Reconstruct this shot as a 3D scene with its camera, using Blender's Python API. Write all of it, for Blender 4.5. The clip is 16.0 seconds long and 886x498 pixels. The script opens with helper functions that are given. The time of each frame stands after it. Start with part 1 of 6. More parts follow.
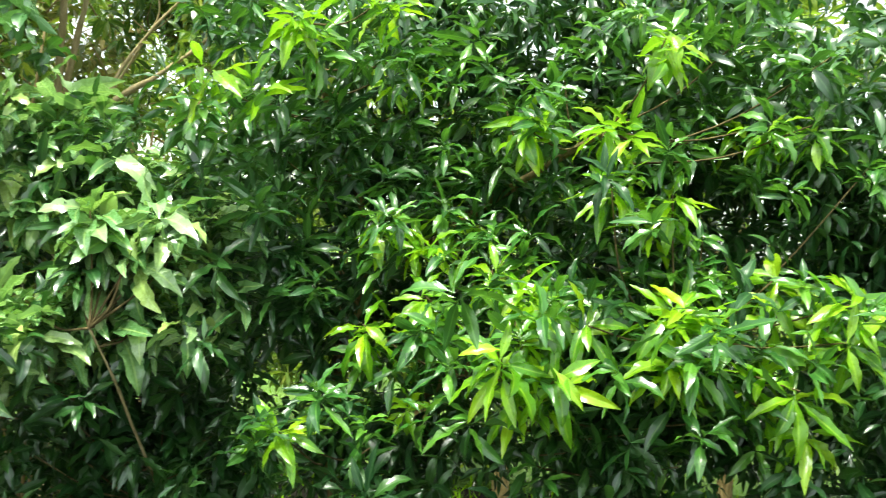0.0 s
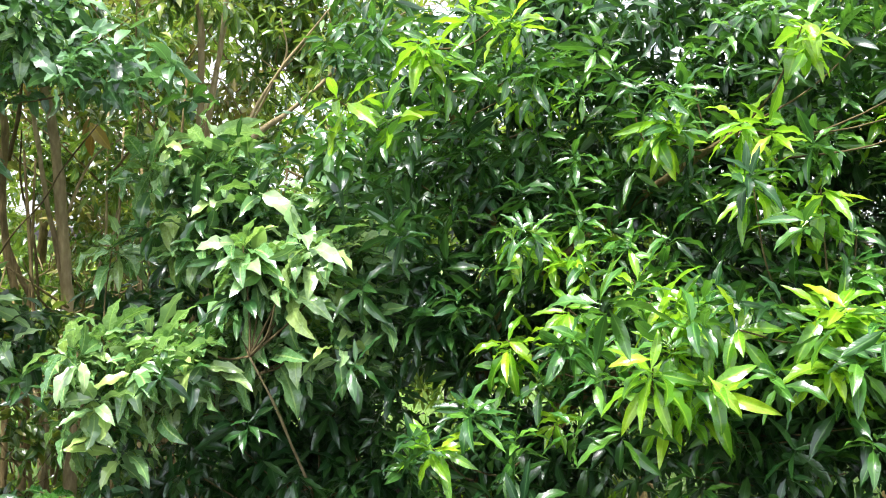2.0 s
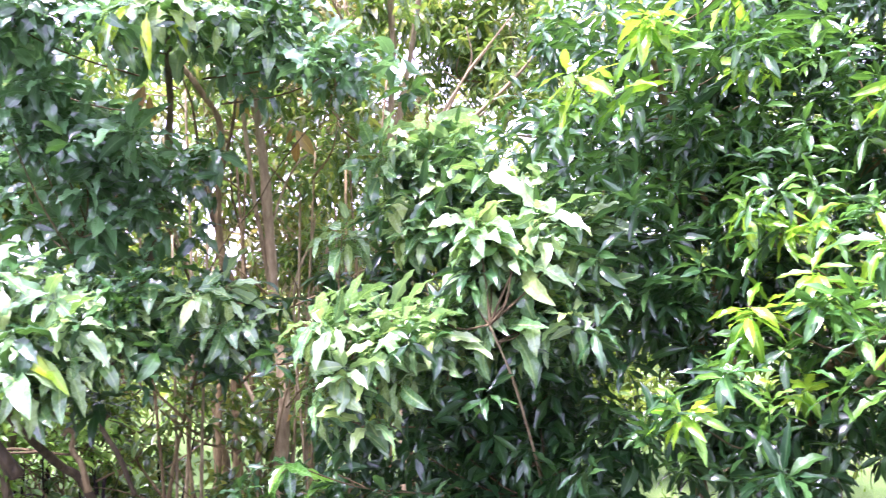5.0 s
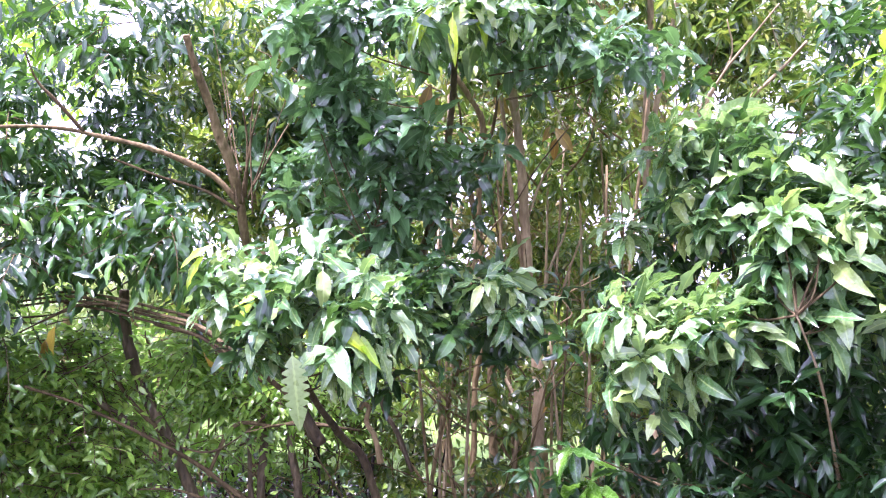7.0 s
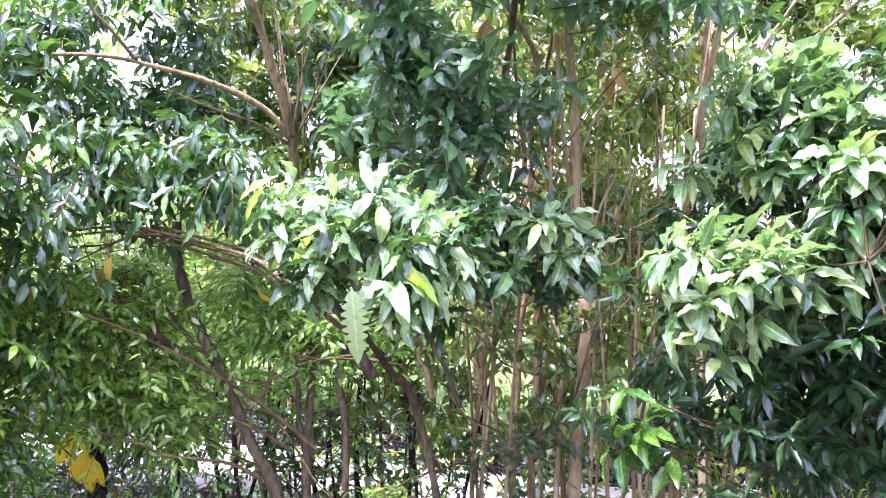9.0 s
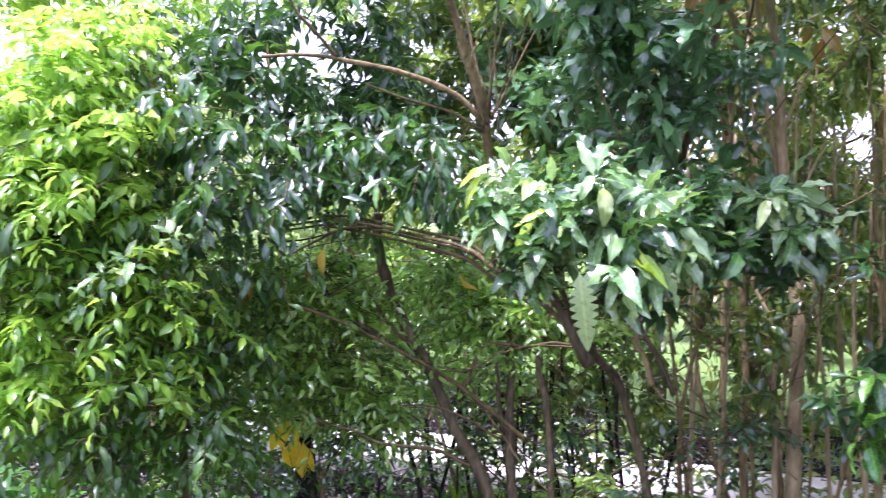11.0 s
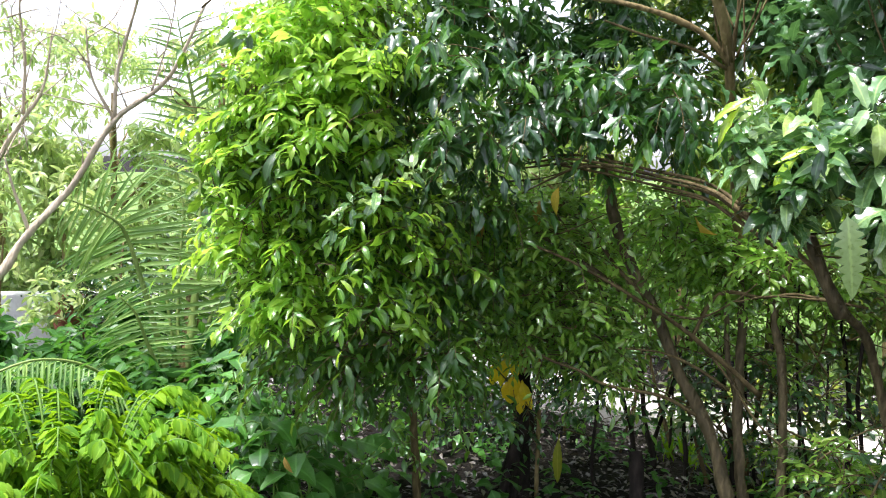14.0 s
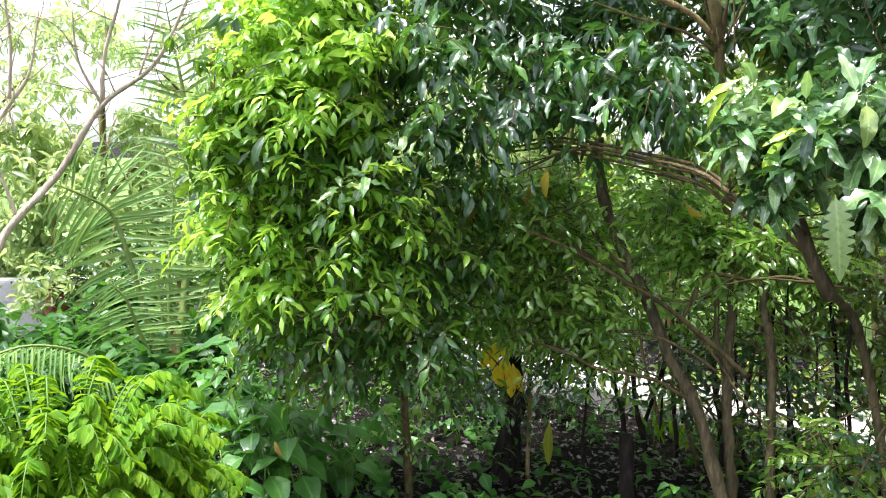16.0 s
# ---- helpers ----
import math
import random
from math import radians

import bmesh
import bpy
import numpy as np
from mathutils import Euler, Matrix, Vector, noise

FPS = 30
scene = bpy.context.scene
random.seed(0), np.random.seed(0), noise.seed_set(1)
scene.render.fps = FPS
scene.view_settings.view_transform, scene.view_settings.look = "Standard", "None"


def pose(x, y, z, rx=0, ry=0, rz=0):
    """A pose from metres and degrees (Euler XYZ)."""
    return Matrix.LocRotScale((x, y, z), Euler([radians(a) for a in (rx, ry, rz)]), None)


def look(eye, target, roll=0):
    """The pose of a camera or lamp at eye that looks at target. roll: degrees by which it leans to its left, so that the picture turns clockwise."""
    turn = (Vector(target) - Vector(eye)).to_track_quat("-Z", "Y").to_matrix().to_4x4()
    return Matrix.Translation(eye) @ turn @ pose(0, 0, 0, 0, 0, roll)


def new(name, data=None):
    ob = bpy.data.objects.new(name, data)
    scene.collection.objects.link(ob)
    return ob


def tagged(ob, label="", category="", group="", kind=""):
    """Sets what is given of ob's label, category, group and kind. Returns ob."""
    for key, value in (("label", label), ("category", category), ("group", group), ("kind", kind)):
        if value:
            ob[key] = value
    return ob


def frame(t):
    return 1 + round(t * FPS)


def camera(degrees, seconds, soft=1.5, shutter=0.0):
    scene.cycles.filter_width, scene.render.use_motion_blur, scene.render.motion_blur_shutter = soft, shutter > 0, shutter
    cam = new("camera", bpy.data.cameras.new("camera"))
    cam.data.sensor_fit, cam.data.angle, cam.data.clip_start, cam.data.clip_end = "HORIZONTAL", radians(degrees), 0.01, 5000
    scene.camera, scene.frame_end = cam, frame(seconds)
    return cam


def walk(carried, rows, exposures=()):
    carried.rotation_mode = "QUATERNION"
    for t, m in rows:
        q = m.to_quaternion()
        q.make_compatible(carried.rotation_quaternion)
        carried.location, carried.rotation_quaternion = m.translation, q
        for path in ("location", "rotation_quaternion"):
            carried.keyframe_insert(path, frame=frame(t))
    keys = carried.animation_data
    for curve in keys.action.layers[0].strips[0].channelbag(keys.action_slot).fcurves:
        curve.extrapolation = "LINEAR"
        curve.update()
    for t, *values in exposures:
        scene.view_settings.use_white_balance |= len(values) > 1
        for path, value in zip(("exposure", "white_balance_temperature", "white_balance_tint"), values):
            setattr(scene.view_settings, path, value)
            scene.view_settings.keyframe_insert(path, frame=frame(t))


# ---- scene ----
cam = camera(56.5, 16.0, 1.0, 0.35)

PATH = [
    (0, (0.530, 0.615, 2.379), (0.131, 2.574, 2.329), 5.2),
    (0.5, (0.516, 0.607, 2.378), (0.001, 2.538, 2.311), 3.8),
    (1, (0.504, 0.596, 2.390), (-0.061, 2.513, 2.323), 2.9),
    (1.5, (0.479, 0.580, 2.397), (-0.182, 2.467, 2.347), 1.8),
    (2, (0.475, 0.572, 2.390), (-0.203, 2.453, 2.352), 1.3),
    (2.5, (0.461, 0.568, 2.388), (-0.229, 2.445, 2.356), 1.0),
    (3, (0.437, 0.564, 2.381), (-0.286, 2.429, 2.353), 0.8),
    (3.2, (0.426, 0.566, 2.379), (-0.318, 2.423, 2.349), 0.8),
    (5.3, (0.069, 0.298, 2.094), (-0.924, 2.032, 2.177), -0.1),
    (5.5, (0.040, 0.258, 2.079), (-1.009, 1.958, 2.166), -0.2),
    (6, (-0.098, 0.155, 2.070), (-1.314, 1.741, 2.144), 0.2),
    (6.5, (-0.156, 0.098, 2.049), (-1.419, 1.647, 2.130), 0.7),
    (7, (-0.185, 0.084, 2.033), (-1.479, 1.606, 2.120), 1.4),
    (7.4, (-0.195, 0.079, 2.032), (-1.517, 1.579, 2.093), 2.0),
    (7.5, (-0.193, 0.079, 2.033), (-1.515, 1.579, 2.083), 2.2),
    (8, (-0.208, 0.088, 2.013), (-1.531, 1.588, 1.992), 2.6),
    (8.2, (-0.218, 0.083, 2.008), (-1.544, 1.579, 1.975), 2.7),
    (10.3, (-0.443, -0.080, 2.004), (-1.863, 1.326, 1.919), 1.8),
    (10.5, (-0.459, -0.090, 1.990), (-1.916, 1.277, 1.907), 1.5),
    (11, (-0.558, -0.162, 1.993), (-2.121, 1.083, 1.897), 0.4),
    (11.5, (-0.623, -0.237, 1.983), (-2.262, 0.905, 1.884), 0.0),
    (12, (-0.631, -0.275, 1.944), (-2.32, 0.791, 1.844), 0.1),
    (12.5, (-0.634, -0.291, 1.949), (-2.349, 0.732, 1.841), 0.3),
    (13, (-0.635, -0.296, 1.944), (-2.366, 0.696, 1.809), 0.7),
    (13.5, (-0.648, -0.324, 1.91), (-2.421, 0.585, 1.73), 1.2),
    (14, (-0.653, -0.336, 1.911), (-2.448, 0.52, 1.701), 1.5),
    (14.5, (-0.648, -0.342, 1.912), (-2.457, 0.481, 1.693), 1.7),
    (15, (-0.651, -0.334, 1.911), (-2.455, 0.501, 1.686), 1.6),
    (15.5, (-0.655, -0.321, 1.922), (-2.441, 0.545, 1.68), 1.4),
    (16, (-0.652, -0.319, 1.906), (-2.436, 0.551, 1.66), 1.3),
]
TONES = [  # seconds, stops, kelvin, tint
    (0.0, 1.32, 6650, -3), (0.7, 1.46, 6400, 9), (1.5, 1.42, 6200, 15), (3.2, 1.45, 6050, 21), (5.3, 2.37, 5450, 60),
    (6.5, 2.0, 5450, 61), (8.2, 2.33, 5500, 57), (10.5, 1.9, 5400, 54), (11.2, 1.5, 5400, 45), (12.0, 1.0, 5900, 31),
    (13.0, 1.02, 5950, 22), (14.5, 1.2, 6000, 20), (16.0, 1.3, 5950, 22),
]
walk(cam, [(t, look(eye, target, roll)) for t, eye, target, roll in PATH], TONES)

# ---- world and light ----
world = bpy.data.worlds.new("overcast_sky")
scene.world = world
world.use_nodes = True
wn, wl = world.node_tree.nodes, world.node_tree.links
sky = wn.new("ShaderNodeTexSky")
sky.sky_type = "NISHITA"
sky.sun_disc = False
sky.sun_elevation, sky.sun_rotation = radians(73), radians(194)
sky.dust_density, sky.ozone_density, sky.air_density = 1.5, 1.0, 1.0
grey = wn.new("ShaderNodeHueSaturation")
grey.inputs["Saturation"].default_value = 0.24
wl.new(sky.outputs[0], grey.inputs["Color"])
wl.new(grey.outputs[0], wn["Background"].inputs["Color"])
wn["Background"].inputs["Strength"].default_value = 0.18

sun = new("sun", bpy.data.lights.new("sun", "SUN"))
sun.data.energy, sun.data.angle, sun.data.color = 4.9, radians(16), (1.0, 0.96, 0.88)
sun.matrix_world = look((-0.9, -3.55, 12), (0, 0, 0))


# ---- materials ----
def material(name):
    m = bpy.data.materials.new(name)
    m.use_nodes = True
    m.node_tree.nodes.clear()
    return m, m.node_tree.nodes, m.node_tree.links


def ramp(nodes, stops):
    r = nodes.new("ShaderNodeValToRGB")
    e = r.color_ramp.elements
    while len(e) < len(stops):
        e.new(0.5)
    for el, (p, c) in zip(e, stops):
        el.position, el.color = p, (*c, 1)
    return r


def leaf_material(name, colours, per_object=False, rough=0.32, thin=0.35, glow=(0.35, 0.5, 0.05), wet=0.5, gloss=0.7):
    """A wet leaf: glossy skin, pale midrib and side veins, light passing through the blade."""
    m, n, l = material(name)
    out = n.new("ShaderNodeOutputMaterial")
    uv = n.new("ShaderNodeTexCoord")
    sep = n.new("ShaderNodeSeparateXYZ")
    l.new(uv.outputs["UV"], sep.inputs[0])
    if per_object:
        rnd = n.new("ShaderNodeObjectInfo").outputs["Random"]
    else:
        rnd = n.new("ShaderNodeNewGeometry").outputs["Random Per Island"]
    k = len(colours)
    col = ramp(n, [(i / (k - 1), c) for i, c in enumerate(colours)])
    l.new(rnd, col.inputs[0])
    # blotches over several leaves
    nz = n.new("ShaderNodeTexNoise")
    nz.inputs["Scale"].default_value, nz.inputs["Detail"].default_value = 14, 4
    l.new(uv.outputs["Object"], nz.inputs["Vector"])
    hsv = n.new("ShaderNodeHueSaturation")
    val = n.new("ShaderNodeMapRange")
    val.inputs["To Min"].default_value, val.inputs["To Max"].default_value = 0.65, 1.4
    l.new(nz.outputs[0], val.inputs["Value"])
    l.new(val.outputs[0], hsv.inputs["Value"])
    l.new(col.outputs[0], hsv.inputs["Color"])
    # midrib and side veins from the blade's own coordinates
    off = n.new("ShaderNodeMath")
    off.operation = "SUBTRACT"
    off.inputs[1].default_value = 0.5
    l.new(sep.outputs["X"], off.inputs[0])
    ab = n.new("ShaderNodeMath")
    ab.operation = "ABSOLUTE"
    l.new(off.outputs[0], ab.inputs[0])
    rib = n.new("ShaderNodeMapRange")
    rib.inputs["From Min"].default_value, rib.inputs["From Max"].default_value = 0.03, 0.07
    rib.inputs["To Min"].default_value, rib.inputs["To Max"].default_value = 0.4, 0.0
    l.new(ab.outputs[0], rib.inputs["Value"])
    slant = n.new("ShaderNodeMath")
    slant.operation = "MULTIPLY_ADD"
    slant.inputs[1].default_value = -0.28
    l.new(ab.outputs[0], slant.inputs[0])
    l.new(sep.outputs["Y"], slant.inputs[2])
    wave = n.new("ShaderNodeMath")
    wave.operation = "MULTIPLY"
    wave.inputs[1].default_value = 75.0
    l.new(slant.outputs[0], wave.inputs[0])
    sn = n.new("ShaderNodeMath")
    sn.operation = "SINE"
    l.new(wave.outputs[0], sn.inputs[0])
    mix = n.new("ShaderNodeMix")
    mix.data_type = "RGBA"
    mix.inputs["B"].default_value = (*[min(1, c * 1.8 + 0.05) for c in colours[-1]], 1)
    l.new(rib.outputs[0], mix.inputs["Factor"])
    l.new(hsv.outputs[0], mix.inputs["A"])
    p = n.new("ShaderNodeBsdfPrincipled")
    rr = n.new("ShaderNodeMapRange")
    rr.inputs["To Min"].default_value, rr.inputs["To Max"].default_value = rough - 0.1, rough + 0.2
    l.new(nz.outputs[0], rr.inputs["Value"])
    l.new(rr.outputs[0], p.inputs["Roughness"])
    l.new(mix.outputs["Result"], p.inputs["Base Color"])
    p.inputs["Specular IOR Level"].default_value = gloss
    p.inputs["Coat Weight"].default_value, p.inputs["Coat Roughness"].default_value = wet, 0.14
    bump = n.new("ShaderNodeBump")
    bump.inputs["Strength"].default_value, bump.inputs["Distance"].default_value = 0.1, 0.002
    l.new(sn.outputs[0], bump.inputs["Height"])
    l.new(bump.outputs[0], p.inputs["Normal"])
    tr = n.new("ShaderNodeBsdfTranslucent")
    tint = n.new("ShaderNodeMix")
    tint.data_type = "RGBA"
    tint.inputs["Factor"].default_value = 0.5
    tint.inputs["B"].default_value = (*glow, 1)
    l.new(hsv.outputs[0], tint.inputs["A"])
    l.new(tint.outputs["Result"], tr.inputs["Color"])
    both = n.new("ShaderNodeMixShader")
    both.inputs[0].default_value = thin
    l.new(p.outputs[0], both.inputs[1])
    l.new(tr.outputs[0], both.inputs[2])
    l.new(both.outputs[0], out.inputs[0])
    return m


def rough_material(name, stops, scale, bump_scale, bump=0.6, rough=0.85, stretch=(1, 1, 1), distance=0.02, gloss=0.4):
    m, n, l = material(name)
    out = n.new("ShaderNodeOutputMaterial")
    tc = n.new("ShaderNodeTexCoord")
    mp = n.new("ShaderNodeMapping")
    mp.inputs["Scale"].default_value = stretch
    l.new(tc.outputs["Object"], mp.inputs["Vector"])
    a, b = n.new("ShaderNodeTexNoise"), n.new("ShaderNodeTexNoise")
    a.inputs["Scale"].default_value, a.inputs["Detail"].default_value = scale, 6
    b.inputs["Scale"].default_value, b.inputs["Detail"].default_value = bump_scale, 5
    for t in (a, b):
        l.new(mp.outputs[0], t.inputs["Vector"])
    add = n.new("ShaderNodeMath")
    add.operation = "MULTIPLY_ADD"
    add.inputs[1].default_value = 0.5
    l.new(b.outputs[0], add.inputs[0])
    half = n.new("ShaderNodeMath")
    half.operation = "MULTIPLY"
    half.inputs[1].default_value = 0.5
    l.new(a.outputs[0], half.inputs[0])
    l.new(half.outputs[0], add.inputs[2])
    c = ramp(n, stops)
    l.new(add.outputs[0], c.inputs[0])
    p = n.new("ShaderNodeBsdfPrincipled")
    p.inputs["Roughness"].default_value = rough
    p.inputs["Specular IOR Level"].default_value = gloss
    l.new(c.outputs[0], p.inputs["Base Color"])
    bm = n.new("ShaderNodeBump")
    bm.inputs["Strength"].default_value, bm.inputs["Distance"].default_value = bump, distance
    l.new(b.outputs[0], bm.inputs["Height"])
    l.new(bm.outputs[0], p.inputs["Normal"])
    l.new(p.outputs[0], out.inputs[0])
    return m


YOUNG_COLOURS = [(0.055, 0.18, 0.008), (0.105, 0.28, 0.008), (0.19, 0.38, 0.01), (0.3, 0.48, 0.012)]
MATURE_COLOURS = [(0.016, 0.07, 0.012), (0.03, 0.115, 0.017), (0.055, 0.165, 0.02), (0.1, 0.24, 0.022)]
PALE_COLOURS = [(0.065, 0.165, 0.05), (0.115, 0.25, 0.08), (0.18, 0.33, 0.12), (0.27, 0.42, 0.18), (0.37, 0.51, 0.13)]
YOUNG = leaf_material("young_leaf", YOUNG_COLOURS, True, 0.26, 0.42, (0.42, 0.8, 0.03))
YOUNG_MANY = leaf_material("young_leaf_mass", YOUNG_COLOURS, False, 0.26, 0.42, (0.42, 0.8, 0.03))
MATURE = leaf_material("mature_leaf", MATURE_COLOURS, True, 0.22, 0.28, (0.2, 0.5, 0.03))
MATURE_MANY = leaf_material("mature_leaf_mass", MATURE_COLOURS, False, 0.26, 0.24, (0.2, 0.5, 0.03), 0.5)
PALE = leaf_material("pale_wet_leaf", PALE_COLOURS, True, 0.22, 0.3, (0.3, 0.55, 0.05), 0.9)
PALE_MANY = leaf_material("pale_wet_leaf_mass", PALE_COLOURS, False, 0.22, 0.3, (0.3, 0.55, 0.05), 0.9)
BLUISH = leaf_material("blue_green_leaf", [(0.035, 0.105, 0.032), (0.068, 0.17, 0.055), (0.115, 0.245, 0.085)], False, 0.26, 0.25, (0.2, 0.45, 0.08), 0.6)
EATEN = leaf_material("pale_eaten_leaf", PALE_COLOURS[3:], True, 0.26, 0.35, (0.4, 0.65, 0.06), 0.6)
# Shade within and under the crowns is put into these two leaf colours.
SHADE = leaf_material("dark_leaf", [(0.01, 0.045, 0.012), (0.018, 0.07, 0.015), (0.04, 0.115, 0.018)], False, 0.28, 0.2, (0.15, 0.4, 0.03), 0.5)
DUSK = leaf_material("matt_shade_leaf", [(0.009, 0.04, 0.011), (0.016, 0.062, 0.014), (0.034, 0.1, 0.017)], False, 0.42, 0.2, (0.15, 0.4, 0.03), 0.2, 0.3)
SMALL = leaf_material("small_leaf", [(0.018, 0.06, 0.01), (0.04, 0.115, 0.014), (0.085, 0.18, 0.02), (0.26, 0.28, 0.03)], False, 0.26, 0.3, (0.3, 0.5, 0.04), 0.7)
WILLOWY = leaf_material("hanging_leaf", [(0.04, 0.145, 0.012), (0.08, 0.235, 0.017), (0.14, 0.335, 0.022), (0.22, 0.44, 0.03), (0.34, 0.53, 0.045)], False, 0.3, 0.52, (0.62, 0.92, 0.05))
# Darker copy of the hanging leaf: the crown's inner shade is in its colour.
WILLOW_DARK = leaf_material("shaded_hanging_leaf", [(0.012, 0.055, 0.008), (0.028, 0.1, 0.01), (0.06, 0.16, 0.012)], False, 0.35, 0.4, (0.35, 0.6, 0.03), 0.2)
# Brighter hanging-leaf copy; sunlight on the outer crown is put into its colour.
WILLOW_LIT = leaf_material("lit_hanging_leaf", [(0.1, 0.26, 0.02), (0.19, 0.4, 0.03), (0.3, 0.52, 0.04), (0.44, 0.62, 0.08)], False, 0.3, 0.6, (0.7, 1.0, 0.12), 0.5)
LIME = leaf_material("lime_leaf", [(0.05, 0.16, 0.004), (0.1, 0.24, 0.005), (0.19, 0.34, 0.006)], False, 0.55, 0.4, (0.45, 0.75, 0.01), 0.0, 0.2)
BROAD = leaf_material("broad_leaf", [(0.028, 0.1, 0.016), (0.055, 0.17, 0.025), (0.09, 0.25, 0.035)], True, 0.35, 0.3, (0.22, 0.6, 0.04), 0.25, 0.4)
BROAD_MANY = leaf_material("broad_leaf_mass", [(0.016, 0.065, 0.01), (0.03, 0.105, 0.015), (0.06, 0.17, 0.022)], False, 0.35, 0.3, (0.22, 0.6, 0.04), 0.0, 0.25)
FROND = leaf_material("palm_leaflet", [(0.06, 0.15, 0.03), (0.14, 0.27, 0.055), (0.28, 0.43, 0.1)], False, 0.45, 0.35, (0.4, 0.62, 0.12), 0.1, 0.3)
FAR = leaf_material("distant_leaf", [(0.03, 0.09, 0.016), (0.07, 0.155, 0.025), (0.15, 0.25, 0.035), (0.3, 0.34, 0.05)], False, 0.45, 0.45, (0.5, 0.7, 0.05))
# Rain haze and glare are put into this far leaf's pale colour.
FAR_HAZY = leaf_material("hazy_distant_leaf", [(0.12, 0.22, 0.07), (0.22, 0.34, 0.1), (0.34, 0.46, 0.16), (0.5, 0.55, 0.22)], False, 0.4, 0.5, (0.6, 0.75, 0.2))
UNDER = leaf_material("understorey_leaf", [(0.06, 0.145, 0.02), (0.12, 0.26, 0.03), (0.2, 0.38, 0.045), (0.33, 0.49, 0.07)], False, 0.24, 0.5, (0.4, 0.8, 0.08), 1.0)
OLIVE = leaf_material("olive_leaf", [(0.04, 0.07, 0.012), (0.09, 0.13, 0.02), (0.17, 0.19, 0.03), (0.26, 0.19, 0.05)], False, 0.4, 0.35, (0.4, 0.42, 0.06), 0.3)
GOLD = leaf_material("yellowing_leaf", [(0.22, 0.44, 0.015), (0.3, 0.52, 0.015), (0.42, 0.58, 0.02)], True, 0.26, 0.35, (0.7, 0.8, 0.04))
WITHERED = leaf_material("withered_leaf", [(0.3, 0.14, 0.03), (0.42, 0.3, 0.03), (0.2, 0.12, 0.05), (0.45, 0.36, 0.03)], True, 0.45, 0.35, (0.7, 0.45, 0.06))
FADED = leaf_material("fading_leaf", [(0.14, 0.18, 0.015), (0.2, 0.23, 0.02), (0.26, 0.24, 0.03)], True, 0.5, 0.4, (0.5, 0.5, 0.03), 0.1, 0.3)
YELLOW = leaf_material("yellow_leaf", [(0.7, 0.52, 0.006), (0.8, 0.62, 0.01), (0.8, 0.56, 0.01)], True, 0.45, 0.5, (1.0, 0.8, 0.02), 0.2)
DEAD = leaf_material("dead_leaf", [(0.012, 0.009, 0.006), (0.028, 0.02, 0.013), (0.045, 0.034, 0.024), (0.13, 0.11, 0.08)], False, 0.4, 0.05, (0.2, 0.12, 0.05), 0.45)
BARK = rough_material("brown_bark", [(0.32, (0.065, 0.046, 0.015)), (0.5, (0.18, 0.135, 0.05)), (0.68, (0.33, 0.26, 0.11))], 6, 40, 1.0, 0.85, (1, 1, 0.35))
PALE_BARK = rough_material("pale_bark", [(0.3, (0.16, 0.12, 0.05)), (0.5, (0.29, 0.23, 0.11)), (0.7, (0.43, 0.36, 0.2))], 7, 45, 0.7, 0.8, (1, 1, 0.35))
# Brown bark darkened for shade on the lower trunks; wetter, so less rough.
SHADED_WET_BARK = rough_material("shaded_wet_brown_bark", [(0.32, (0.03, 0.024, 0.009)), (0.5, (0.09, 0.07, 0.029)), (0.68, (0.19, 0.15, 0.07))], 6, 40, 1.0, 0.7, (1, 1, 0.35))
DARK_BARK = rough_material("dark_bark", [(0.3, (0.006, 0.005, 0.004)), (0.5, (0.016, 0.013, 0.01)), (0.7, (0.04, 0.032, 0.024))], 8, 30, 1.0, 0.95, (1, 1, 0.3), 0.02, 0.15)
TWIG_BARK = rough_material("brown_twig_bark", [(0.3, (0.035, 0.025, 0.009)), (0.5, (0.1, 0.076, 0.03)), (0.7, (0.2, 0.155, 0.065))], 9, 45, 1.0, 0.85, (1, 1, 0.35), 0.02, 0.25)
CLAY = rough_material("red_clay", [(0.3, (0.2, 0.06, 0.035)), (0.7, (0.34, 0.13, 0.08))], 5, 40, 0.4, 0.85)
BUSH_STEM = rough_material("leafy_stem", [(0.3, (0.06, 0.14, 0.02)), (0.7, (0.14, 0.26, 0.03))], 8, 40, 0.4, 0.6, (1, 1, 0.3))
# Grey-tan bark of the bare tree, paled in colour to stand for rain haze.
HAZY_BARK = rough_material("hazy_grey_bark", [(0.3, (0.32, 0.26, 0.17)), (0.5, (0.48, 0.4, 0.28)), (0.7, (0.6, 0.52, 0.39))], 7, 45, 0.7, 0.8, (1, 1, 0.35))
GREEN_STEM = rough_material("green_stem", [(0.3, (0.12, 0.2, 0.04)), (0.7, (0.3, 0.38, 0.1))], 8, 40, 0.4, 0.5, (1, 1, 0.3))
LAWN = rough_material("wet_grass", [(0.3, (0.07, 0.14, 0.025)), (0.5, (0.13, 0.23, 0.045)), (0.7, (0.24, 0.34, 0.08))], 1.2, 60, 1.0, 0.8, (1, 1, 1), 0.03, 0.3)
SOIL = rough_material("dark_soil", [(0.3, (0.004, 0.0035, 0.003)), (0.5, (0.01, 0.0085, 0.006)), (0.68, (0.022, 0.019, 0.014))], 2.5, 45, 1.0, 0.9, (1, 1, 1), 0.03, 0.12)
CONCRETE = rough_material("pale_concrete", [(0.3, (0.5, 0.47, 0.42)), (0.7, (0.66, 0.63, 0.58))], 1.5, 60, 0.2, 0.8)
PLASTER = rough_material("weathered_plaster", [(0.3, (0.42, 0.42, 0.4)), (0.5, (0.58, 0.58, 0.56)), (0.7, (0.68, 0.68, 0.66))], 1.2, 30, 0.2, 0.85)


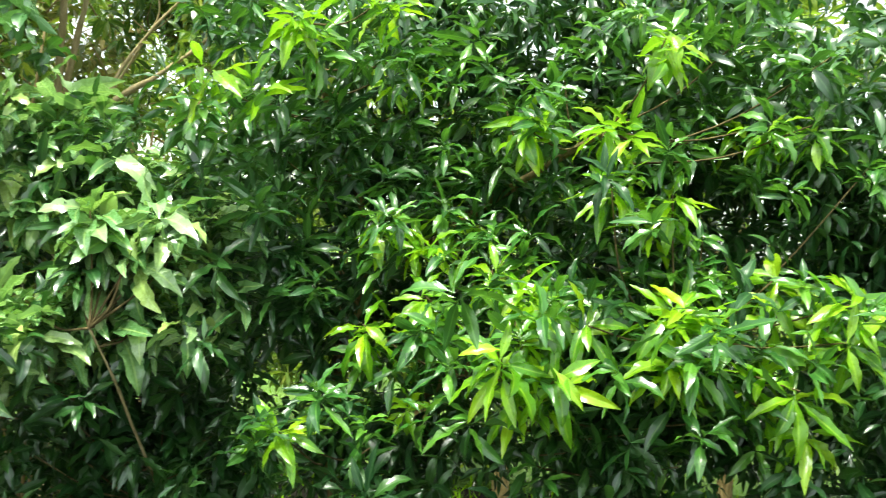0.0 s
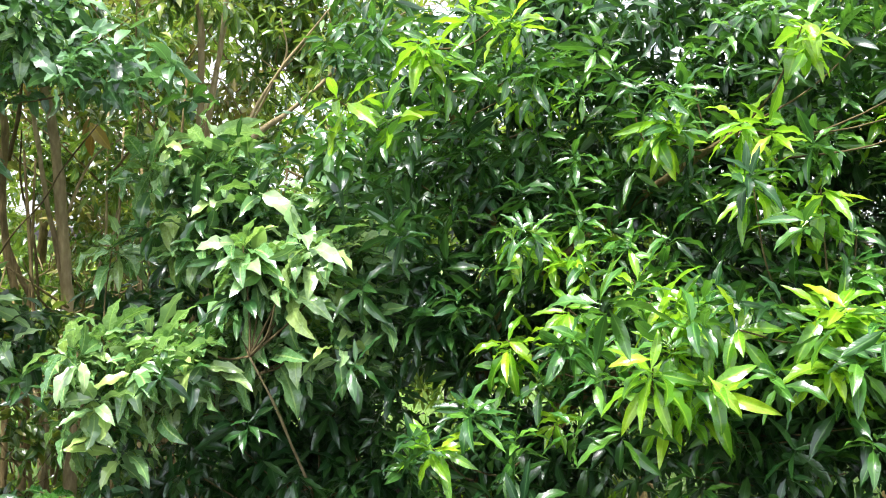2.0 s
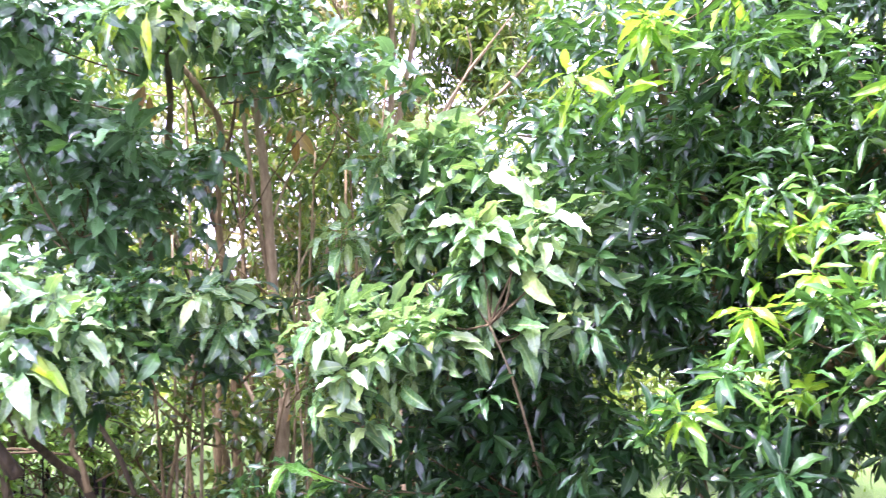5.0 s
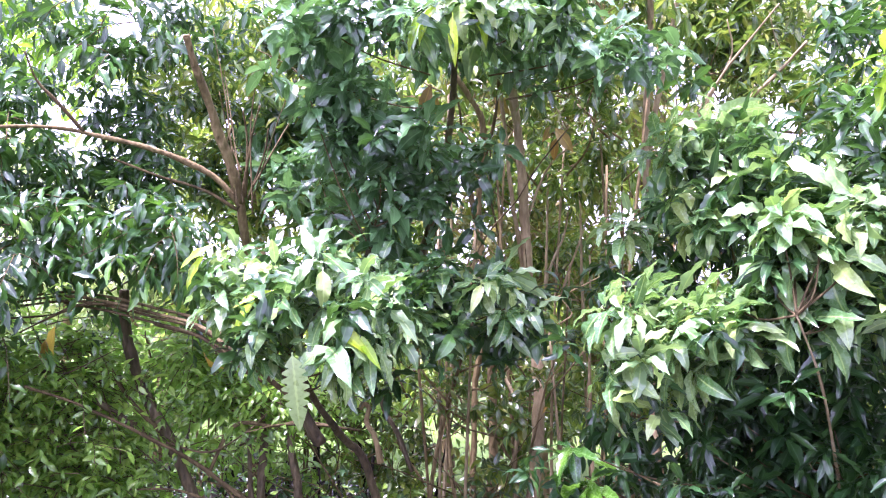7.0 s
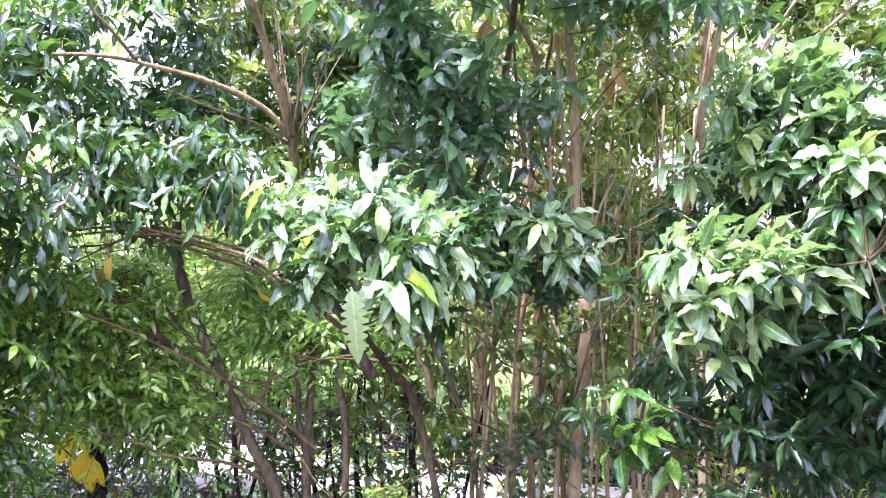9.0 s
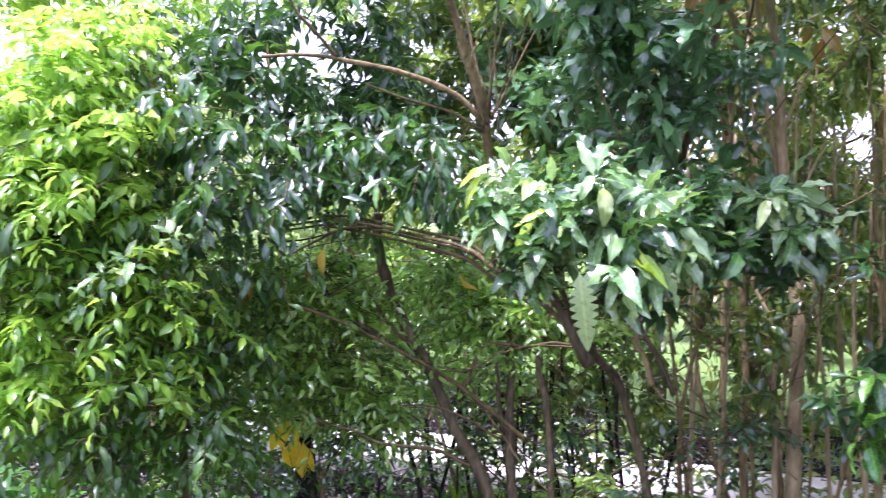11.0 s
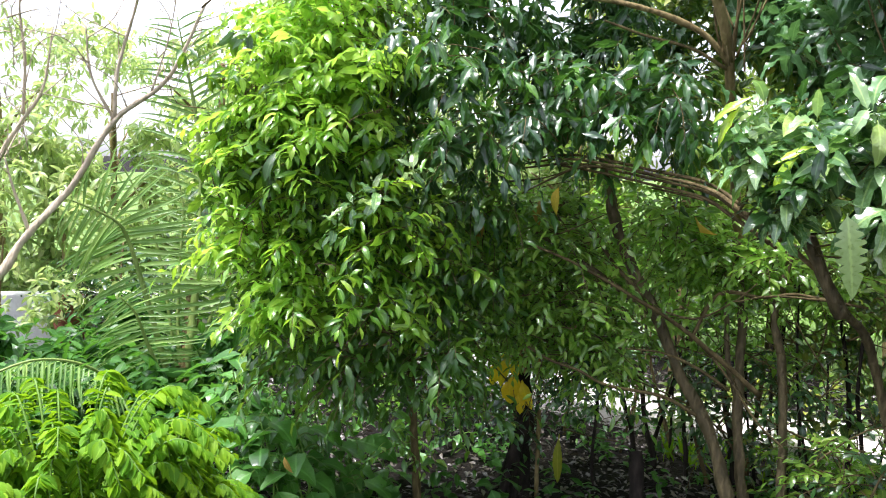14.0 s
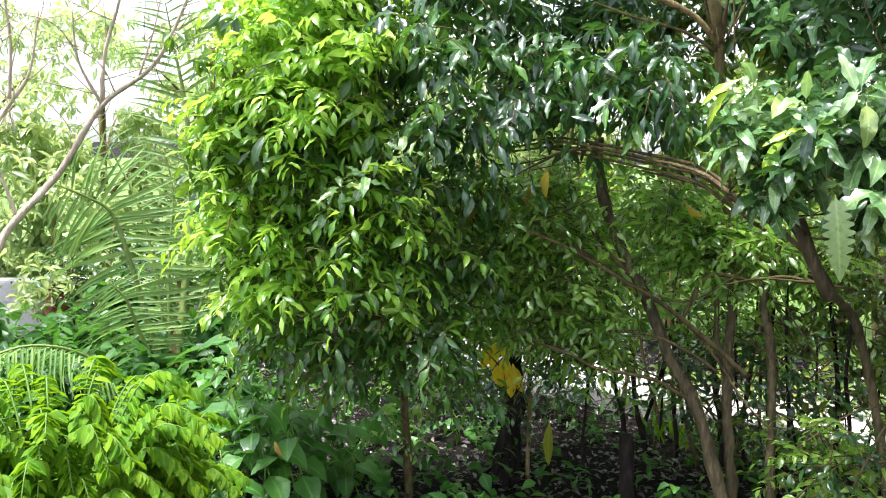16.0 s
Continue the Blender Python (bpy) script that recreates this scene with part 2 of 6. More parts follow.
# ---- builders ----
def smooth_path(points, steps):
    """Catmull-Rom through the given places."""
    p = [Vector(q) for q in points]
    p = [p[0] * 2 - p[1], *p, p[-1] * 2 - p[-2]]
    res = []
    for i in range(1, len(p) - 2):
        for s in range(steps):
            t = s / steps
            a, b, c, d = p[i - 1], p[i], p[i + 1], p[i + 2]
            res.append(0.5 * (2 * b + (c - a) * t + (2 * a - 5 * b + 4 * c - d) * t * t + (3 * b - a - 3 * c + d) * t ** 3))
    res.append(p[-2])
    return res


def tube(bm, points, r0, r1, sides=8, steps=6, knobs=0.12, seed=0):
    """A tapered, slightly knobbly round limb."""
    path = smooth_path(points, steps)
    rings = []
    n = len(path)
    for i, q in enumerate(path):
        ahead = (path[min(i + 1, n - 1)] - path[max(i - 1, 0)]).normalized()
        side = ahead.orthogonal().normalized() if i == 0 else (side - ahead * side.dot(ahead)).normalized()
        up = ahead.cross(side)
        r = r0 + (r1 - r0) * i / (n - 1)
        ring = []
        for k in range(sides):
            a = 2 * math.pi * k / sides
            o = side * math.cos(a) + up * math.sin(a)
            w = 1 + knobs * (2 * noise.noise(q * 9 + o * 0.8 + Vector((seed, 0, 0))))
            ring.append(bm.verts.new(q + o * r * w))
        rings.append(ring)
    for a, b in zip(rings, rings[1:]):
        for k in range(sides):
            bm.faces.new((a[k], a[(k + 1) % sides], b[(k + 1) % sides], b[k]))
    bm.faces.new(rings[-1])
    bm.faces.new(rings[0][::-1])


def link_mesh(name, bm, mat, smooth=True):
    me = bpy.data.meshes.new(name)
    bm.normal_update()
    bm.to_mesh(me)
    bm.free()
    me.materials.append(mat)
    if smooth:
        me.shade_smooth()
    return new(name, me)


def part(name, bm, mat, parent, label="", smooth=True):
    ob = link_mesh(name, bm, mat, smooth)
    ob.parent = parent
    ob.matrix_parent_inverse = parent.matrix_basis.inverted()
    if label:
        tagged(ob, label)
    return ob


def thing(name, place, label, category, group="", kind=""):
    e = new(name)
    e.location = place
    e.empty_display_size = 0.2
    return tagged(e, label, category, group, kind)


def leaf_shape(width, segs, across, droop, fold, ripple, tail=0.75, stalk=0.1, seed=0):
    """One leaf of length 1 along +y, top side +z: stalk, widest part before the middle, drawn-out tip.
    droop is the angle through which the blade bends down from stalk to tip."""
    rng = np.random.default_rng(seed)
    ph = rng.uniform(0, 6.28, 4)
    waves = rng.uniform(14, 24)
    verts, faces, uvs = [], [], []
    y = z0 = 0.0
    for i in range(segs + 1):
        v = i / segs
        bend = -droop * (v ** 1.3) + 0.12 * droop
        if i:
            y, z0 = y + math.cos(bend) / segs, z0 + math.sin(bend) / segs
        if i == 0:
            w = 0.012
        else:
            u = (v - stalk) / (1 - stalk) if v > stalk else 0
            w = width * 0.5 * (max(0.0, math.sin(math.pi * u ** tail)) ** 0.9) + 0.010 * (1 - v)
        for j in range(across + 1):
            s = 2 * j / across - 1
            lift = fold * abs(s) * w + ripple * w * abs(s) ** 1.5 * math.sin(v * waves + ph[0] + (2.2 if s > 0 else 0))
            x = s * w * (1 - 0.3 * fold) + 0.05 * math.sin(v * 3 + ph[1]) * v
            verts.append((x, y - lift * math.sin(bend), z0 + lift * math.cos(bend) + 0.12 * s * w * math.sin(ph[2]) * v))
            uvs.append((0.5 + 0.5 * s, v))
    for i in range(segs):
        for j in range(across):
            a = i * (across + 1) + j
            faces.append((a, a + 1, a + across + 2, a + across + 1))
    return np.array(verts), faces, np.array(uvs)


def leaf_mesh(name, shape, mat):
    v, f, uv = shape
    me = bpy.data.meshes.new(name)
    me.from_pydata(v.tolist(), [], f)
    lay = me.uv_layers.new(name="blade")
    idx = np.zeros(len(me.loops), dtype=np.int32)
    me.loops.foreach_get("vertex_index", idx)
    lay.data.foreach_set("uv", uv[idx].astype(np.float32).ravel())
    me.materials.append(mat)
    me.shade_smooth()
    return me


def frames_of(d, up, rng, roll=0.5):
    """Leaf axes from directions and rough up sides: columns side, along, top."""
    d = d / np.linalg.norm(d, axis=1, keepdims=True)
    x = np.cross(d, up)
    x /= np.maximum(np.linalg.norm(x, axis=1, keepdims=True), 1e-6)
    z = np.cross(x, d)
    a = rng.normal(0, roll, len(d))[:, None]
    x2 = x * np.cos(a) + z * np.sin(a)
    z2 = np.cross(x2, d)
    return np.stack([x2, d, z2], axis=2)


def foliage(name, shapes, pos, turn, size, mat, parent, label=""):
    """Many leaves as one mesh of stuff."""
    rng = np.random.default_rng(len(pos))
    pick = rng.integers(0, len(shapes), len(pos))
    V, F, U = [], [], []
    base = 0
    for k, (sv, sf, su) in enumerate(shapes):
        m = pick == k
        if not m.any():
            continue
        w = np.einsum("nij,vj->nvi", turn[m], sv) * size[m][:, None, None] + pos[m][:, None, :]
        V.append(w.reshape(-1, 3))
        f = np.array(sf)
        F.append((f[None] + (base + np.arange(m.sum()) * len(sv))[:, None, None]).reshape(-1, 4))
        U.append(np.tile(su[f.ravel()], (m.sum(), 1)))
        base += m.sum() * len(sv)
    V, F, U = np.concatenate(V), np.concatenate(F), np.concatenate(U)
    off = np.array(parent.location) if parent else np.zeros(3)
    me = bpy.data.meshes.new(name)
    me.vertices.add(len(V))
    me.vertices.foreach_set("co", (V - off).astype(np.float32).ravel())
    me.loops.add(F.size)
    me.loops.foreach_set("vertex_index", F.astype(np.int32).ravel())
    me.polygons.add(len(F))
    me.polygons.foreach_set("loop_start", np.arange(0, F.size, 4, dtype=np.int32))
    lay = me.uv_layers.new(name="blade")
    lay.data.foreach_set("uv", U.astype(np.float32).ravel())
    me.update(calc_edges=True)
    me.materials.append(mat)
    me.shade_smooth()
    ob = new(name, me)
    if parent:
        ob.parent = parent
    ob["kind"] = "stuff"
    return tagged(ob, label)


def rosette(centre, axis, n, length, rng, low=-0.45, high=0.8, spread=0.03):
    """Leaves round the tip of a twig: the young ones stand up, the older ones hang."""
    axis = np.array(axis, float)
    axis /= np.linalg.norm(axis)
    s = np.cross(axis, (0.31, 0.2, 0.93))
    s /= np.linalg.norm(s)
    t = np.cross(axis, s)
    k = np.arange(n)
    az = k * 2.39996 + rng.uniform(0, 6.28) + rng.normal(0, 0.25, n)
    el = low + (high - low) * (k / max(1, n - 1)) + rng.normal(0, 0.2, n)
    d = (np.cos(az)[:, None] * s + np.sin(az)[:, None] * t) * np.cos(el)[:, None] + axis * np.sin(el)[:, None]
    d[:, 2] -= 0.04
    p = np.array(centre) - axis * ((1 - k / n) * length * 0.45)[:, None] + rng.normal(0, spread * 0.3, (n, 3))
    L = length * (0.75 + 0.45 * np.sin(np.pi * (k + 1) / (n + 1))) * rng.uniform(0.8, 1.15, n)
    return p, d, L


UPS = np.array([0.0, 0.0, 1.0])


def hero_leaves(tree, tips, meshes, leaves, length, seed, out_from, sag=0.1, low=-0.45, high=0.8):
    """Leaves as single pieces round each tip (x, y, z, size)."""
    rng = np.random.default_rng(seed)
    base = tree.location
    for x, y, z, s in tips:
        axis = np.array([x - out_from[0], y - out_from[1], 0])
        axis = axis / max(0.3, np.linalg.norm(axis)) * rng.uniform(0.4, 1.1) + rng.normal(0, 0.25, 3)
        axis[2] = abs(axis[2]) + rng.uniform(0.3, 0.7)
        n = max(5, int(round(leaves * rng.uniform(0.8, 1.15))))
        p, d, L = rosette((x, y, z), axis, n, length * s, rng, low, high)
        d[:, 2] -= sag * rng.uniform(0.3, 1.5, n)
        up = np.tile(UPS * 0.6 + axis * 0.8, (n, 1))
        R = frames_of(d, up, rng, 0.33)
        for i in range(n):
            ob = new("leaf", meshes[rng.integers(0, len(meshes))])
            m = Matrix(R[i].tolist()).to_4x4()
            m = Matrix.Translation(Vector(p[i]) - base) @ m @ Matrix.Diagonal((L[i] * rng.uniform(0.85, 1.2), L[i], L[i], 1))
            ob.parent = tree
            ob.matrix_basis = m


def twigs(tree, tips, limb_points, mat, seed):
    """Thin stalks from each tip back to the nearest limb."""
    bm = bmesh.new()
    rng = random.Random(seed)
    for x, y, z, s in tips:
        a = Vector((x, y, z))
        best = min(limb_points, key=lambda q: (q - a).length + max(0, q.z - a.z) * 2)
        way = best - a
        if way.length > 0.6:
            best = a + way.normalized() * 0.6 + Vector((0, 0, -0.12))
        mid = (a + best) / 2 + Vector((rng.uniform(-0.03, 0.03), rng.uniform(-0.03, 0.03), -0.04))
        tube(bm, [best, mid, a], 0.0045, 0.0025, 5, 4)
    ob = part("brushwood", bm, mat, tree, "thin leafy twigs")
    ob["kind"] = "stuff"
    return ob


LIMB_POINTS = {}


def tufts(tree, tips, around, leaves, length, shapes, mat, seed, out_from, reach=0.2, back=0.12, label="", sag=0.1):
    """Joined leaves: every tip again, or, with around, that many lesser tips near and behind it."""
    rng = np.random.default_rng(seed)
    P, D, L, U = [], [], [], []
    for x, y, z, s in tips:
        c = np.array([x, y, z])
        out = np.array([x - out_from[0], y - out_from[1], 0])
        out = out / max(0.3, np.linalg.norm(out))
        for k in range(max(1, around)):
            q = c if not around else c + rng.normal(0, reach * 0.6, 3) * np.array([1, 1, 0.8]) - out * rng.uniform(0, back * 2)
            axis = out * rng.uniform(0, 0.8) + rng.normal(0, 0.35, 3)
            axis[2] = abs(axis[2]) + 0.4
            n = max(4, int(round(leaves * rng.uniform(0.8, 1.2))))
            p, d, l = rosette(q, axis, n, length * s * rng.uniform(0.8, 1.1), rng)
            d[:, 2] -= sag * rng.uniform(0.3, 1.5, n)
            P.append(p), D.append(d), L.append(l), U.append(np.tile(UPS + axis * 0.3, (n, 1)))
    P, D, L, U = (np.concatenate(a) for a in (P, D, L, U))
    return foliage("foliage", shapes, P, frames_of(D, U, rng, 0.6), L, mat, tree, label)



def limb(tree, name, mat, r0, r1, *points):
    """One trunk or branch of a tree."""
    bm = bmesh.new()
    tube(bm, points, r0, r1, 10 if r0 > 0.025 else 7, 8, 0.22, len(bpy.data.objects))
    LIMB_POINTS.setdefault(tree.name, []).extend(smooth_path(points, 4))
    return part(name, bm, mat, tree)


def crown(tree, balls, per_ball, leaves, length, shapes, mat, seed, droop=0.25, label="", hang=0.0, flat=1.0, clusters=9, loose=0.26):
    """The inner foliage of a tree: leafy twig ends scattered through balls (x, y, z, radius)."""
    rng = np.random.default_rng(seed)
    P, D, L = [], [], []
    for x, y, z, r in balls:
        n = int(per_ball * (r / 0.4) ** 2)
        groups = rng.normal(0, 1, (max(3, int(clusters * r / 0.4)), 3))
        groups = groups / np.linalg.norm(groups, axis=1, keepdims=True) * rng.uniform(0.35, 1.0, (len(groups), 1))
        for i in range(n):
            o = groups[rng.integers(0, len(groups))] + rng.normal(0, loose, 3) * np.array([1, 1, 0.8 + hang])
            q = np.array([x, y, z]) + o * r * np.array([1, 1, flat])
            o = o / max(0.2, np.linalg.norm(o))
            if q[2] < 0.08:
                continue
            axis = o * 0.8 + rng.normal(0, 0.4, 3) + np.array([0, 0, 0.45 - hang])
            p, d, l = rosette(q, axis, leaves, length * rng.uniform(0.75, 1.2), rng, -0.8, 0.6)
            d[:, 2] -= droop
            P.append(p), D.append(d), L.append(l)
    P, D, L = np.concatenate(P), np.concatenate(D), np.concatenate(L)
    R = frames_of(D, np.tile(UPS, (len(P), 1)) + rng.normal(0, 0.25, (len(P), 3)), rng, 0.5)
    return foliage("foliage", shapes, P, R, L, mat, tree, label)




def shoots(tree, balls, per_ball, leaves, length, shapes, mat, seed, reach=0.32, rise=0.1, drop=0.5, hang=0.3, wood=None, out=0.5, label=""):
    """Leafy shoots scattered through balls (x, y, z, radius): thin bending twigs with leaves in two rows along them."""
    rng = np.random.default_rng(seed)
    P, D, L, U = [], [], [], []
    bm = bmesh.new()
    for x, y, z, r in balls:
        for k in range(max(2, int(per_ball * (r / 0.3) ** 2))):
            o = rng.normal(0, 1, 3)
            o = o / np.linalg.norm(o)
            a = np.array([x, y, z]) + o * r * rng.uniform(0.1, 0.9)
            d = o * out + rng.normal(0, 0.6, 3)
            d[2] = d[2] * 0.35 + rise
            d = d / np.linalg.norm(d)
            n = max(4, int(leaves * rng.uniform(0.7, 1.2)))
            far = reach * rng.uniform(0.6, 1.25)
            curl = rng.normal(0, 0.2, 3) * np.array([1, 1, 0.3])
            f = np.linspace(0, 1, n + 1)[:, None]
            way = a + (d * f + (curl - np.array([0, 0, drop])) * f * f) * far
            if way[:, 2].min() < 0.06:
                continue
            along = np.gradient(way, axis=0)
            along /= np.linalg.norm(along, axis=1, keepdims=True)
            side = np.cross(along, UPS + rng.normal(0, 0.25, 3))
            side /= np.maximum(np.linalg.norm(side, axis=1, keepdims=True), 1e-6)
            sign = np.where(np.arange(n + 1) % 2, 1.0, -1.0)[:, None]
            sign[-1] = 0.0
            dd = side * sign + along * rng.uniform(0.45, 0.9) + rng.normal(0, 0.16, (n + 1, 3))
            dd[:, 2] -= hang * rng.uniform(0.5, 1.4, n + 1)
            P.append(way[1:]), D.append(dd[1:]), U.append(np.tile(UPS, (n, 1)))
            L.append(length * rng.uniform(0.65, 1.2, n) * (1.1 - 0.35 * f[1:, 0]))
            if wood and k % 2 == 0:
                m = n // 2
                tube(bm, [Vector(way[0] - along[0] * far * 0.3), Vector(way[0]), Vector(way[m]), Vector(way[-1])], 0.0035, 0.0014, 4, 2, 0.05)
    P, D, L, U = (np.concatenate(q) for q in (P, D, L, U))
    if wood:
        ob = part("brushwood", bm, wood, tree, "thin leafy twigs")
        ob["kind"] = "stuff"
    else:
        bm.free()
    return foliage("foliage", shapes, P, frames_of(D, U, rng, 0.55), L, mat, tree, label)


def brush(tree, balls, n, mat, seed, length=0.5, r=0.006):
    """Thin bare twigs criss-crossing inside the foliage."""
    rng = np.random.default_rng(seed)
    bm = bmesh.new()
    for x, y, z, s in balls:
        for k in range(n):
            a = Vector((x, y, z)) + Vector(rng.normal(0, s * 0.45, 3))
            d = Vector((rng.normal(0, 0.7), rng.normal(0, 0.7), rng.uniform(0.2, 1.0))).normalized() * length * rng.uniform(0.5, 1.3)
            b = Vector(rng.normal(0, 0.05, 3))
            if a.z < 0.05:
                continue
            tube(bm, [a, a + d * 0.5 + b, a + d], r * rng.uniform(0.7, 1.5), r * 0.4, 5, 3)
    ob = part("brushwood", bm, mat, tree, "thin bare criss-crossing twigs")
    ob["kind"] = "stuff"
    return ob


LONG = [leaf_shape(0.2 + 0.02 * i, 9, 4, 0.3 + 0.2 * i, 0.3, 0.28, 0.8, 0.1, i) for i in range(5)]
WIDE = [leaf_shape(0.29 + 0.025 * i, 8, 4, 0.3 + 0.18 * i, 0.3, 0.3, 0.72, 0.1, 10 + i) for i in range(5)]
ARCHED = [leaf_shape(0.26 + 0.02 * i, 10, 4, 0.6 + 0.22 * i, 0.2, 0.34, 0.74, 0.1, 60 + i) for i in range(5)]
HEART = [leaf_shape(0.66, 7, 4, 0.5 + 0.3 * i, 0.25, 0.12, 0.55, 0.12, 20 + i) for i in range(3)]
PLAIN = [leaf_shape(0.29, 4, 2, 0.35 + 0.35 * i, 0.3, 0.25, 0.8, 0.08, 30 + i) for i in range(3)]
OVAL = [leaf_shape(0.42, 4, 2, 0.3 + 0.3 * i, 0.3, 0.25, 0.75, 0.08, 40 + i) for i in range(3)]
SLIM = [leaf_shape(0.27 + 0.04 * i, 5, 2, 0.35 + 0.25 * i, 0.3, 0.3, 0.8, 0.08, 50 + i) for i in range(4)]
ROUND = [leaf_shape(0.56, 4, 2, 0.3 + 0.3 * i, 0.25, 0.15, 0.72, 0.08, 90 + i) for i in range(3)]

# ---- ground ----
def ground_height(x, y):
    return 0.05 * noise.noise(Vector((x * 0.5, y * 0.5, 0))) + 0.02 * noise.noise(Vector((x * 2.2, y * 2.2, 3)))


bm = bmesh.new()
stops = sorted({round(s * v, 3) for s in (-1, 1) for v in [0.2 * i for i in range(1, 61)] + [14, 18, 25, 40, 80, 200, 600]} | {0})
grid = [[bm.verts.new((x, y, ground_height(x, y) - 0.02)) for x in stops] for y in stops]
for j in range(len(stops) - 1):
    for i in range(len(stops) - 1):
        bm.faces.new((grid[j][i], grid[j][i + 1], grid[j + 1][i + 1], grid[j + 1][i]))
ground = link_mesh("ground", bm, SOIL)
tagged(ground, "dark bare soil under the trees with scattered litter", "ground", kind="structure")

rng = np.random.default_rng(5)
n = 26000
P = np.stack([rng.uniform(-8, 1.5, n), rng.uniform(-0.5, 6.5, n), np.zeros(n)], 1)
P[:, 2] = [ground_height(x, y) + 0.012 + 0.02 * rng.random() for x, y, _ in P]
P = P[P[:, 1] > 2.2 - 0.45 * np.abs(P[:, 0] + 1.5) * (P[:, 0] < -1.5) + rng.normal(0, 0.45, n)]
n = len(P)
a = rng.uniform(0, 6.28, n)
D = np.stack([np.cos(a), np.sin(a), rng.normal(0.05, 0.12, n)], 1)
R = frames_of(D, np.tile(UPS, (n, 1)), rng, 0.5)
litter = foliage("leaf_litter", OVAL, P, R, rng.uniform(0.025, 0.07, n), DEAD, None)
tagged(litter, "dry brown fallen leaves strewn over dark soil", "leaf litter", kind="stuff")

# pale path and the lawn beyond it
def strip(name, mat, points, width, top, label, category):
    bm = bmesh.new()
    path = smooth_path(points, 8)
    rows = []
    for i, q in enumerate(path):
        ahead = (path[min(i + 1, len(path) - 1)] - path[max(i - 1, 0)]).normalized()
        s = Vector((-ahead.y, ahead.x, 0)) * width / 2
        rows.append([bm.verts.new(q + s * k + Vector((0, 0, h))) for k, h in ((-1, -0.1), (-1, top), (-0.33, top + 0.01), (0.33, top + 0.01), (1, top), (1, -0.1))])
    for r, s in zip(rows, rows[1:]):
        for k in range(5):
            bm.faces.new((r[k], r[k + 1], s[k + 1], s[k]))
    ob = link_mesh(name, bm, mat, False)
    return tagged(ob, label, category, kind="structure")


strip("path", CONCRETE, [(-7.6, 3.0, 0), (-6.7, 3.36, 0), (-5.99, 3.68, 0), (-5.42, 3.98, 0), (-4.96, 4.22, 0), (-4.31, 4.61, 0), (-3.3, 5.2, 0), (-1.5, 6.2, 0), (1.5, 7.4, 0)], 0.8, 0.09, "pale concrete garden path behind the trees", "path")
bm = bmesh.new()
edge = [bm.verts.new((x, y, 0.085)) for x, y in ((-10.9, -8), (-9.6, 1.6), (-8.2, 5.0), (-3.6, 7.4), (3, 9.2), (60, 32), (60, 90), (-90, 90), (-90, -60))]
skirt = [bm.verts.new(v.co - Vector((0, 0, 0.2))) for v in edge]
bm.faces.new(edge[::-1])
for k in range(len(edge)):
    bm.faces.new((edge[k], edge[k - 1], skirt[k - 1], skirt[k]))
bmesh.ops.recalc_face_normals(bm, faces=bm.faces[:])
tagged(link_mesh("lawn", bm, LAWN, False), "mown green lawn beyond the path", "lawn", kind="structure")


def grass(name, x0, x1, y0, y1, n, seed, keep, label):
    rng = np.random.default_rng(seed)
    P = np.stack([rng.uniform(x0, x1, n), rng.uniform(y0, y1, n), np.zeros(n)], 1)
    P = P[keep(P[:, 0], P[:, 1])]
    P[:, 2] = [ground_height(x, y) - 0.01 for x, y, _ in P]
    n = len(P)
    D = np.stack([rng.normal(0, 0.45, n), rng.normal(0, 0.45, n), np.ones(n)], 1)
    R = frames_of(D, rng.normal(0, 1, (n, 3)), rng, 0.5)
    blade = [leaf_shape(0.12, 4, 2, 0.3, 0.2, 0.1, 0.6, 0.02, 70)]
    ob = foliage(name, blade, P, R, rng.uniform(0.06, 0.2, n), LIME, None)
    return tagged(ob, label, "grass", kind="stuff")


grass("grass", -5, 2, 3, 7.5, 9000, 3, lambda x, y: (y > 0.57 * x + 5.95) & (y < 0.57 * x + 6.52) & (x > -4.9), "fresh green grass along the near side of the path")
grass("grass", -14, 3, 6, 16, 14000, 4, lambda x, y: y > 0.57 * x + 7.55, "fresh green lawn beyond the concrete path")

# ---- trees ----
HERO_YOUNG = [leaf_mesh("leaf", s, YOUNG) for s in LONG]
HERO_PALE = [leaf_mesh("leaf", s, PALE) for s in LONG[3:] + ARCHED]
HERO_MATURE = [leaf_mesh("leaf", s, MATURE) for s in WIDE]
HERO_WIDE = [leaf_mesh("leaf", s, PALE) for s in ARCHED]

# the bright young tree
A_BRIGHT = [
    (0.25, 2.98, 2.02, 1.1),
    (0.41, 3.03, 1.98, 1),
    (0.25, 3.26, 2.18, 1.05),
    (-0.05, 3.25, 2.15, 0.9),
    (-0.27, 3.30, 2.03, 0.95),
    (0.14, 3.39, 2.25, 0.95),
    (0.48, 3.20, 2.12, 1),
    (0.74, 3.29, 2.17, 1),
    (0.75, 3.24, 2.04, 1),
    (-0.30, 3.46, 2.37, 0.9),
    (-0.18, 3.50, 2.34, 0.85),
    (0.19, 3.53, 2.76, 0.95),
    (0.47, 3.54, 2.79, 0.95),
    (0.51, 3.47, 2.57, 0.95),
    (0.71, 3.45, 2.56, 0.95),
    (-0.61, 3.28, 3.07, 1),
    (-0.84, 3.12, 2.84, 1),
    (-0.32, 3.53, 2.92, 0.8),
    (-0.35, 3.45, 3.17, 1),
    (0.65, 3.47, 3.10, 1),
    (-0.43, 3.03, 1.70, 0.9),
    (0.30, 3.14, 2.06, 0.9),
]
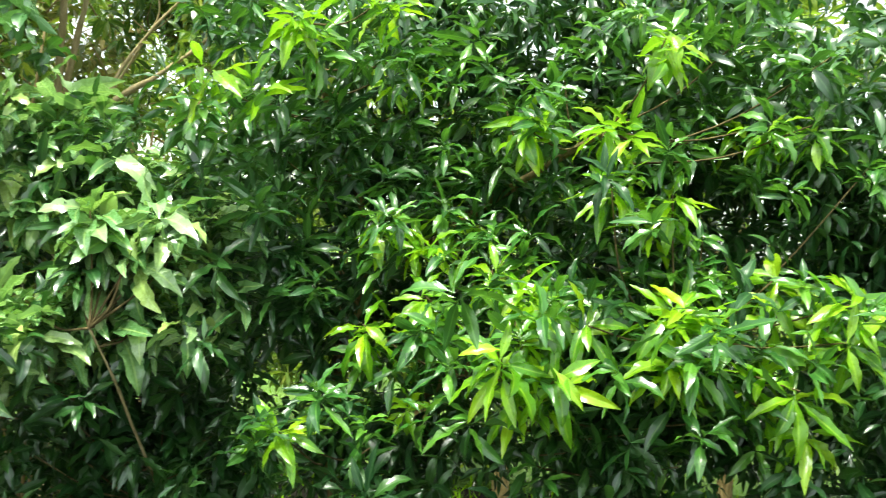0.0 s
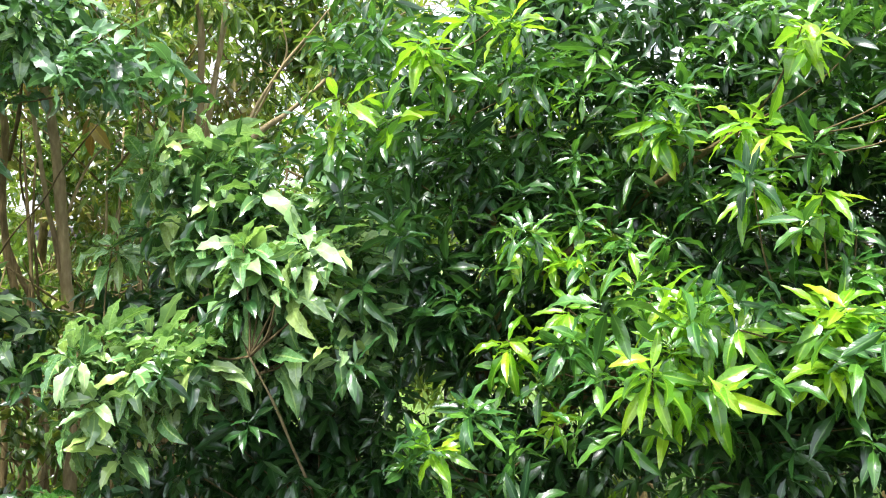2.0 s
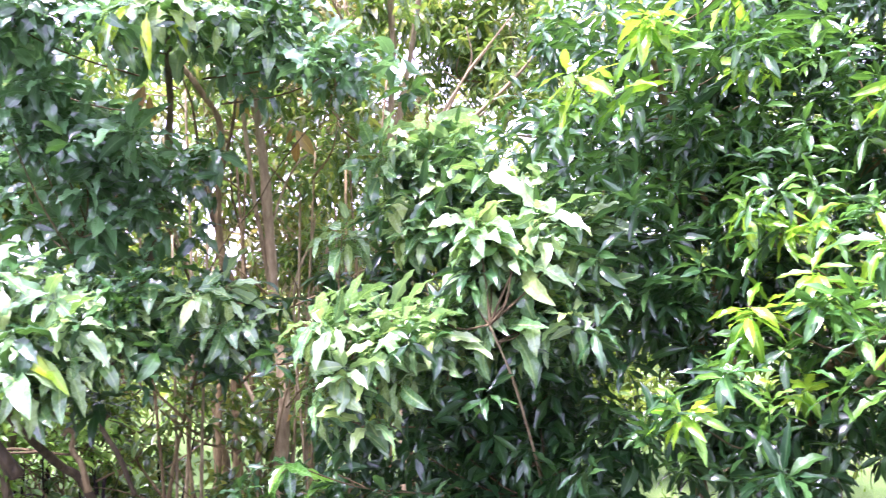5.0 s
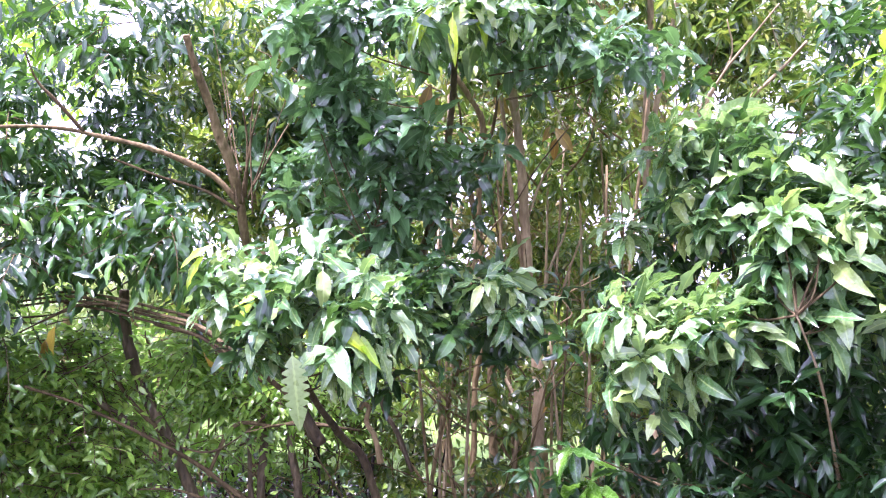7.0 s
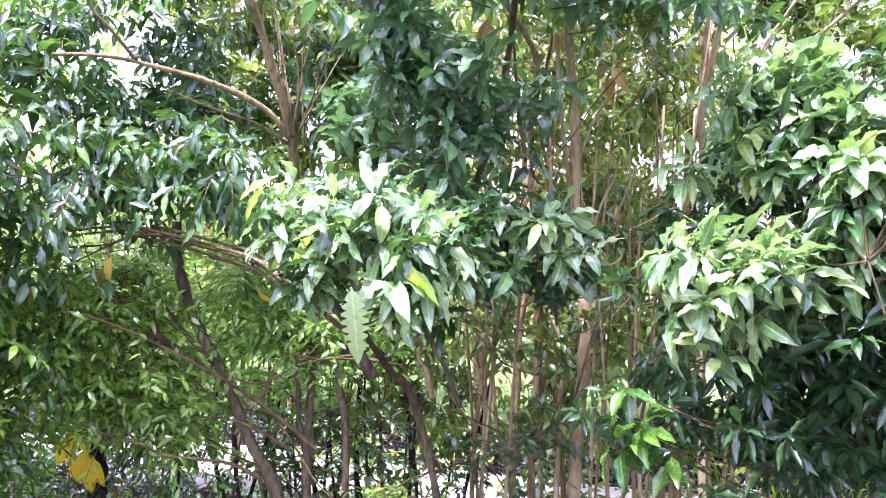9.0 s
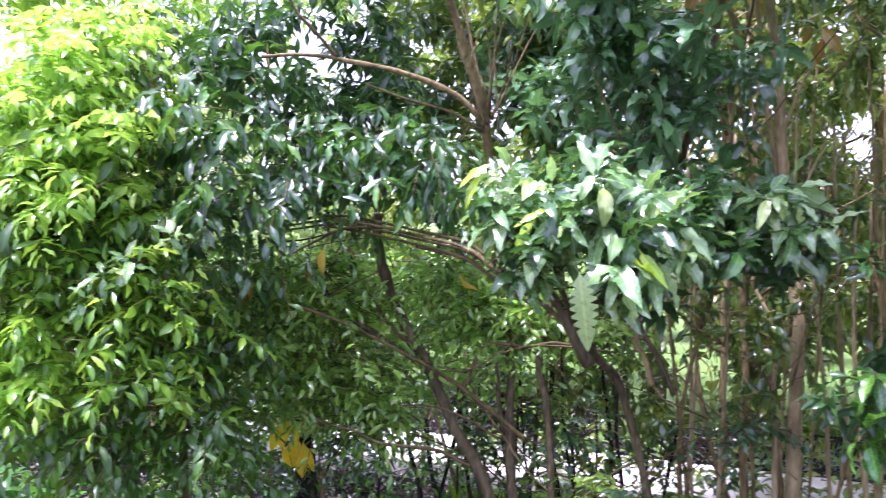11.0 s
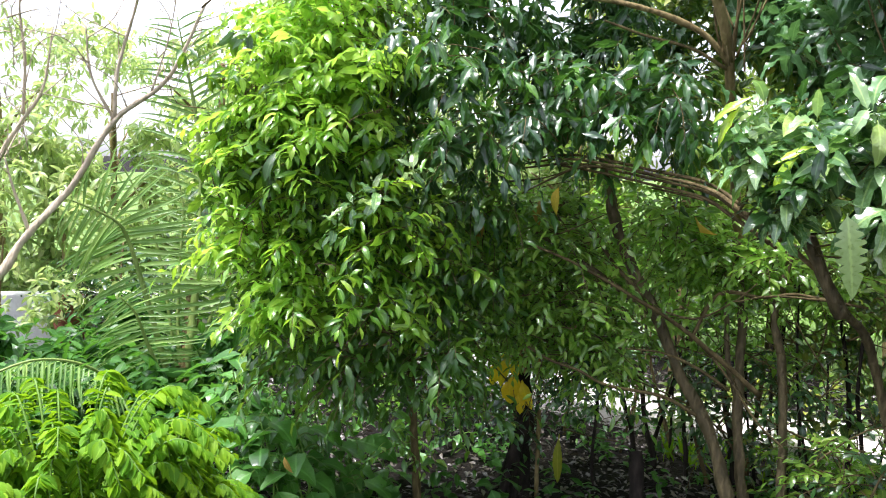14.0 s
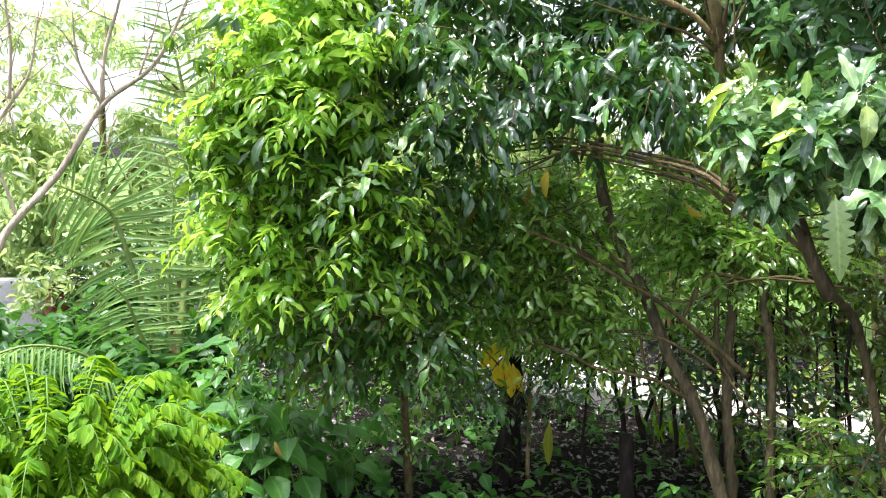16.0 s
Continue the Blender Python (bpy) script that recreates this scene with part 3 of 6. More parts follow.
A_RIGHT = [
    (1.00, 3.56, 2.82, 0.9),
    (1.14, 3.54, 2.83, 0.9),
    (1.04, 3.39, 2.31, 1),
    (1.24, 3.28, 2.26, 1),
    (1.12, 3.25, 1.99, 1.05),
    (1.23, 3.23, 2.15, 1),
    (1.17, 3.32, 1.86, 0.95),
    (0.76, 3.41, 2.19, 1),
]
A_MID = [
    (-0.59, 3.59, 2.49, 0.9),
    (-0.18, 3.70, 2.57, 0.95),
    (0.29, 3.80, 3.01, 0.9),
    (-0.28, 3.66, 2.81, 0.9),
    (-0.22, 3.73, 3.08, 0.9),
    (-0.80, 3.37, 2.81, 0.9),
    (-0.79, 3.61, 2.63, 0.9),
    (-0.52, 3.71, 2.70, 0.9),
    (0.03, 3.88, 3.00, 0.8),
    (0.00, 3.83, 2.60, 0.9),
    (0.84, 3.64, 2.43, 0.9),
    (0.77, 3.73, 2.77, 0.9),
    (1.19, 3.59, 3.07, 0.9),
    (0.90, 3.81, 3.15, 0.9),
    (1.37, 3.70, 2.72, 0.9),
]
A_LOW = [
    (-0.38, 3.14, 1.63, 1),
    (0.66, 3.40, 1.76, 1),
    (0.44, 3.38, 1.67, 1),
    (0.82, 3.38, 1.82, 1),
    (1.04, 3.55, 1.92, 1),
    (0.88, 3.49, 2.02, 1),
    (-0.10, 3.31, 1.51, 1),
    (0.82, 3.53, 1.64, 1),
]
A_CROWN = [
    (-0.38, 4.47, 3.69, 0.5),
    (0.50, 4.56, 3.67, 0.5),
    (-0.34, 4.34, 2.97, 0.55),
    (0.27, 4.39, 3.15, 0.6),
    (0.85, 4.40, 3.04, 0.6),
    (0.65, 4.47, 2.38, 0.6),
    (0.06, 4.35, 2.41, 0.5),
    (-0.66, 4.09, 2.61, 0.45),
    (-0.83, 4.17, 3.16, 0.45),
    (-1.06, 3.93, 2.60, 0.35),
    (-0.54, 4.13, 2.14, 0.4),
    (-0.01, 3.98, 1.75, 0.5),
    (0.54, 3.88, 1.64, 0.5),
    (0.82, 4.02, 1.92, 0.5),
    (-0.46, 3.95, 1.57, 0.4),
    (1.41, 4.27, 3.01, 0.6),
    (1.52, 4.10, 2.44, 0.5),
    (1.60, 3.82, 1.84, 0.5),
    (1.07, 3.99, 1.59, 0.4),
    (1.91, 4.15, 2.80, 0.8),
    (1.90, 3.92, 1.87, 0.6),
]
mango = thing("tree", (0.1, 4.1, 0), "leafy tree with glossy lime-green young leaves over dark foliage", "tree")
limb(mango, "trunk", BARK, 0.05, 0.02, (-0.38, 3.68, -0.01), (-0.49, 3.97, 0.73), (-0.60, 4.03, 1.59), (-0.41, 3.96, 2.31))
limb(mango, "branch", BARK, 0.025, 0.01, (-0.54, 3.97, 1.33), (-0.03, 3.94, 1.61), (0.24, 3.63, 1.95))
limb(mango, "branch", BARK, 0.025, 0.01, (-0.50, 4.02, 2.07), (0.09, 3.94, 2.55), (0.47, 3.64, 2.78))
limb(mango, "branch", BARK, 0.02, 0.01, (-0.46, 4.04, 2.24), (-0.64, 3.86, 2.79), (-0.66, 3.48, 3.08))
limb(mango, "branch", BARK, 0.03, 0.012, (-0.50, 3.91, 1.48), (0.32, 3.94, 2.01), (0.78, 3.54, 2.11))

hero_leaves(mango, A_BRIGHT, HERO_YOUNG, 16, 0.155, 1, (0.5, 4.6), 0.3, -0.5, 0.55)
hero_leaves(mango, A_RIGHT, HERO_YOUNG, 14, 0.155, 2, (1.2, 4.6), 0.3, -0.5, 0.55)
tufts(mango, A_BRIGHT + A_RIGHT, 1, 11, 0.145, LONG, YOUNG_MANY, 21, (0.4, 4.6), 0.16, 0.1, "bright lime-green young leaves")
tufts(mango, A_MID, 0, 16, 0.14, LONG, MATURE_MANY, 3, (0.4, 4.6), label="glossy green leaves")
tufts(mango, A_BRIGHT + A_RIGHT + A_MID, 5, 12, 0.13, LONG, MATURE_MANY, 22, (0.4, 4.6), 0.3, 0.2, "glossy green leaves")
# Inner and low leaves get their shade from the darker leaf colours.
tufts(mango, A_BRIGHT + A_RIGHT + A_MID, 2, 12, 0.12, LONG, DUSK, 27, (0.4, 4.6), 0.3, 0.35, "leaves coloured dark for the crown's shade")
tufts(mango, A_LOW, 5, 12, 0.13, LONG, DUSK, 28, (0.4, 4.6), 0.25, 0.2, "leaves coloured dark for the crown's shade")
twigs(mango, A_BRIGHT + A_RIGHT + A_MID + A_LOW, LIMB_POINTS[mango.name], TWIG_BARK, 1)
crown(mango, A_CROWN, 120, 7, 0.105, PLAIN, SHADE, 4, label="dense inner leaves, shade put into their dark green")

# the pale-leaved sapling in front
B_PALE = [
    (-1.56, 3.33, 2.73, 1.1),
    (-1.56, 3.27, 2.58, 1),
    (-1.69, 3.25, 2.49, 0.95),
    (-1.16, 3.17, 2.26, 1.1),
    (-1.23, 3.10, 2.12, 1.05),
    (-1.09, 3.26, 2.15, 1.05),
    (-1.00, 3.33, 2.23, 1),
    (-1.55, 2.91, 1.90, 0.9),
    (-1.68, 2.86, 1.83, 0.85),
    (-1.48, 3.05, 1.81, 0.9),
    (-1.81, 3.14, 2.31, 0.85),
    (-1.40, 3.38, 2.51, 0.9),
    (-1.28, 3.60, 2.46, 0.9),
    (-1.34, 3.02, 2.00, 1),
    (-1.05, 3.59, 2.38, 0.95),
    (-1.70, 2.78, 1.97, 0.9),
    (-1.67, 3.14, 2.62, 0.95),
    (-1.46, 3.30, 2.63, 0.95),
    (-1.32, 3.23, 2.37, 1),
    (-1.58, 3.23, 2.34, 0.9),
    (-1.06, 3.27, 2.32, 1),
    (-1.12, 3.15, 2.05, 1),
    (-1.63, 2.89, 2.00, 0.9),
    (-1.46, 2.96, 1.97, 0.95),
    (-1.47, 2.91, 1.77, 0.9),
    (-1.68, 2.79, 1.74, 0.85),
    (-1.27, 3.03, 1.89, 0.9),
    (-1.12, 3.08, 1.98, 1),
    (-1.01, 3.16, 2.03, 1),
    (-0.94, 3.32, 2.12, 0.95),
    (-1.17, 3.06, 2.33, 1),
    (-0.98, 3.14, 2.31, 1),
    (-0.86, 3.26, 2.34, 0.95),
    (-1.03, 3.07, 2.20, 1),
]
B_DARK = [
    (-1.92, 2.90, 1.28, 1),
    (-1.87, 3.13, 1.34, 1),
    (-1.37, 3.42, 1.38, 1),
    (-1.14, 3.53, 1.38, 1),
    (-1.54, 3.29, 1.22, 1),
    (-1.08, 3.74, 1.56, 1),
    (-1.21, 3.34, 1.27, 1),
    (-1.26, 3.75, 1.44, 1),
    (-1.45, 3.61, 1.33, 1),
    (-1.24, 4.10, 1.62, 1),
    (-1.16, 4.32, 1.82, 0.9),
    (-1.28, 3.96, 1.80, 0.9),
    (-0.95, 4.56, 2.14, 0.9),
    (-1.05, 4.52, 1.97, 0.9),
    (-1.08, 4.12, 2.39, 0.95),
    (-1.35, 4.28, 2.56, 0.9),
]
B_CROWN = [
    (-1.66, 3.82, 2.42, 0.35),
    (-1.52, 3.86, 1.91, 0.438),
    (-1.43, 4.22, 2.14, 0.438),
    (-1.34, 4.38, 1.86, 0.5),
    (-1.13, 4.61, 1.95, 0.5),
    (-1.41, 3.97, 1.43, 0.5),
    (-1.10, 4.20, 1.20, 0.438),
    (-1.67, 3.65, 1.47, 0.375),
    (-1.87, 3.63, 1.28, 0.375),
    (-1.87, 3.31, 1.94, 0.25),
    (-1.81, 3.53, 2.21, 0.275),
]
sapling = thing("tree", (-0.6, 3.3, 0), "young tree with pale glossy drooping leaves", "tree")
limb(sapling, "branch", PALE_BARK, 0.008, 0.0035, (-0.90, 3.47, -0.01), (-1.06, 3.56, 1.04), (-1.03, 3.14, 1.67), (-1.07, 2.96, 1.96))
limb(sapling, "branch", TWIG_BARK, 0.006, 0.004, (-1.28, 3.27, 1.63), (-1.33, 3.12, 1.71))
limb(sapling, "branch", TWIG_BARK, 0.006, 0.004, (-1.40, 3.84, 1.46), (-1.55, 3.66, 2.18), (-1.62, 3.44, 2.67))
limb(sapling, "branch", TWIG_BARK, 0.006, 0.004, (-1.44, 3.82, 1.50), (-1.57, 3.40, 1.67), (-1.64, 2.99, 1.87))

hero_leaves(sapling, B_PALE, HERO_PALE, 18, 0.2, 5, (-0.7, 3.4), 0.2, -0.4, 0.5)
tufts(sapling, B_PALE, 2, 11, 0.17, ARCHED, PALE_MANY, 23, (-0.7, 3.4), 0.15, 0.1, "pale glossy wet leaves", 0.15)
tufts(sapling, B_PALE, 3, 12, 0.14, LONG, SHADE, 66, (-0.7, 3.4), 0.22, 0.4, "glossy leaves coloured dark for shade")
tufts(sapling, B_DARK, 0, 16, 0.12, WIDE, DUSK, 6, (-0.7, 3.4), label="glossy leaves coloured dark for shade", sag=0.7)
tufts(sapling, B_DARK, 6, 12, 0.11, LONG, SHADE, 24, (-0.7, 3.4), 0.3, 0.2, "glossy leaves coloured dark for shade", 0.6)
B_LOW = [
    (-1.85, 2.93, 1.30, 1.1),
    (-1.94, 2.88, 1.20, 1),
    (-1.75, 3.00, 1.20, 1),
    (-1.89, 2.88, 1.42, 0.9),
]
B_SHADE = [
    (-2.17, 3.33, 1.57, 1),
    (-1.53, 3.36, 1.38, 1),
    (-1.40, 3.44, 1.49, 1),
    (-1.17, 3.37, 1.44, 1),
    (-1.10, 3.52, 1.51, 1),
    (-1.39, 3.27, 1.31, 1),
    (-1.67, 3.26, 1.24, 1),
    (-0.96, 3.43, 1.38, 1),
]
hero_leaves(sapling, B_LOW, HERO_MATURE, 11, 0.16, 68, (-0.9, 3.6), 0.5, -0.3, 0.5)
# Leaves below the sapling, darkened in colour for the shade there.
tufts(sapling, B_SHADE, 5, 10, 0.13, WIDE, DUSK, 69, (-0.9, 3.6), 0.2, 0.2, "glossy leaves coloured dark for shade", 0.6)
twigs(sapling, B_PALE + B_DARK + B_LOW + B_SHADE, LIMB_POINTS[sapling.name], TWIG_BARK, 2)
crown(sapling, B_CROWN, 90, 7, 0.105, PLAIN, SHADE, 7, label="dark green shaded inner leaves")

# the broad-leaved tree
C_PALE = [
    (-2.57, 2.20, 1.97, 1.25),
    (-2.82, 2.11, 2.09, 1.1),
    (-2.72, 2.22, 2.06, 1.1),
    (-2.51, 2.34, 2.00, 1.1),
    (-2.79, 2.04, 1.90, 1.1),
    (-2.58, 2.51, 2.08, 1.05),
    (-2.43, 2.71, 2.11, 1.1),
    (-2.28, 2.81, 2.06, 1.1),
    (-2.50, 2.18, 1.83, 1.15),
    (-2.47, 2.59, 1.94, 1.05),
    (-2.20, 2.86, 1.94, 1),
    (-2.93, 1.98, 2.01, 1),
    (-2.81, 2.02, 1.77, 0.9),
    (-2.58, 2.28, 1.70, 0.9),
    (-2.43, 2.31, 1.84, 1),
    (-2.88, 1.93, 1.99, 1),
]
C_TOP = [
    (-2.20, 2.51, 3.15, 1.1),
    (-2.36, 2.47, 3.16, 1.05),
    (-2.11, 2.65, 3.15, 1),
    (-1.98, 2.82, 3.11, 1),
]
C_DARK = [
    (-2.63, 2.33, 3.12, 1),
    (-2.77, 2.19, 3.12, 1),
    (-2.50, 2.42, 3.16, 1),
    (-2.54, 2.72, 2.66, 1.1),
    (-2.78, 2.44, 2.86, 1),
    (-2.78, 2.66, 2.68, 1),
    (-2.82, 2.64, 2.51, 1),
    (-2.88, 2.36, 2.80, 1),
    (-1.73, 2.96, 3.07, 1),
    (-1.69, 3.02, 2.97, 1),
    (-2.66, 2.79, 2.46, 1),
    (-2.92, 2.52, 2.68, 1),
    (-3.30, 2.78, 2.55, 1),
    (-3.13, 2.79, 2.37, 1),
    (-3.56, 2.87, 2.52, 1),
    (-3.81, 2.90, 2.69, 1),
]
C_CROWN = [
    (-2.92, 2.74, 2.11, 0.28),
    (-2.63, 3.00, 2.00, 0.246),
    (-3.02, 2.49, 2.04, 0.224),
    (-2.97, 2.91, 2.82, 0.336),
    (-2.96, 2.64, 3.21, 0.392),
    (-2.48, 3.01, 3.29, 0.336),
    (-2.09, 3.27, 3.21, 0.336),
    (-2.93, 3.16, 2.57, 0.246),
    (-2.41, 3.13, 1.85, 0.168),
    (-3.85, 3.35, 2.70, 0.28),
    (-4.01, 3.18, 2.79, 0.28),
    (-3.60, 3.32, 2.59, 0.25),
]
broadleaf = thing("tree", (-2.4, 3.2, 0), "tree with broad wavy wet leaves, some yellowing", "tree")
limb(broadleaf, "trunk", SHADED_WET_BARK, 0.023, 0.014, (-2.79, 2.98, -0.10), (-3.11, 3.18, 0.62), (-3.15, 3.01, 1.14), (-3.16, 2.88, 1.27), (-3.10, 2.67, 1.44), (-3.02, 2.45, 1.65))
limb(broadleaf, "branch", TWIG_BARK, 0.006, 0.003, (-3.21, 2.86, 1.33), (-3.41, 2.68, 1.33), (-3.53, 2.57, 1.29))
limb(broadleaf, "branch", TWIG_BARK, 0.006, 0.003, (-3.92, 3.03, 0.37), (-3.87, 2.82, 0.56), (-4.01, 2.57, 0.73), (-4.58, 1.86, 1.02))
limb(broadleaf, "branch", TWIG_BARK, 0.006, 0.003, (-3.19, 3.11, 0.60), (-3.41, 2.95, 0.62), (-3.61, 2.81, 0.73), (-3.77, 2.73, 0.93), (-3.97, 2.52, 1.01))
limb(broadleaf, "branch", TWIG_BARK, 0.012, 0.005, (-2.89, 2.36, 1.52), (-3.01, 2.23, 1.66), (-3.12, 2.15, 1.75), (-3.28, 2.12, 1.83), (-3.54, 2.04, 1.88), (-3.75, 1.95, 1.92), (-3.91, 1.84, 1.94), (-4.09, 1.70, 1.91))
limb(broadleaf, "branch", TWIG_BARK, 0.009, 0.005, (-3.02, 2.25, 1.64), (-3.13, 2.17, 1.73), (-3.28, 2.14, 1.81), (-3.55, 2.06, 1.86), (-3.76, 1.97, 1.90), (-3.92, 1.86, 1.92), (-4.10, 1.72, 1.89))
limb(broadleaf, "branch", TWIG_BARK, 0.009, 0.005, (-3.05, 2.25, 1.62), (-3.16, 2.17, 1.71), (-3.31, 2.13, 1.79), (-3.58, 2.05, 1.84), (-3.79, 1.96, 1.88), (-3.96, 1.85, 1.91))
limb(broadleaf, "branch", TWIG_BARK, 0.008, 0.005, (-3.17, 2.20, 1.77), (-3.32, 2.16, 1.85), (-3.59, 2.08, 1.90), (-3.80, 1.98, 1.94), (-3.96, 1.88, 1.96), (-4.14, 1.73, 1.93))
limb(broadleaf, "branch", TWIG_BARK, 0.007, 0.005, (-3.05, 2.29, 1.60), (-3.17, 2.22, 1.69), (-3.32, 2.18, 1.77), (-3.60, 2.10, 1.82))
limb(broadleaf, "branch", TWIG_BARK, 0.008, 0.004, (-3.74, 1.97, 1.91), (-3.86, 1.87, 1.90), (-3.97, 1.79, 1.84), (-4.08, 1.71, 1.77))
limb(broadleaf, "branch", SHADED_WET_BARK, 0.026, 0.016, (-2.85, 2.45, 1.35), (-2.88, 2.37, 1.49), (-2.91, 2.33, 1.59), (-2.96, 2.28, 1.69))
limb(broadleaf, "branch", SHADED_WET_BARK, 0.03, 0.012, (-3.21, 2.90, 1.55), (-3.02, 2.81, 1.92), (-2.80, 2.68, 2.28))
limb(broadleaf, "branch", SHADED_WET_BARK, 0.025, 0.012, (-3.05, 3.06, 1.69), (-2.94, 3.18, 2.22), (-2.67, 3.03, 2.75), (-2.44, 2.79, 3.15))
limb(broadleaf, "branch", SHADED_WET_BARK, 0.012, 0.01, (-2.82, 3.00, 1.15), (-2.90, 2.97, 1.33), (-2.97, 2.94, 1.45), (-2.95, 2.97, 1.51))

hero_leaves(broadleaf, C_PALE, HERO_WIDE, 15, 0.165, 81, (-2.4, 3.4), 0.2, -0.3, 0.5)
hero_leaves(broadleaf, C_TOP, HERO_WIDE, 18, 0.18, 9, (-2.4, 3.4), 0.4)
tufts(broadleaf, C_PALE + C_TOP, 2, 11, 0.14, ARCHED, PALE_MANY, 25, (-2.4, 3.4), 0.13, 0.08, "pale wavy wet leaves", 0.35)
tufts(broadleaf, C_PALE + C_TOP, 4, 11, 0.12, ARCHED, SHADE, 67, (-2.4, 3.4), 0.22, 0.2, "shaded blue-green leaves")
tufts(broadleaf, C_DARK, 0, 14, 0.16, ARCHED, BLUISH, 10, (-2.4, 3.4), label="shaded blue-green leaves")
tufts(broadleaf, C_DARK, 3, 11, 0.14, ARCHED, BLUISH, 29, (-2.4, 3.4), 0.22, 0.1, "blue-green leaves")
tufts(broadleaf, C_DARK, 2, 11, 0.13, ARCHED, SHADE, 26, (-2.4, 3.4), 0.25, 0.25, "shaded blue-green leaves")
twigs(broadleaf, C_PALE + C_TOP + C_DARK, LIMB_POINTS[broadleaf.name], TWIG_BARK, 3)
crown(broadleaf, C_CROWN, 60, 7, 0.12, OVAL, BLUISH, 11, label="dark green inner leaves")

# many-stemmed tree behind
D_CROWN = [
    (-2.62, 3.96, 3.22, 0.318),
    (-2.69, 4.40, 2.91, 0.318),
    (-3.56, 3.35, 3.21, 0.371),
    (-3.32, 3.82, 3.40, 0.318),
    (-2.08, 5.02, 3.61, 0.53),
    (-1.60, 5.04, 3.23, 0.371),
    (-3.08, 4.58, 2.69, 0.265),
    (-2.61, 3.99, 3.52, 0.477),
    (-2.92, 3.80, 3.35, 0.424),
    (-2.82, 4.62, 3.28, 0.265),
    (-2.25, 5.03, 3.88, 0.371),
    (-1.86, 5.19, 3.91, 0.371),
]
clump = thing("tree", (-2.9, 3.7, 0), "clump of slender bare brown stems with sparse leaves above", "tree")
limb(clump, "trunk", PALE_BARK, 0.036, 0.0238, (-2.57, 3.61, -0.06), (-2.67, 3.80, 0.87), (-2.70, 3.86, 1.04), (-2.73, 3.92, 1.34), (-2.76, 3.96, 1.57), (-2.81, 3.97, 1.77), (-2.84, 3.98, 1.96), (-2.87, 3.97, 2.31), (-2.89, 3.95, 2.63), (-2.90, 3.91, 2.91), (-2.91, 3.85, 3.19), (-2.91, 3.79, 3.45))
limb(clump, "branch", PALE_BARK, 0.0153, 0.0102, (-2.86, 3.99, 1.96), (-2.90, 3.96, 2.25), (-2.92, 3.92, 2.45), (-2.93, 3.88, 2.67), (-2.93, 3.83, 2.90), (-2.92, 3.76, 3.17), (-2.88, 3.70, 3.39))
limb(clump, "trunk", BARK, 0.0204, 0.0119, (-2.97, 3.67, -0.06), (-3.05, 3.76, 0.80), (-3.09, 3.81, 1.11), (-3.11, 3.84, 1.49), (-3.08, 3.89, 1.82), (-3.03, 3.91, 1.99), (-3.06, 3.87, 2.11), (-3.10, 3.82, 2.30), (-3.11, 3.76, 2.56), (-3.12, 3.70, 2.77))
limb(clump, "trunk", BARK, 0.0221, 0.0153, (-2.83, 3.64, -0.06), (-2.92, 3.75, 0.83), (-2.93, 3.77, 1.01), (-2.96, 3.81, 1.32), (-2.99, 3.82, 1.57), (-2.98, 3.83, 1.86), (-3.03, 3.77, 2.20), (-3.03, 3.73, 2.55), (-2.97, 3.68, 2.91), (-3.01, 3.59, 3.08), (-3.07, 3.48, 3.23))
limb(clump, "trunk", PALE_BARK, 0.01445, 0.0102, (-2.58, 3.48, -0.06), (-2.70, 3.67, 0.89), (-2.74, 3.71, 1.06), (-2.76, 3.77, 1.29), (-2.81, 3.79, 1.44), (-2.90, 3.78, 1.61), (-2.95, 3.78, 1.86))
limb(clump, "branch", PALE_BARK, 0.0102, 0.00595, (-3.18, 3.86, 1.88), (-3.26, 3.70, 2.25), (-3.25, 3.61, 2.43), (-3.23, 3.50, 2.64))
limb(clump, "branch", TWIG_BARK, 0.0085, 0.0051, (-3.24, 3.81, 1.98), (-3.29, 3.62, 2.39), (-3.29, 3.45, 2.60))
limb(clump, "branch", PALE_BARK, 0.0102, 0.0051, (-2.88, 4.20, 1.83), (-2.87, 4.20, 2.10), (-2.79, 4.24, 2.33), (-2.76, 4.24, 2.48))
limb(clump, "branch", PALE_BARK, 0.0102, 0.0051, (-2.88, 4.31, 1.76), (-2.85, 4.33, 2.00), (-2.77, 4.37, 2.28), (-2.72, 4.39, 2.45))
limb(clump, "branch", TWIG_BARK, 0.0051, 0.0034, (-3.07, 3.63, 2.03), (-2.93, 3.68, 2.31), (-2.77, 3.73, 2.50), (-2.65, 3.74, 2.67), (-2.46, 3.76, 2.88))
limb(clump, "branch", TWIG_BARK, 0.01105, 0.00595, (-3.04, 3.77, 2.71), (-2.95, 3.75, 2.95), (-2.88, 3.69, 3.18), (-2.86, 3.60, 3.36))
limb(clump, "branch", PALE_BARK, 0.0085, 0.00425, (-2.88, 3.99, 2.41), (-2.83, 4.03, 2.61), (-2.75, 4.07, 2.77), (-2.64, 4.14, 2.86))
limb(clump, "branch", TWIG_BARK, 0.0102, 0.0051, (-3.03, 3.70, 2.39), (-3.04, 3.61, 2.69), (-3.01, 3.52, 2.98), (-3.00, 3.43, 3.14))
limb(clump, "branch", TWIG_BARK, 0.00765, 0.00425, (-3.03, 3.97, 1.95), (-3.05, 3.95, 2.31), (-3.08, 3.89, 2.60), (-3.05, 3.86, 2.88))

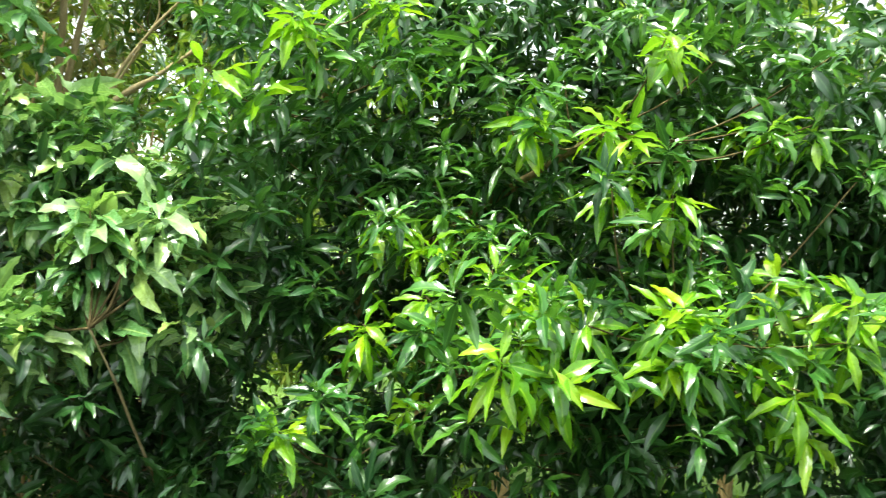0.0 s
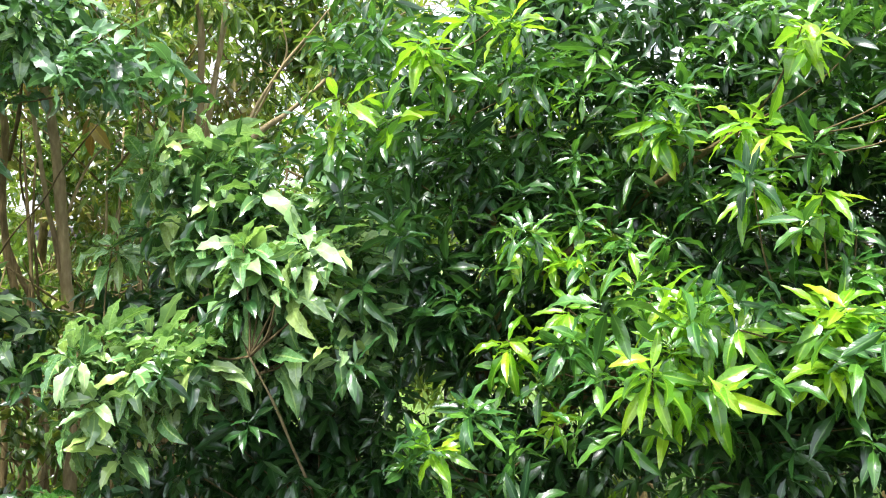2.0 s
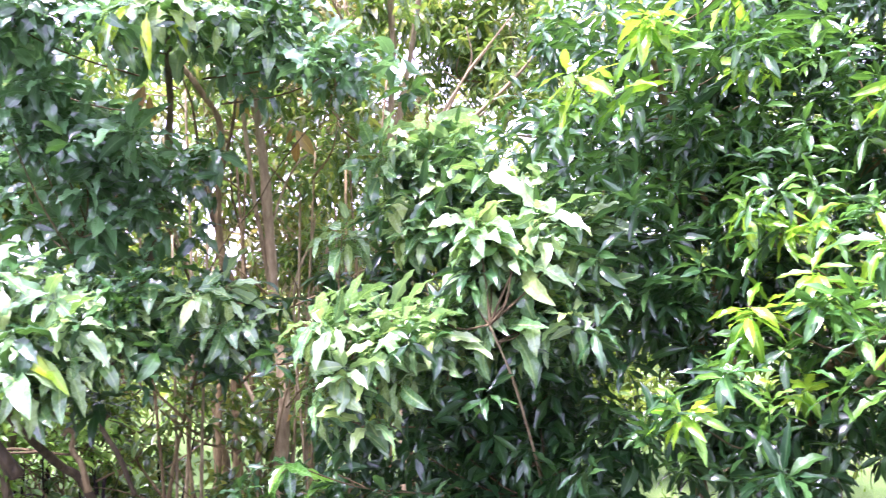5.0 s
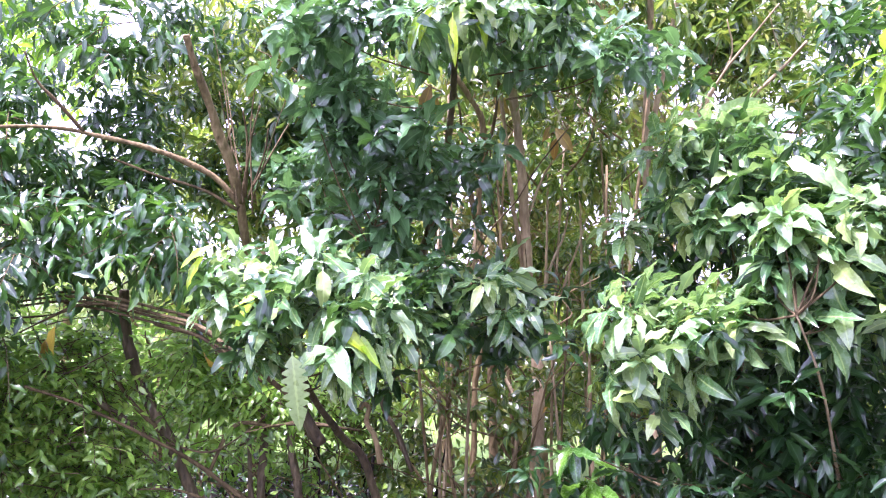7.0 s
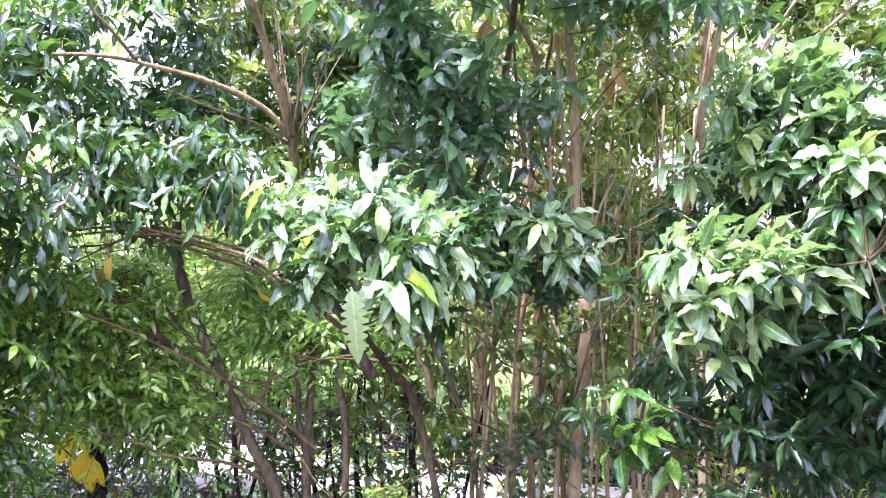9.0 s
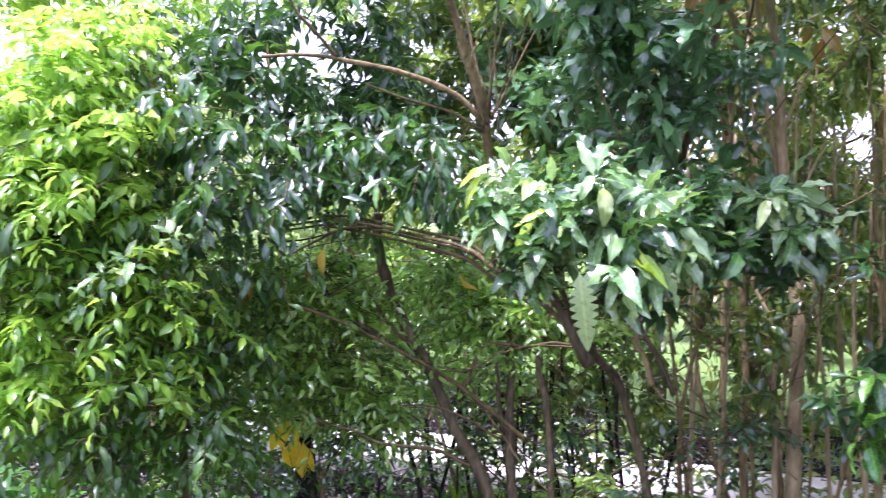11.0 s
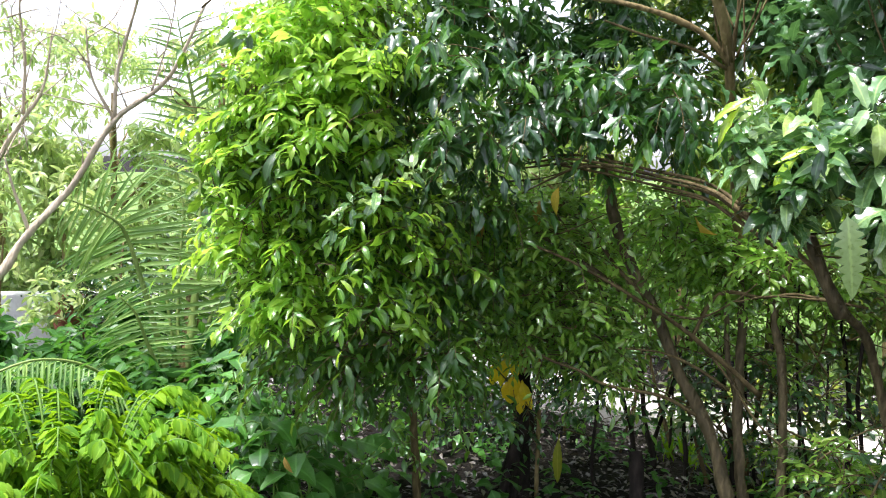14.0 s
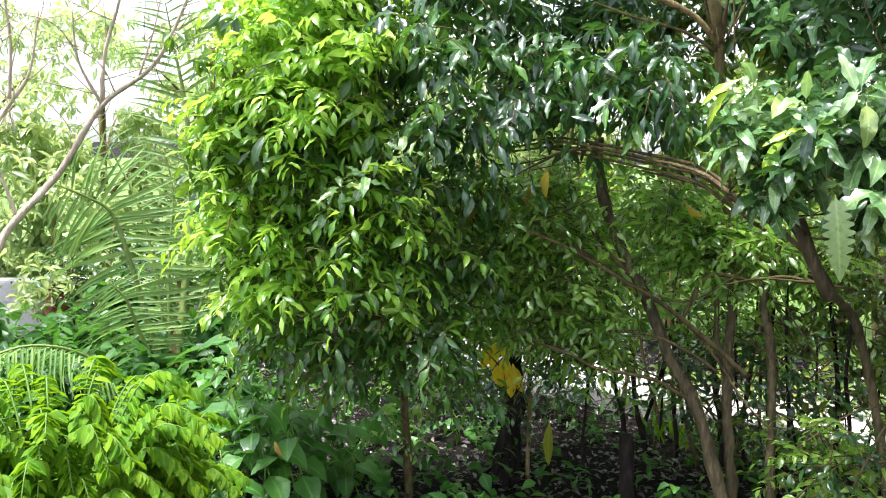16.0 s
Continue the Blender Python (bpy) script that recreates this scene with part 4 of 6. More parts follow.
crown(clump, D_CROWN, 60, 7, 0.11, PLAIN, SMALL, 12, label="small mixed green leaves")
D_LOW = [
    (-2.60, 3.75, 1.88, 0.191),
    (-2.85, 3.59, 1.87, 0.17),
    (-2.95, 3.46, 1.46, 0.191),
    (-2.68, 3.73, 1.46, 0.159),
    (-2.68, 3.60, 1.12, 0.212),
    (-3.64, 3.73, 1.43, 0.371),
    (-3.59, 4.00, 1.06, 0.371),
    (-3.47, 4.67, 1.07, 0.371),
    (-3.08, 4.74, 1.48, 0.318),
    (-3.68, 4.31, 1.53, 0.318),
    (-3.22, 4.94, 2.16, 0.371),
    (-3.81, 4.20, 2.35, 0.371),
    (-3.58, 4.62, 2.84, 0.371),
    (-3.22, 4.79, 3.22, 0.318),
    (-3.87, 4.61, 3.14, 0.318),
    (-3.73, 3.55, 1.03, 0.371),
    (-3.15, 4.56, 0.81, 0.318),
    (-3.40, 3.51, 0.84, 0.318),
]
crown(clump, D_LOW, 60, 8, 0.075, OVAL, SMALL, 41, label="small olive-green leaves round the stems")
brush(clump, D_LOW + D_CROWN, 5, BARK, 42)
D_BACK = [
    (-4.16, 5.51, 3.69, 0.53),
    (-3.79, 5.92, 3.01, 0.53),
    (-4.63, 5.78, 2.81, 0.53),
    (-3.74, 5.71, 3.99, 0.53),
    (-3.39, 5.94, 3.44, 0.477),
    (-4.72, 5.19, 3.23, 0.477),
    (-3.26, 6.29, 2.33, 0.477),
    (-4.57, 6.15, 2.17, 0.53),
    (-4.51, 5.34, 4.23, 0.53),
    (-4.02, 6.25, 1.78, 0.477),
    (-4.17, 5.28, 3.30, 0.477),
    (-3.94, 5.60, 2.52, 0.477),
    (-4.22, 5.38, 1.70, 0.477),
    (-3.58, 5.72, 4.21, 0.477),
]
crown(clump, D_BACK, 42, 7, 0.1, OVAL, OLIVE, 61, label="olive and brown-tinged leaves deep in the thicket")
brush(clump, D_BACK, 5, BARK, 62, 0.8)
rng = np.random.default_rng(77)
for k in range(30):
    f = rng.uniform(0, 1)
    x, y = -3.25 + 1.15 * f + rng.normal(0, 0.05), 3.35 + 0.75 * f + rng.uniform(-0.1, 1.2)
    dx, dy = rng.normal(0, 0.12), rng.normal(0, 0.1)
    z1 = rng.uniform(1.6, 3.2)
    limb(clump, "stem", BARK if k % 3 else PALE_BARK, rng.uniform(0.009, 0.02), 0.006, (x, y, -0.05), (x + dx, y + dy, z1 * 0.5), (x + dx * 1.6 + rng.normal(0, 0.08), y + dy, z1))
back_tree = thing("tree", (-1.6, 4.7, 0), "tree with pale forked trunk and bare side branches", "tree")
limb(back_tree, "trunk", PALE_BARK, 0.0221, 0.0187, (-2.11, 4.23, -0.06), (-2.18, 4.31, 0.59), (-2.35, 4.50, 1.65), (-2.38, 4.51, 2.36), (-2.38, 4.46, 2.74), (-2.35, 4.40, 3.08), (-2.30, 4.34, 3.35), (-2.26, 4.25, 3.63), (-2.23, 4.16, 3.84))
limb(back_tree, "branch", PALE_BARK, 0.0187, 0.0136, (-2.39, 4.50, 2.75), (-2.32, 4.46, 3.09), (-2.23, 4.41, 3.36), (-2.14, 4.34, 3.64), (-2.06, 4.27, 3.85))
limb(back_tree, "branch", PALE_BARK, 0.0187, 0.0085, (-2.20, 4.45, 2.77), (-2.03, 4.53, 2.94), (-1.91, 4.59, 3.04), (-1.72, 4.66, 3.22), (-1.56, 4.70, 3.40))
limb(back_tree, "branch", PALE_BARK, 0.0102, 0.0051, (-2.17, 4.52, 2.84), (-2.09, 4.55, 3.06), (-1.97, 4.60, 3.28), (-1.85, 4.64, 3.44), (-1.70, 4.68, 3.63))
limb(back_tree, "branch", PALE_BARK, 0.0085, 0.00425, (-2.17, 4.57, 2.91), (-2.03, 4.61, 3.19), (-1.94, 4.62, 3.38), (-1.95, 4.57, 3.56))

K_CROWN = [
    (-3.76, 4.85, 2.82, 0.371),
    (-3.39, 5.11, 3.05, 0.318),
    (-3.16, 5.08, 3.72, 0.424),
    (-3.75, 4.93, 1.92, 0.371),
    (-3.33, 5.12, 2.22, 0.371),
    (-2.49, 5.28, 3.90, 0.371),
    (-2.54, 5.40, 2.97, 0.265),
    (-1.90, 5.51, 4.03, 0.318),
    (-2.29, 5.90, 3.48, 0.265),
    (-3.31, 4.66, 1.32, 0.371),
    (-3.14, 5.47, 4.18, 0.424),
    (-2.32, 5.17, 3.55, 0.371),
    (-1.58, 5.31, 3.05, 0.318),
]
crown(back_tree, K_CROWN, 60, 7, 0.1, PLAIN, SMALL, 43, label="mixed green and yellowing leaves")
brush(back_tree, K_CROWN, 10, PALE_BARK, 44)

# leaning tree with arching branches
E_CROWN = [
    (-4.20, 1.44, 2.32, 0.4),
    (-4.16, 1.35, 1.99, 0.3),
    (-4.09, 1.69, 2.15, 0.26),
    (-3.83, 2.05, 2.25, 0.32),
    (-3.74, 2.18, 2.16, 0.24),
    (-4.28, 1.62, 2.66, 0.25),
    (-3.91, 1.79, 2.21, 0.28),
    (-3.69, 2.17, 2.22, 0.3),
    (-4.07, 2.13, 2.28, 0.3),
    (-4.17, 2.17, 3.40, 0.3),
]
E_LOW = [
    (-4.63, 1.87, 1.30, 0.4),
    (-4.54, 2.25, 1.49, 0.35),
    (-4.24, 2.22, 1.04, 0.35),
    (-4.01, 2.91, 1.45, 0.35),
    (-3.83, 3.21, 1.37, 0.35),
    (-3.13, 2.99, 0.45, 0.37),
    (-4.77, 2.15, 1.00, 0.35),
]
leaning = thing("tree", (-3.6, 2.9, 0), "tree with leaning brown trunks and long arching branches", "tree")
limb(leaning, "trunk", SHADED_WET_BARK, 0.034, 0.026, (-3.35, 2.63, -0.06), (-3.52, 2.59, 0.32), (-3.58, 2.58, 0.47), (-3.65, 2.57, 0.63), (-3.75, 2.51, 0.82), (-3.83, 2.46, 0.99), (-3.89, 2.42, 1.15), (-3.94, 2.37, 1.28), (-3.98, 2.32, 1.39), (-4.02, 2.27, 1.52), (-4.04, 2.23, 1.66), (-4.06, 2.20, 1.83), (-4.05, 2.19, 1.97))
limb(leaning, "branch", SHADED_WET_BARK, 0.022, 0.01, (-3.87, 2.40, 1.15), (-3.95, 2.33, 1.24), (-4.04, 2.23, 1.32), (-4.12, 2.15, 1.39), (-4.21, 2.03, 1.49), (-4.29, 1.91, 1.57))
limb(leaning, "branch", TWIG_BARK, 0.013, 0.007, (-3.92, 2.34, 1.27), (-4.00, 2.27, 1.37), (-4.07, 2.21, 1.48), (-4.13, 2.16, 1.61))
limb(leaning, "trunk", SHADED_WET_BARK, 0.03, 0.02, (-3.49, 2.70, -0.06), (-3.57, 2.74, 0.28), (-3.63, 2.76, 0.50), (-3.68, 2.78, 0.71), (-3.71, 2.81, 0.94), (-3.73, 2.83, 1.16), (-3.76, 2.82, 1.36), (-3.78, 2.80, 1.56))
limb(leaning, "branch", SHADED_WET_BARK, 0.018, 0.01, (-3.72, 2.81, 0.76), (-3.77, 2.79, 0.92), (-3.81, 2.80, 1.15), (-3.84, 2.79, 1.38))
limb(leaning, "trunk", SHADED_WET_BARK, 0.025, 0.016, (-3.28, 2.74, -0.06), (-3.40, 2.81, 0.40), (-3.45, 2.86, 0.60), (-3.54, 2.91, 0.97), (-3.60, 2.91, 1.18), (-3.59, 2.95, 1.38), (-3.58, 2.99, 1.55))
limb(leaning, "branch", TWIG_BARK, 0.011, 0.006, (-3.75, 2.51, 1.06), (-3.67, 2.60, 1.30), (-3.50, 2.71, 1.31), (-3.37, 2.78, 1.34), (-3.23, 2.84, 1.33), (-3.08, 2.90, 1.32))
limb(leaning, "branch", TWIG_BARK, 0.008, 0.004, (-3.72, 2.48, 1.10), (-3.60, 2.52, 1.01), (-3.47, 2.55, 0.88), (-3.35, 2.57, 0.76), (-3.23, 2.60, 0.68))
limb(leaning, "branch", TWIG_BARK, 0.008, 0.004, (-3.51, 2.55, 0.87), (-3.62, 2.44, 0.96), (-3.73, 2.32, 1.02), (-3.85, 2.15, 1.03))
limb(leaning, "branch", TWIG_BARK, 0.01, 0.005, (-3.58, 2.42, 0.74), (-3.68, 2.29, 0.82), (-3.82, 2.07, 0.86), (-3.88, 1.94, 0.93), (-3.94, 1.81, 0.98), (-3.98, 1.70, 1.05))
limb(leaning, "branch", TWIG_BARK, 0.006, 0.003, (-3.83, 2.32, 1.23), (-3.67, 2.46, 1.19), (-3.55, 2.59, 1.29), (-3.48, 2.65, 1.38))
limb(leaning, "branch", BARK, 0.01275, 0.0102, (-2.66, 2.62, 1.27), (-2.69, 2.61, 1.38), (-2.72, 2.59, 1.44), (-2.71, 2.59, 1.50), (-2.72, 2.57, 1.52), (-2.72, 2.55, 1.50))
limb(leaning, "branch", TWIG_BARK, 0.012, 0.006, (-3.45, 2.68, 0.85), (-3.57, 2.53, 1.01), (-3.68, 2.37, 1.16), (-3.75, 2.22, 1.26), (-3.83, 2.06, 1.36), (-3.90, 1.88, 1.46), (-3.96, 1.69, 1.54))
limb(leaning, "trunk", BARK, 0.0272, 0.0153, (-3.71, 2.62, 2.43), (-3.68, 2.54, 2.58), (-3.66, 2.44, 2.75), (-3.63, 2.35, 2.90), (-3.59, 2.26, 3.01), (-3.55, 2.17, 3.16))
limb(leaning, "branch", BARK, 0.017, 0.00765, (-3.71, 2.62, 2.41), (-3.75, 2.50, 2.54), (-3.81, 2.37, 2.61), (-3.90, 2.20, 2.67), (-3.98, 2.02, 2.70), (-4.03, 1.88, 2.72), (-4.08, 1.74, 2.72), (-4.13, 1.59, 2.70))
limb(leaning, "branch", TWIG_BARK, 0.00935, 0.00425, (-4.01, 1.93, 2.72), (-4.03, 1.81, 2.84), (-4.04, 1.72, 2.92), (-4.02, 1.65, 3.04))
limb(leaning, "branch", TWIG_BARK, 0.00935, 0.0051, (-3.72, 2.61, 2.39), (-3.79, 2.45, 2.48), (-3.89, 2.24, 2.54), (-3.96, 2.06, 2.60))
limb(leaning, "branch", TWIG_BARK, 0.0085, 0.00425, (-3.74, 2.65, 2.46), (-3.68, 2.65, 2.76), (-3.63, 2.66, 2.93))
limb(leaning, "branch", TWIG_BARK, 0.0085, 0.00425, (-3.73, 2.66, 2.46), (-3.70, 2.64, 2.73), (-3.69, 2.60, 2.90))
limb(leaning, "branch", TWIG_BARK, 0.0068, 0.0034, (-3.72, 2.67, 2.45), (-3.65, 2.71, 2.68), (-3.62, 2.71, 2.82))
limb(leaning, "branch", TWIG_BARK, 0.0068, 0.0034, (-3.76, 2.63, 2.42), (-3.77, 2.56, 2.67), (-3.73, 2.57, 2.84))
limb(leaning, "trunk", BARK, 0.0255, 0.0221, (-3.87, 2.94, 1.42), (-3.85, 2.84, 1.83), (-3.79, 2.73, 2.16), (-3.71, 2.62, 2.43))

E_FORK = (-3.71, 2.62, 2.42)
shoots(leaning, E_CROWN, 15, 9, 0.14, WIDE[:4], SHADE, 79, 0.3, 0.2, 0.7, 0.6, TWIG_BARK, label="dark glossy hanging leaves")
shoots(leaning, E_CROWN, 8, 9, 0.14, WIDE[:4], MATURE_MANY, 13, 0.3, 0.2, 0.7, 0.6, TWIG_BARK, label="dark glossy hanging leaves")
shoots(leaning, E_LOW, 44, 11, 0.068, OVAL, UNDER, 14, 0.3, 0.15, 0.35, 0.25, TWIG_BARK, label="small scattered understorey leaves")
E_MORE = [
    (-4.23, 2.03, 1.68, 0.35),
    (-4.09, 2.62, 1.70, 0.35),
    (-3.85, 2.88, 1.46, 0.3),
    (-4.26, 2.01, 1.13, 0.37),
    (-3.69, 3.31, 1.29, 0.3),
    (-4.96, 2.46, 1.17, 0.4),
    (-4.86, 3.01, 1.45, 0.35),
    (-4.32, 3.24, 1.03, 0.35),
    (-4.69, 1.82, 1.61, 0.35),
    (-4.84, 1.51, 0.50, 0.3),
    (-4.68, 2.71, 0.71, 0.25),
]
shoots(leaning, E_MORE, 36, 11, 0.078, OVAL, UNDER, 45, 0.32, 0.15, 0.35, 0.25, TWIG_BARK, label="small glossy understorey leaves")
brush(leaning, E_LOW + E_MORE, 3, TWIG_BARK, 46, 0.5, 0.0045)
rng = np.random.default_rng(78)
for k in range(6):
    a = Vector(E_FORK)
    d = Vector((rng.normal(-0.1, 0.3), rng.normal(0, 0.2), rng.uniform(0.5, 1.0)))
    limb(leaning, "branch", TWIG_BARK, rng.uniform(0.003, 0.006), 0.002, a + Vector(rng.normal(0, 0.08, 3)), a + d * 0.5 + Vector((0, 0, 0.04)), a + d)
E_FRONT = [
    (-4.46, 1.75, 1.44, 0.3),
    (-4.31, 1.95, 1.22, 0.3),
    (-4.49, 1.61, 1.20, 0.21),
    (-4.22, 2.16, 1.40, 0.27),
    (-3.95, 2.54, 1.48, 0.23),
    (-4.10, 2.24, 1.06, 0.27),
    (-3.76, 2.75, 1.42, 0.23),
    (-4.54, 1.59, 1.49, 0.27),
    (-4.23, 2.03, 1.03, 0.17),
]
shoots(leaning, E_FRONT, 42, 11, 0.068, OVAL, UNDER, 51, 0.3, 0.1, 0.4, 0.25, TWIG_BARK, label="small glossy leaves on the outer twigs")
shoots(leaning, E_FRONT, 18, 9, 0.095, PLAIN, UNDER, 53, 0.3, 0.1, 0.4, 0.3, label="larger glossy leaves on the outer twigs")
E_MID = [
    (-4.41, 1.48, 1.52, 0.2),
    (-4.40, 1.73, 1.57, 0.2),
    (-4.27, 1.95, 1.60, 0.2),
    (-4.21, 2.13, 1.53, 0.18),
    (-4.44, 1.60, 1.30, 0.2),
    (-4.41, 1.86, 1.33, 0.2),
    (-4.37, 2.11, 1.27, 0.2),
    (-4.22, 2.27, 1.10, 0.18),
    (-4.46, 1.69, 1.09, 0.18),
    (-4.42, 1.97, 1.08, 0.18),
    (-4.34, 2.22, 0.92, 0.18),
    (-4.29, 2.42, 0.83, 0.16),
    (-3.90, 2.56, 1.32, 0.16),
    (-3.95, 2.69, 1.49, 0.18),
    (-3.97, 2.52, 1.60, 0.18),
    (-3.54, 2.81, 1.48, 0.16),
    (-4.25, 2.88, 1.06, 0.16),
    (-3.81, 3.15, 1.01, 0.16),
    (-4.43, 1.34, 1.23, 0.18),
    (-4.47, 1.40, 0.98, 0.18),
    (-4.47, 1.57, 0.88, 0.16),
    (-4.40, 1.23, 1.43, 0.16),
]
shoots(leaning, E_MID, 46, 10, 0.078, OVAL, UNDER, 55, 0.28, 0.12, 0.4, 0.2, TWIG_BARK, label="small glossy leaves on side twigs")
E_SKIRT = [
    (-4.76, 1.97, 0.58, 0.22),
    (-4.66, 1.67, 0.53, 0.22),
    (-4.85, 2.42, 0.58, 0.2),
    (-4.17, 2.97, 0.65, 0.22),
    (-4.06, 3.14, 0.79, 0.22),
    (-4.19, 3.17, 0.46, 0.16),
    (-3.73, 3.16, 0.78, 0.2),
    (-3.48, 3.12, 0.82, 0.18),
    (-4.27, 2.29, 0.87, 0.18),
    (-3.03, 2.80, 0.57, 0.21),
    (-4.86, 2.28, 0.35, 0.18),
    (-5.54, 2.86, 0.57, 0.25),
    (-5.58, 3.18, 0.63, 0.25),
    (-5.30, 3.57, 0.66, 0.25),
    (-3.71, 3.06, 0.46, 0.14),
    (-2.72, 3.49, 0.94, 0.2),
    (-2.98, 3.54, 0.82, 0.2),
    (-4.16, 3.00, 0.57, 0.16),
    (-4.06, 3.04, 0.42, 0.14),
    (-3.60, 3.65, 0.49, 0.16),
    (-3.36, 3.70, 0.50, 0.15),
    (-3.24, 3.84, 0.64, 0.16),
    (-2.83, 3.96, 0.62, 0.16),
    (-4.60, 2.70, 0.41, 0.15),
]
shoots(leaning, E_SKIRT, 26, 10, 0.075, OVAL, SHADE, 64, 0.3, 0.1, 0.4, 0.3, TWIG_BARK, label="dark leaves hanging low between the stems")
brush(leaning, E_SKIRT, 4, TWIG_BARK, 65, 0.5, 0.004)
E_BACK = [
    (-4.42, 2.82, 2.94, 0.35),
    (-4.06, 3.23, 2.86, 0.35),
    (-4.31, 3.2, 3.13, 0.35),
    (-3.77, 3.28, 2.61, 0.3),
    (-3.85, 3.1, 2.45, 0.25),
    (-4.37, 2.96, 2.65, 0.25),
    (-4.51, 2.64, 3.13, 0.3),
    (-3.91, 3.61, 3, 0.35),
    (-4.07, 3.09, 3.28, 0.3),
    (-4.29, 3.05, 2.43, 0.22),
    (-4.2, 3.1, 2.64, 0.22),
    (-4.38, 2.9, 2.65, 0.2),
    (-4.03, 2.76, 2.19, 0.18),
    (-3.98, 2.83, 1.99, 0.16),
]
crown(leaning, E_BACK, 75, 6, 0.1, PLAIN, SMALL, 52, label="sparse small leaves against the sky")
E_SPARSE = [
    (-4.11, 3.12, 3.01, 0.3),
    (-3.95, 3.19, 3.33, 0.3),
    (-4.21, 2.88, 3.31, 0.3),
    (-4.02, 3, 3.57, 0.3),
    (-3.92, 3.35, 2.89, 0.25),
    (-4.58, 2.13, 3.29, 0.35),
    (-4.51, 2.38, 3.03, 0.35),
    (-4.59, 2.15, 2.65, 0.35),
    (-4.29, 2.48, 2.57, 0.3),
    (-4.4, 2.57, 3.43, 0.3),
    (-4.69, 1.85, 2.96, 0.4),
    (-4.32, 2.27, 2.44, 0.25),
    (-4.57, 1.96, 2.59, 0.3),
    (-4.43, 2.23, 2.42, 0.3),
    (-4.43, 2.33, 2.72, 0.25),
    (-4.58, 2.01, 2.33, 0.2),
    (-4.78, 1.47, 2.87, 0.3),
    (-4.65, 1.74, 2.93, 0.3),
    (-4.76, 1.63, 2.67, 0.25),
]
crown(leaning, E_SPARSE, 58, 6, 0.1, PLAIN, SHADE, 48, label="sparse small leaves against the sky")

# hanging-leaved tree at the edge
F_CROWN = [
    (-4.22, 1.16, 1.48, 0.24),
    (-4.23, 1.04, 1.64, 0.22),
    (-4.23, 0.94, 1.30, 0.22),
    (-4.19, 1.15, 1.22, 0.2),
    (-4.73, 0.91, 2.41, 0.5),
    (-4.72, 0.70, 2.03, 0.33),
    (-4.57, 0.87, 1.90, 0.45),
    (-4.62, 0.60, 1.51, 0.3),
    (-4.42, 0.94, 1.52, 0.36),
    (-4.45, 0.68, 1.21, 0.26),
    (-4.75, 0.57, 1.75, 0.25),
    (-4.73, 0.62, 2.11, 0.2),
]
F_TIPS = [
    (-4.01, 0.93, 1.78, 0.8),
    (-4.05, 0.84, 1.73, 0.7),
    (-4.06, 0.77, 1.63, 0.7),
    (-4, 1.1, 1.89, 0.8),
    (-4.06, 1.08, 1.3, 0.7),
]
weeping = thing("tree", (-4.4, 1.3, 0), "bushy tree with narrow hanging yellow-green leaves", "tree")
limb(weeping, "trunk", TWIG_BARK, 0.026, 0.012, (-4.62, 1.45, -0.1), (-4.66, 1.4, 0.8), (-4.6, 1.3, 1.6), (-4.6, 1.2, 2.6))
shoots(weeping, F_CROWN, 46, 11, 0.108, SLIM, WILLOWY, 15, 0.26, 0.25, 0.5, 0.2, TWIG_BARK, 0.5, "narrow hanging yellow-green leaves")
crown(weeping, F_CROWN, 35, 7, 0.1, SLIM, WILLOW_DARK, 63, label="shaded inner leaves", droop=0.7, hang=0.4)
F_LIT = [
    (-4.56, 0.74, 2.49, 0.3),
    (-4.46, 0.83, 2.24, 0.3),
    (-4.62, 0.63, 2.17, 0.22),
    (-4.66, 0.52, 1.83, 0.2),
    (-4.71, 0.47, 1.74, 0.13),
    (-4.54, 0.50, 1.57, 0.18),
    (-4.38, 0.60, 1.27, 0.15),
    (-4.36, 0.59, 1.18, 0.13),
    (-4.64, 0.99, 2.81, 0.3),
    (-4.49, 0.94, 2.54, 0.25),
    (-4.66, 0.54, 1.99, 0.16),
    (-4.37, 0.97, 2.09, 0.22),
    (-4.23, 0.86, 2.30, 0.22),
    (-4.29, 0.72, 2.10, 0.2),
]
# Outer shoots: their sunlit brightness comes from the leaf colour.
shoots(weeping, F_LIT, 46, 10, 0.106, SLIM, WILLOW_LIT, 17, 0.22, 0.25, 0.5, 0.2, None, 0.5, "yellow-green shoots with sunlight put into their colour")
brush(weeping, F_CROWN, 5, TWIG_BARK, 47, 0.25, 0.0035)
F_DARK = [
    (-4.66, 0.88, 0.97, 0.25),
    (-4.77, 0.76, 0.84, 0.2),
    (-4.69, 1.01, 0.84, 0.2),
    (-4.24, 1.06, 1.05, 0.28),
    (-4.18, 1.27, 0.94, 0.28),
    (-4.27, 1.48, 1.30, 0.28),
    (-4.32, 0.93, 0.94, 0.22),
    (-4.28, 1.54, 1.70, 0.25),
    (-4.55, 1.21, 1.99, 0.3375),
    (-4.63, 1.17, 2.47, 0.375),
]
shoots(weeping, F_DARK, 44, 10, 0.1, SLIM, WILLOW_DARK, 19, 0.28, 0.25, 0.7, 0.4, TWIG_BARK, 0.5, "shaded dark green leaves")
# Unseen tree behind the hanging-leaved one, added only to shade the ground.
added_shade_tree = thing("tree", (-7.5, 2.3, 0), "unseen tall tree added to shade the ground", "tree")
limb(added_shade_tree, "trunk", BARK, 0.08, 0.05, (-7.5, 2.3, -0.1), (-7.45, 2.3, 1.8), (-7.4, 2.2, 3.6))
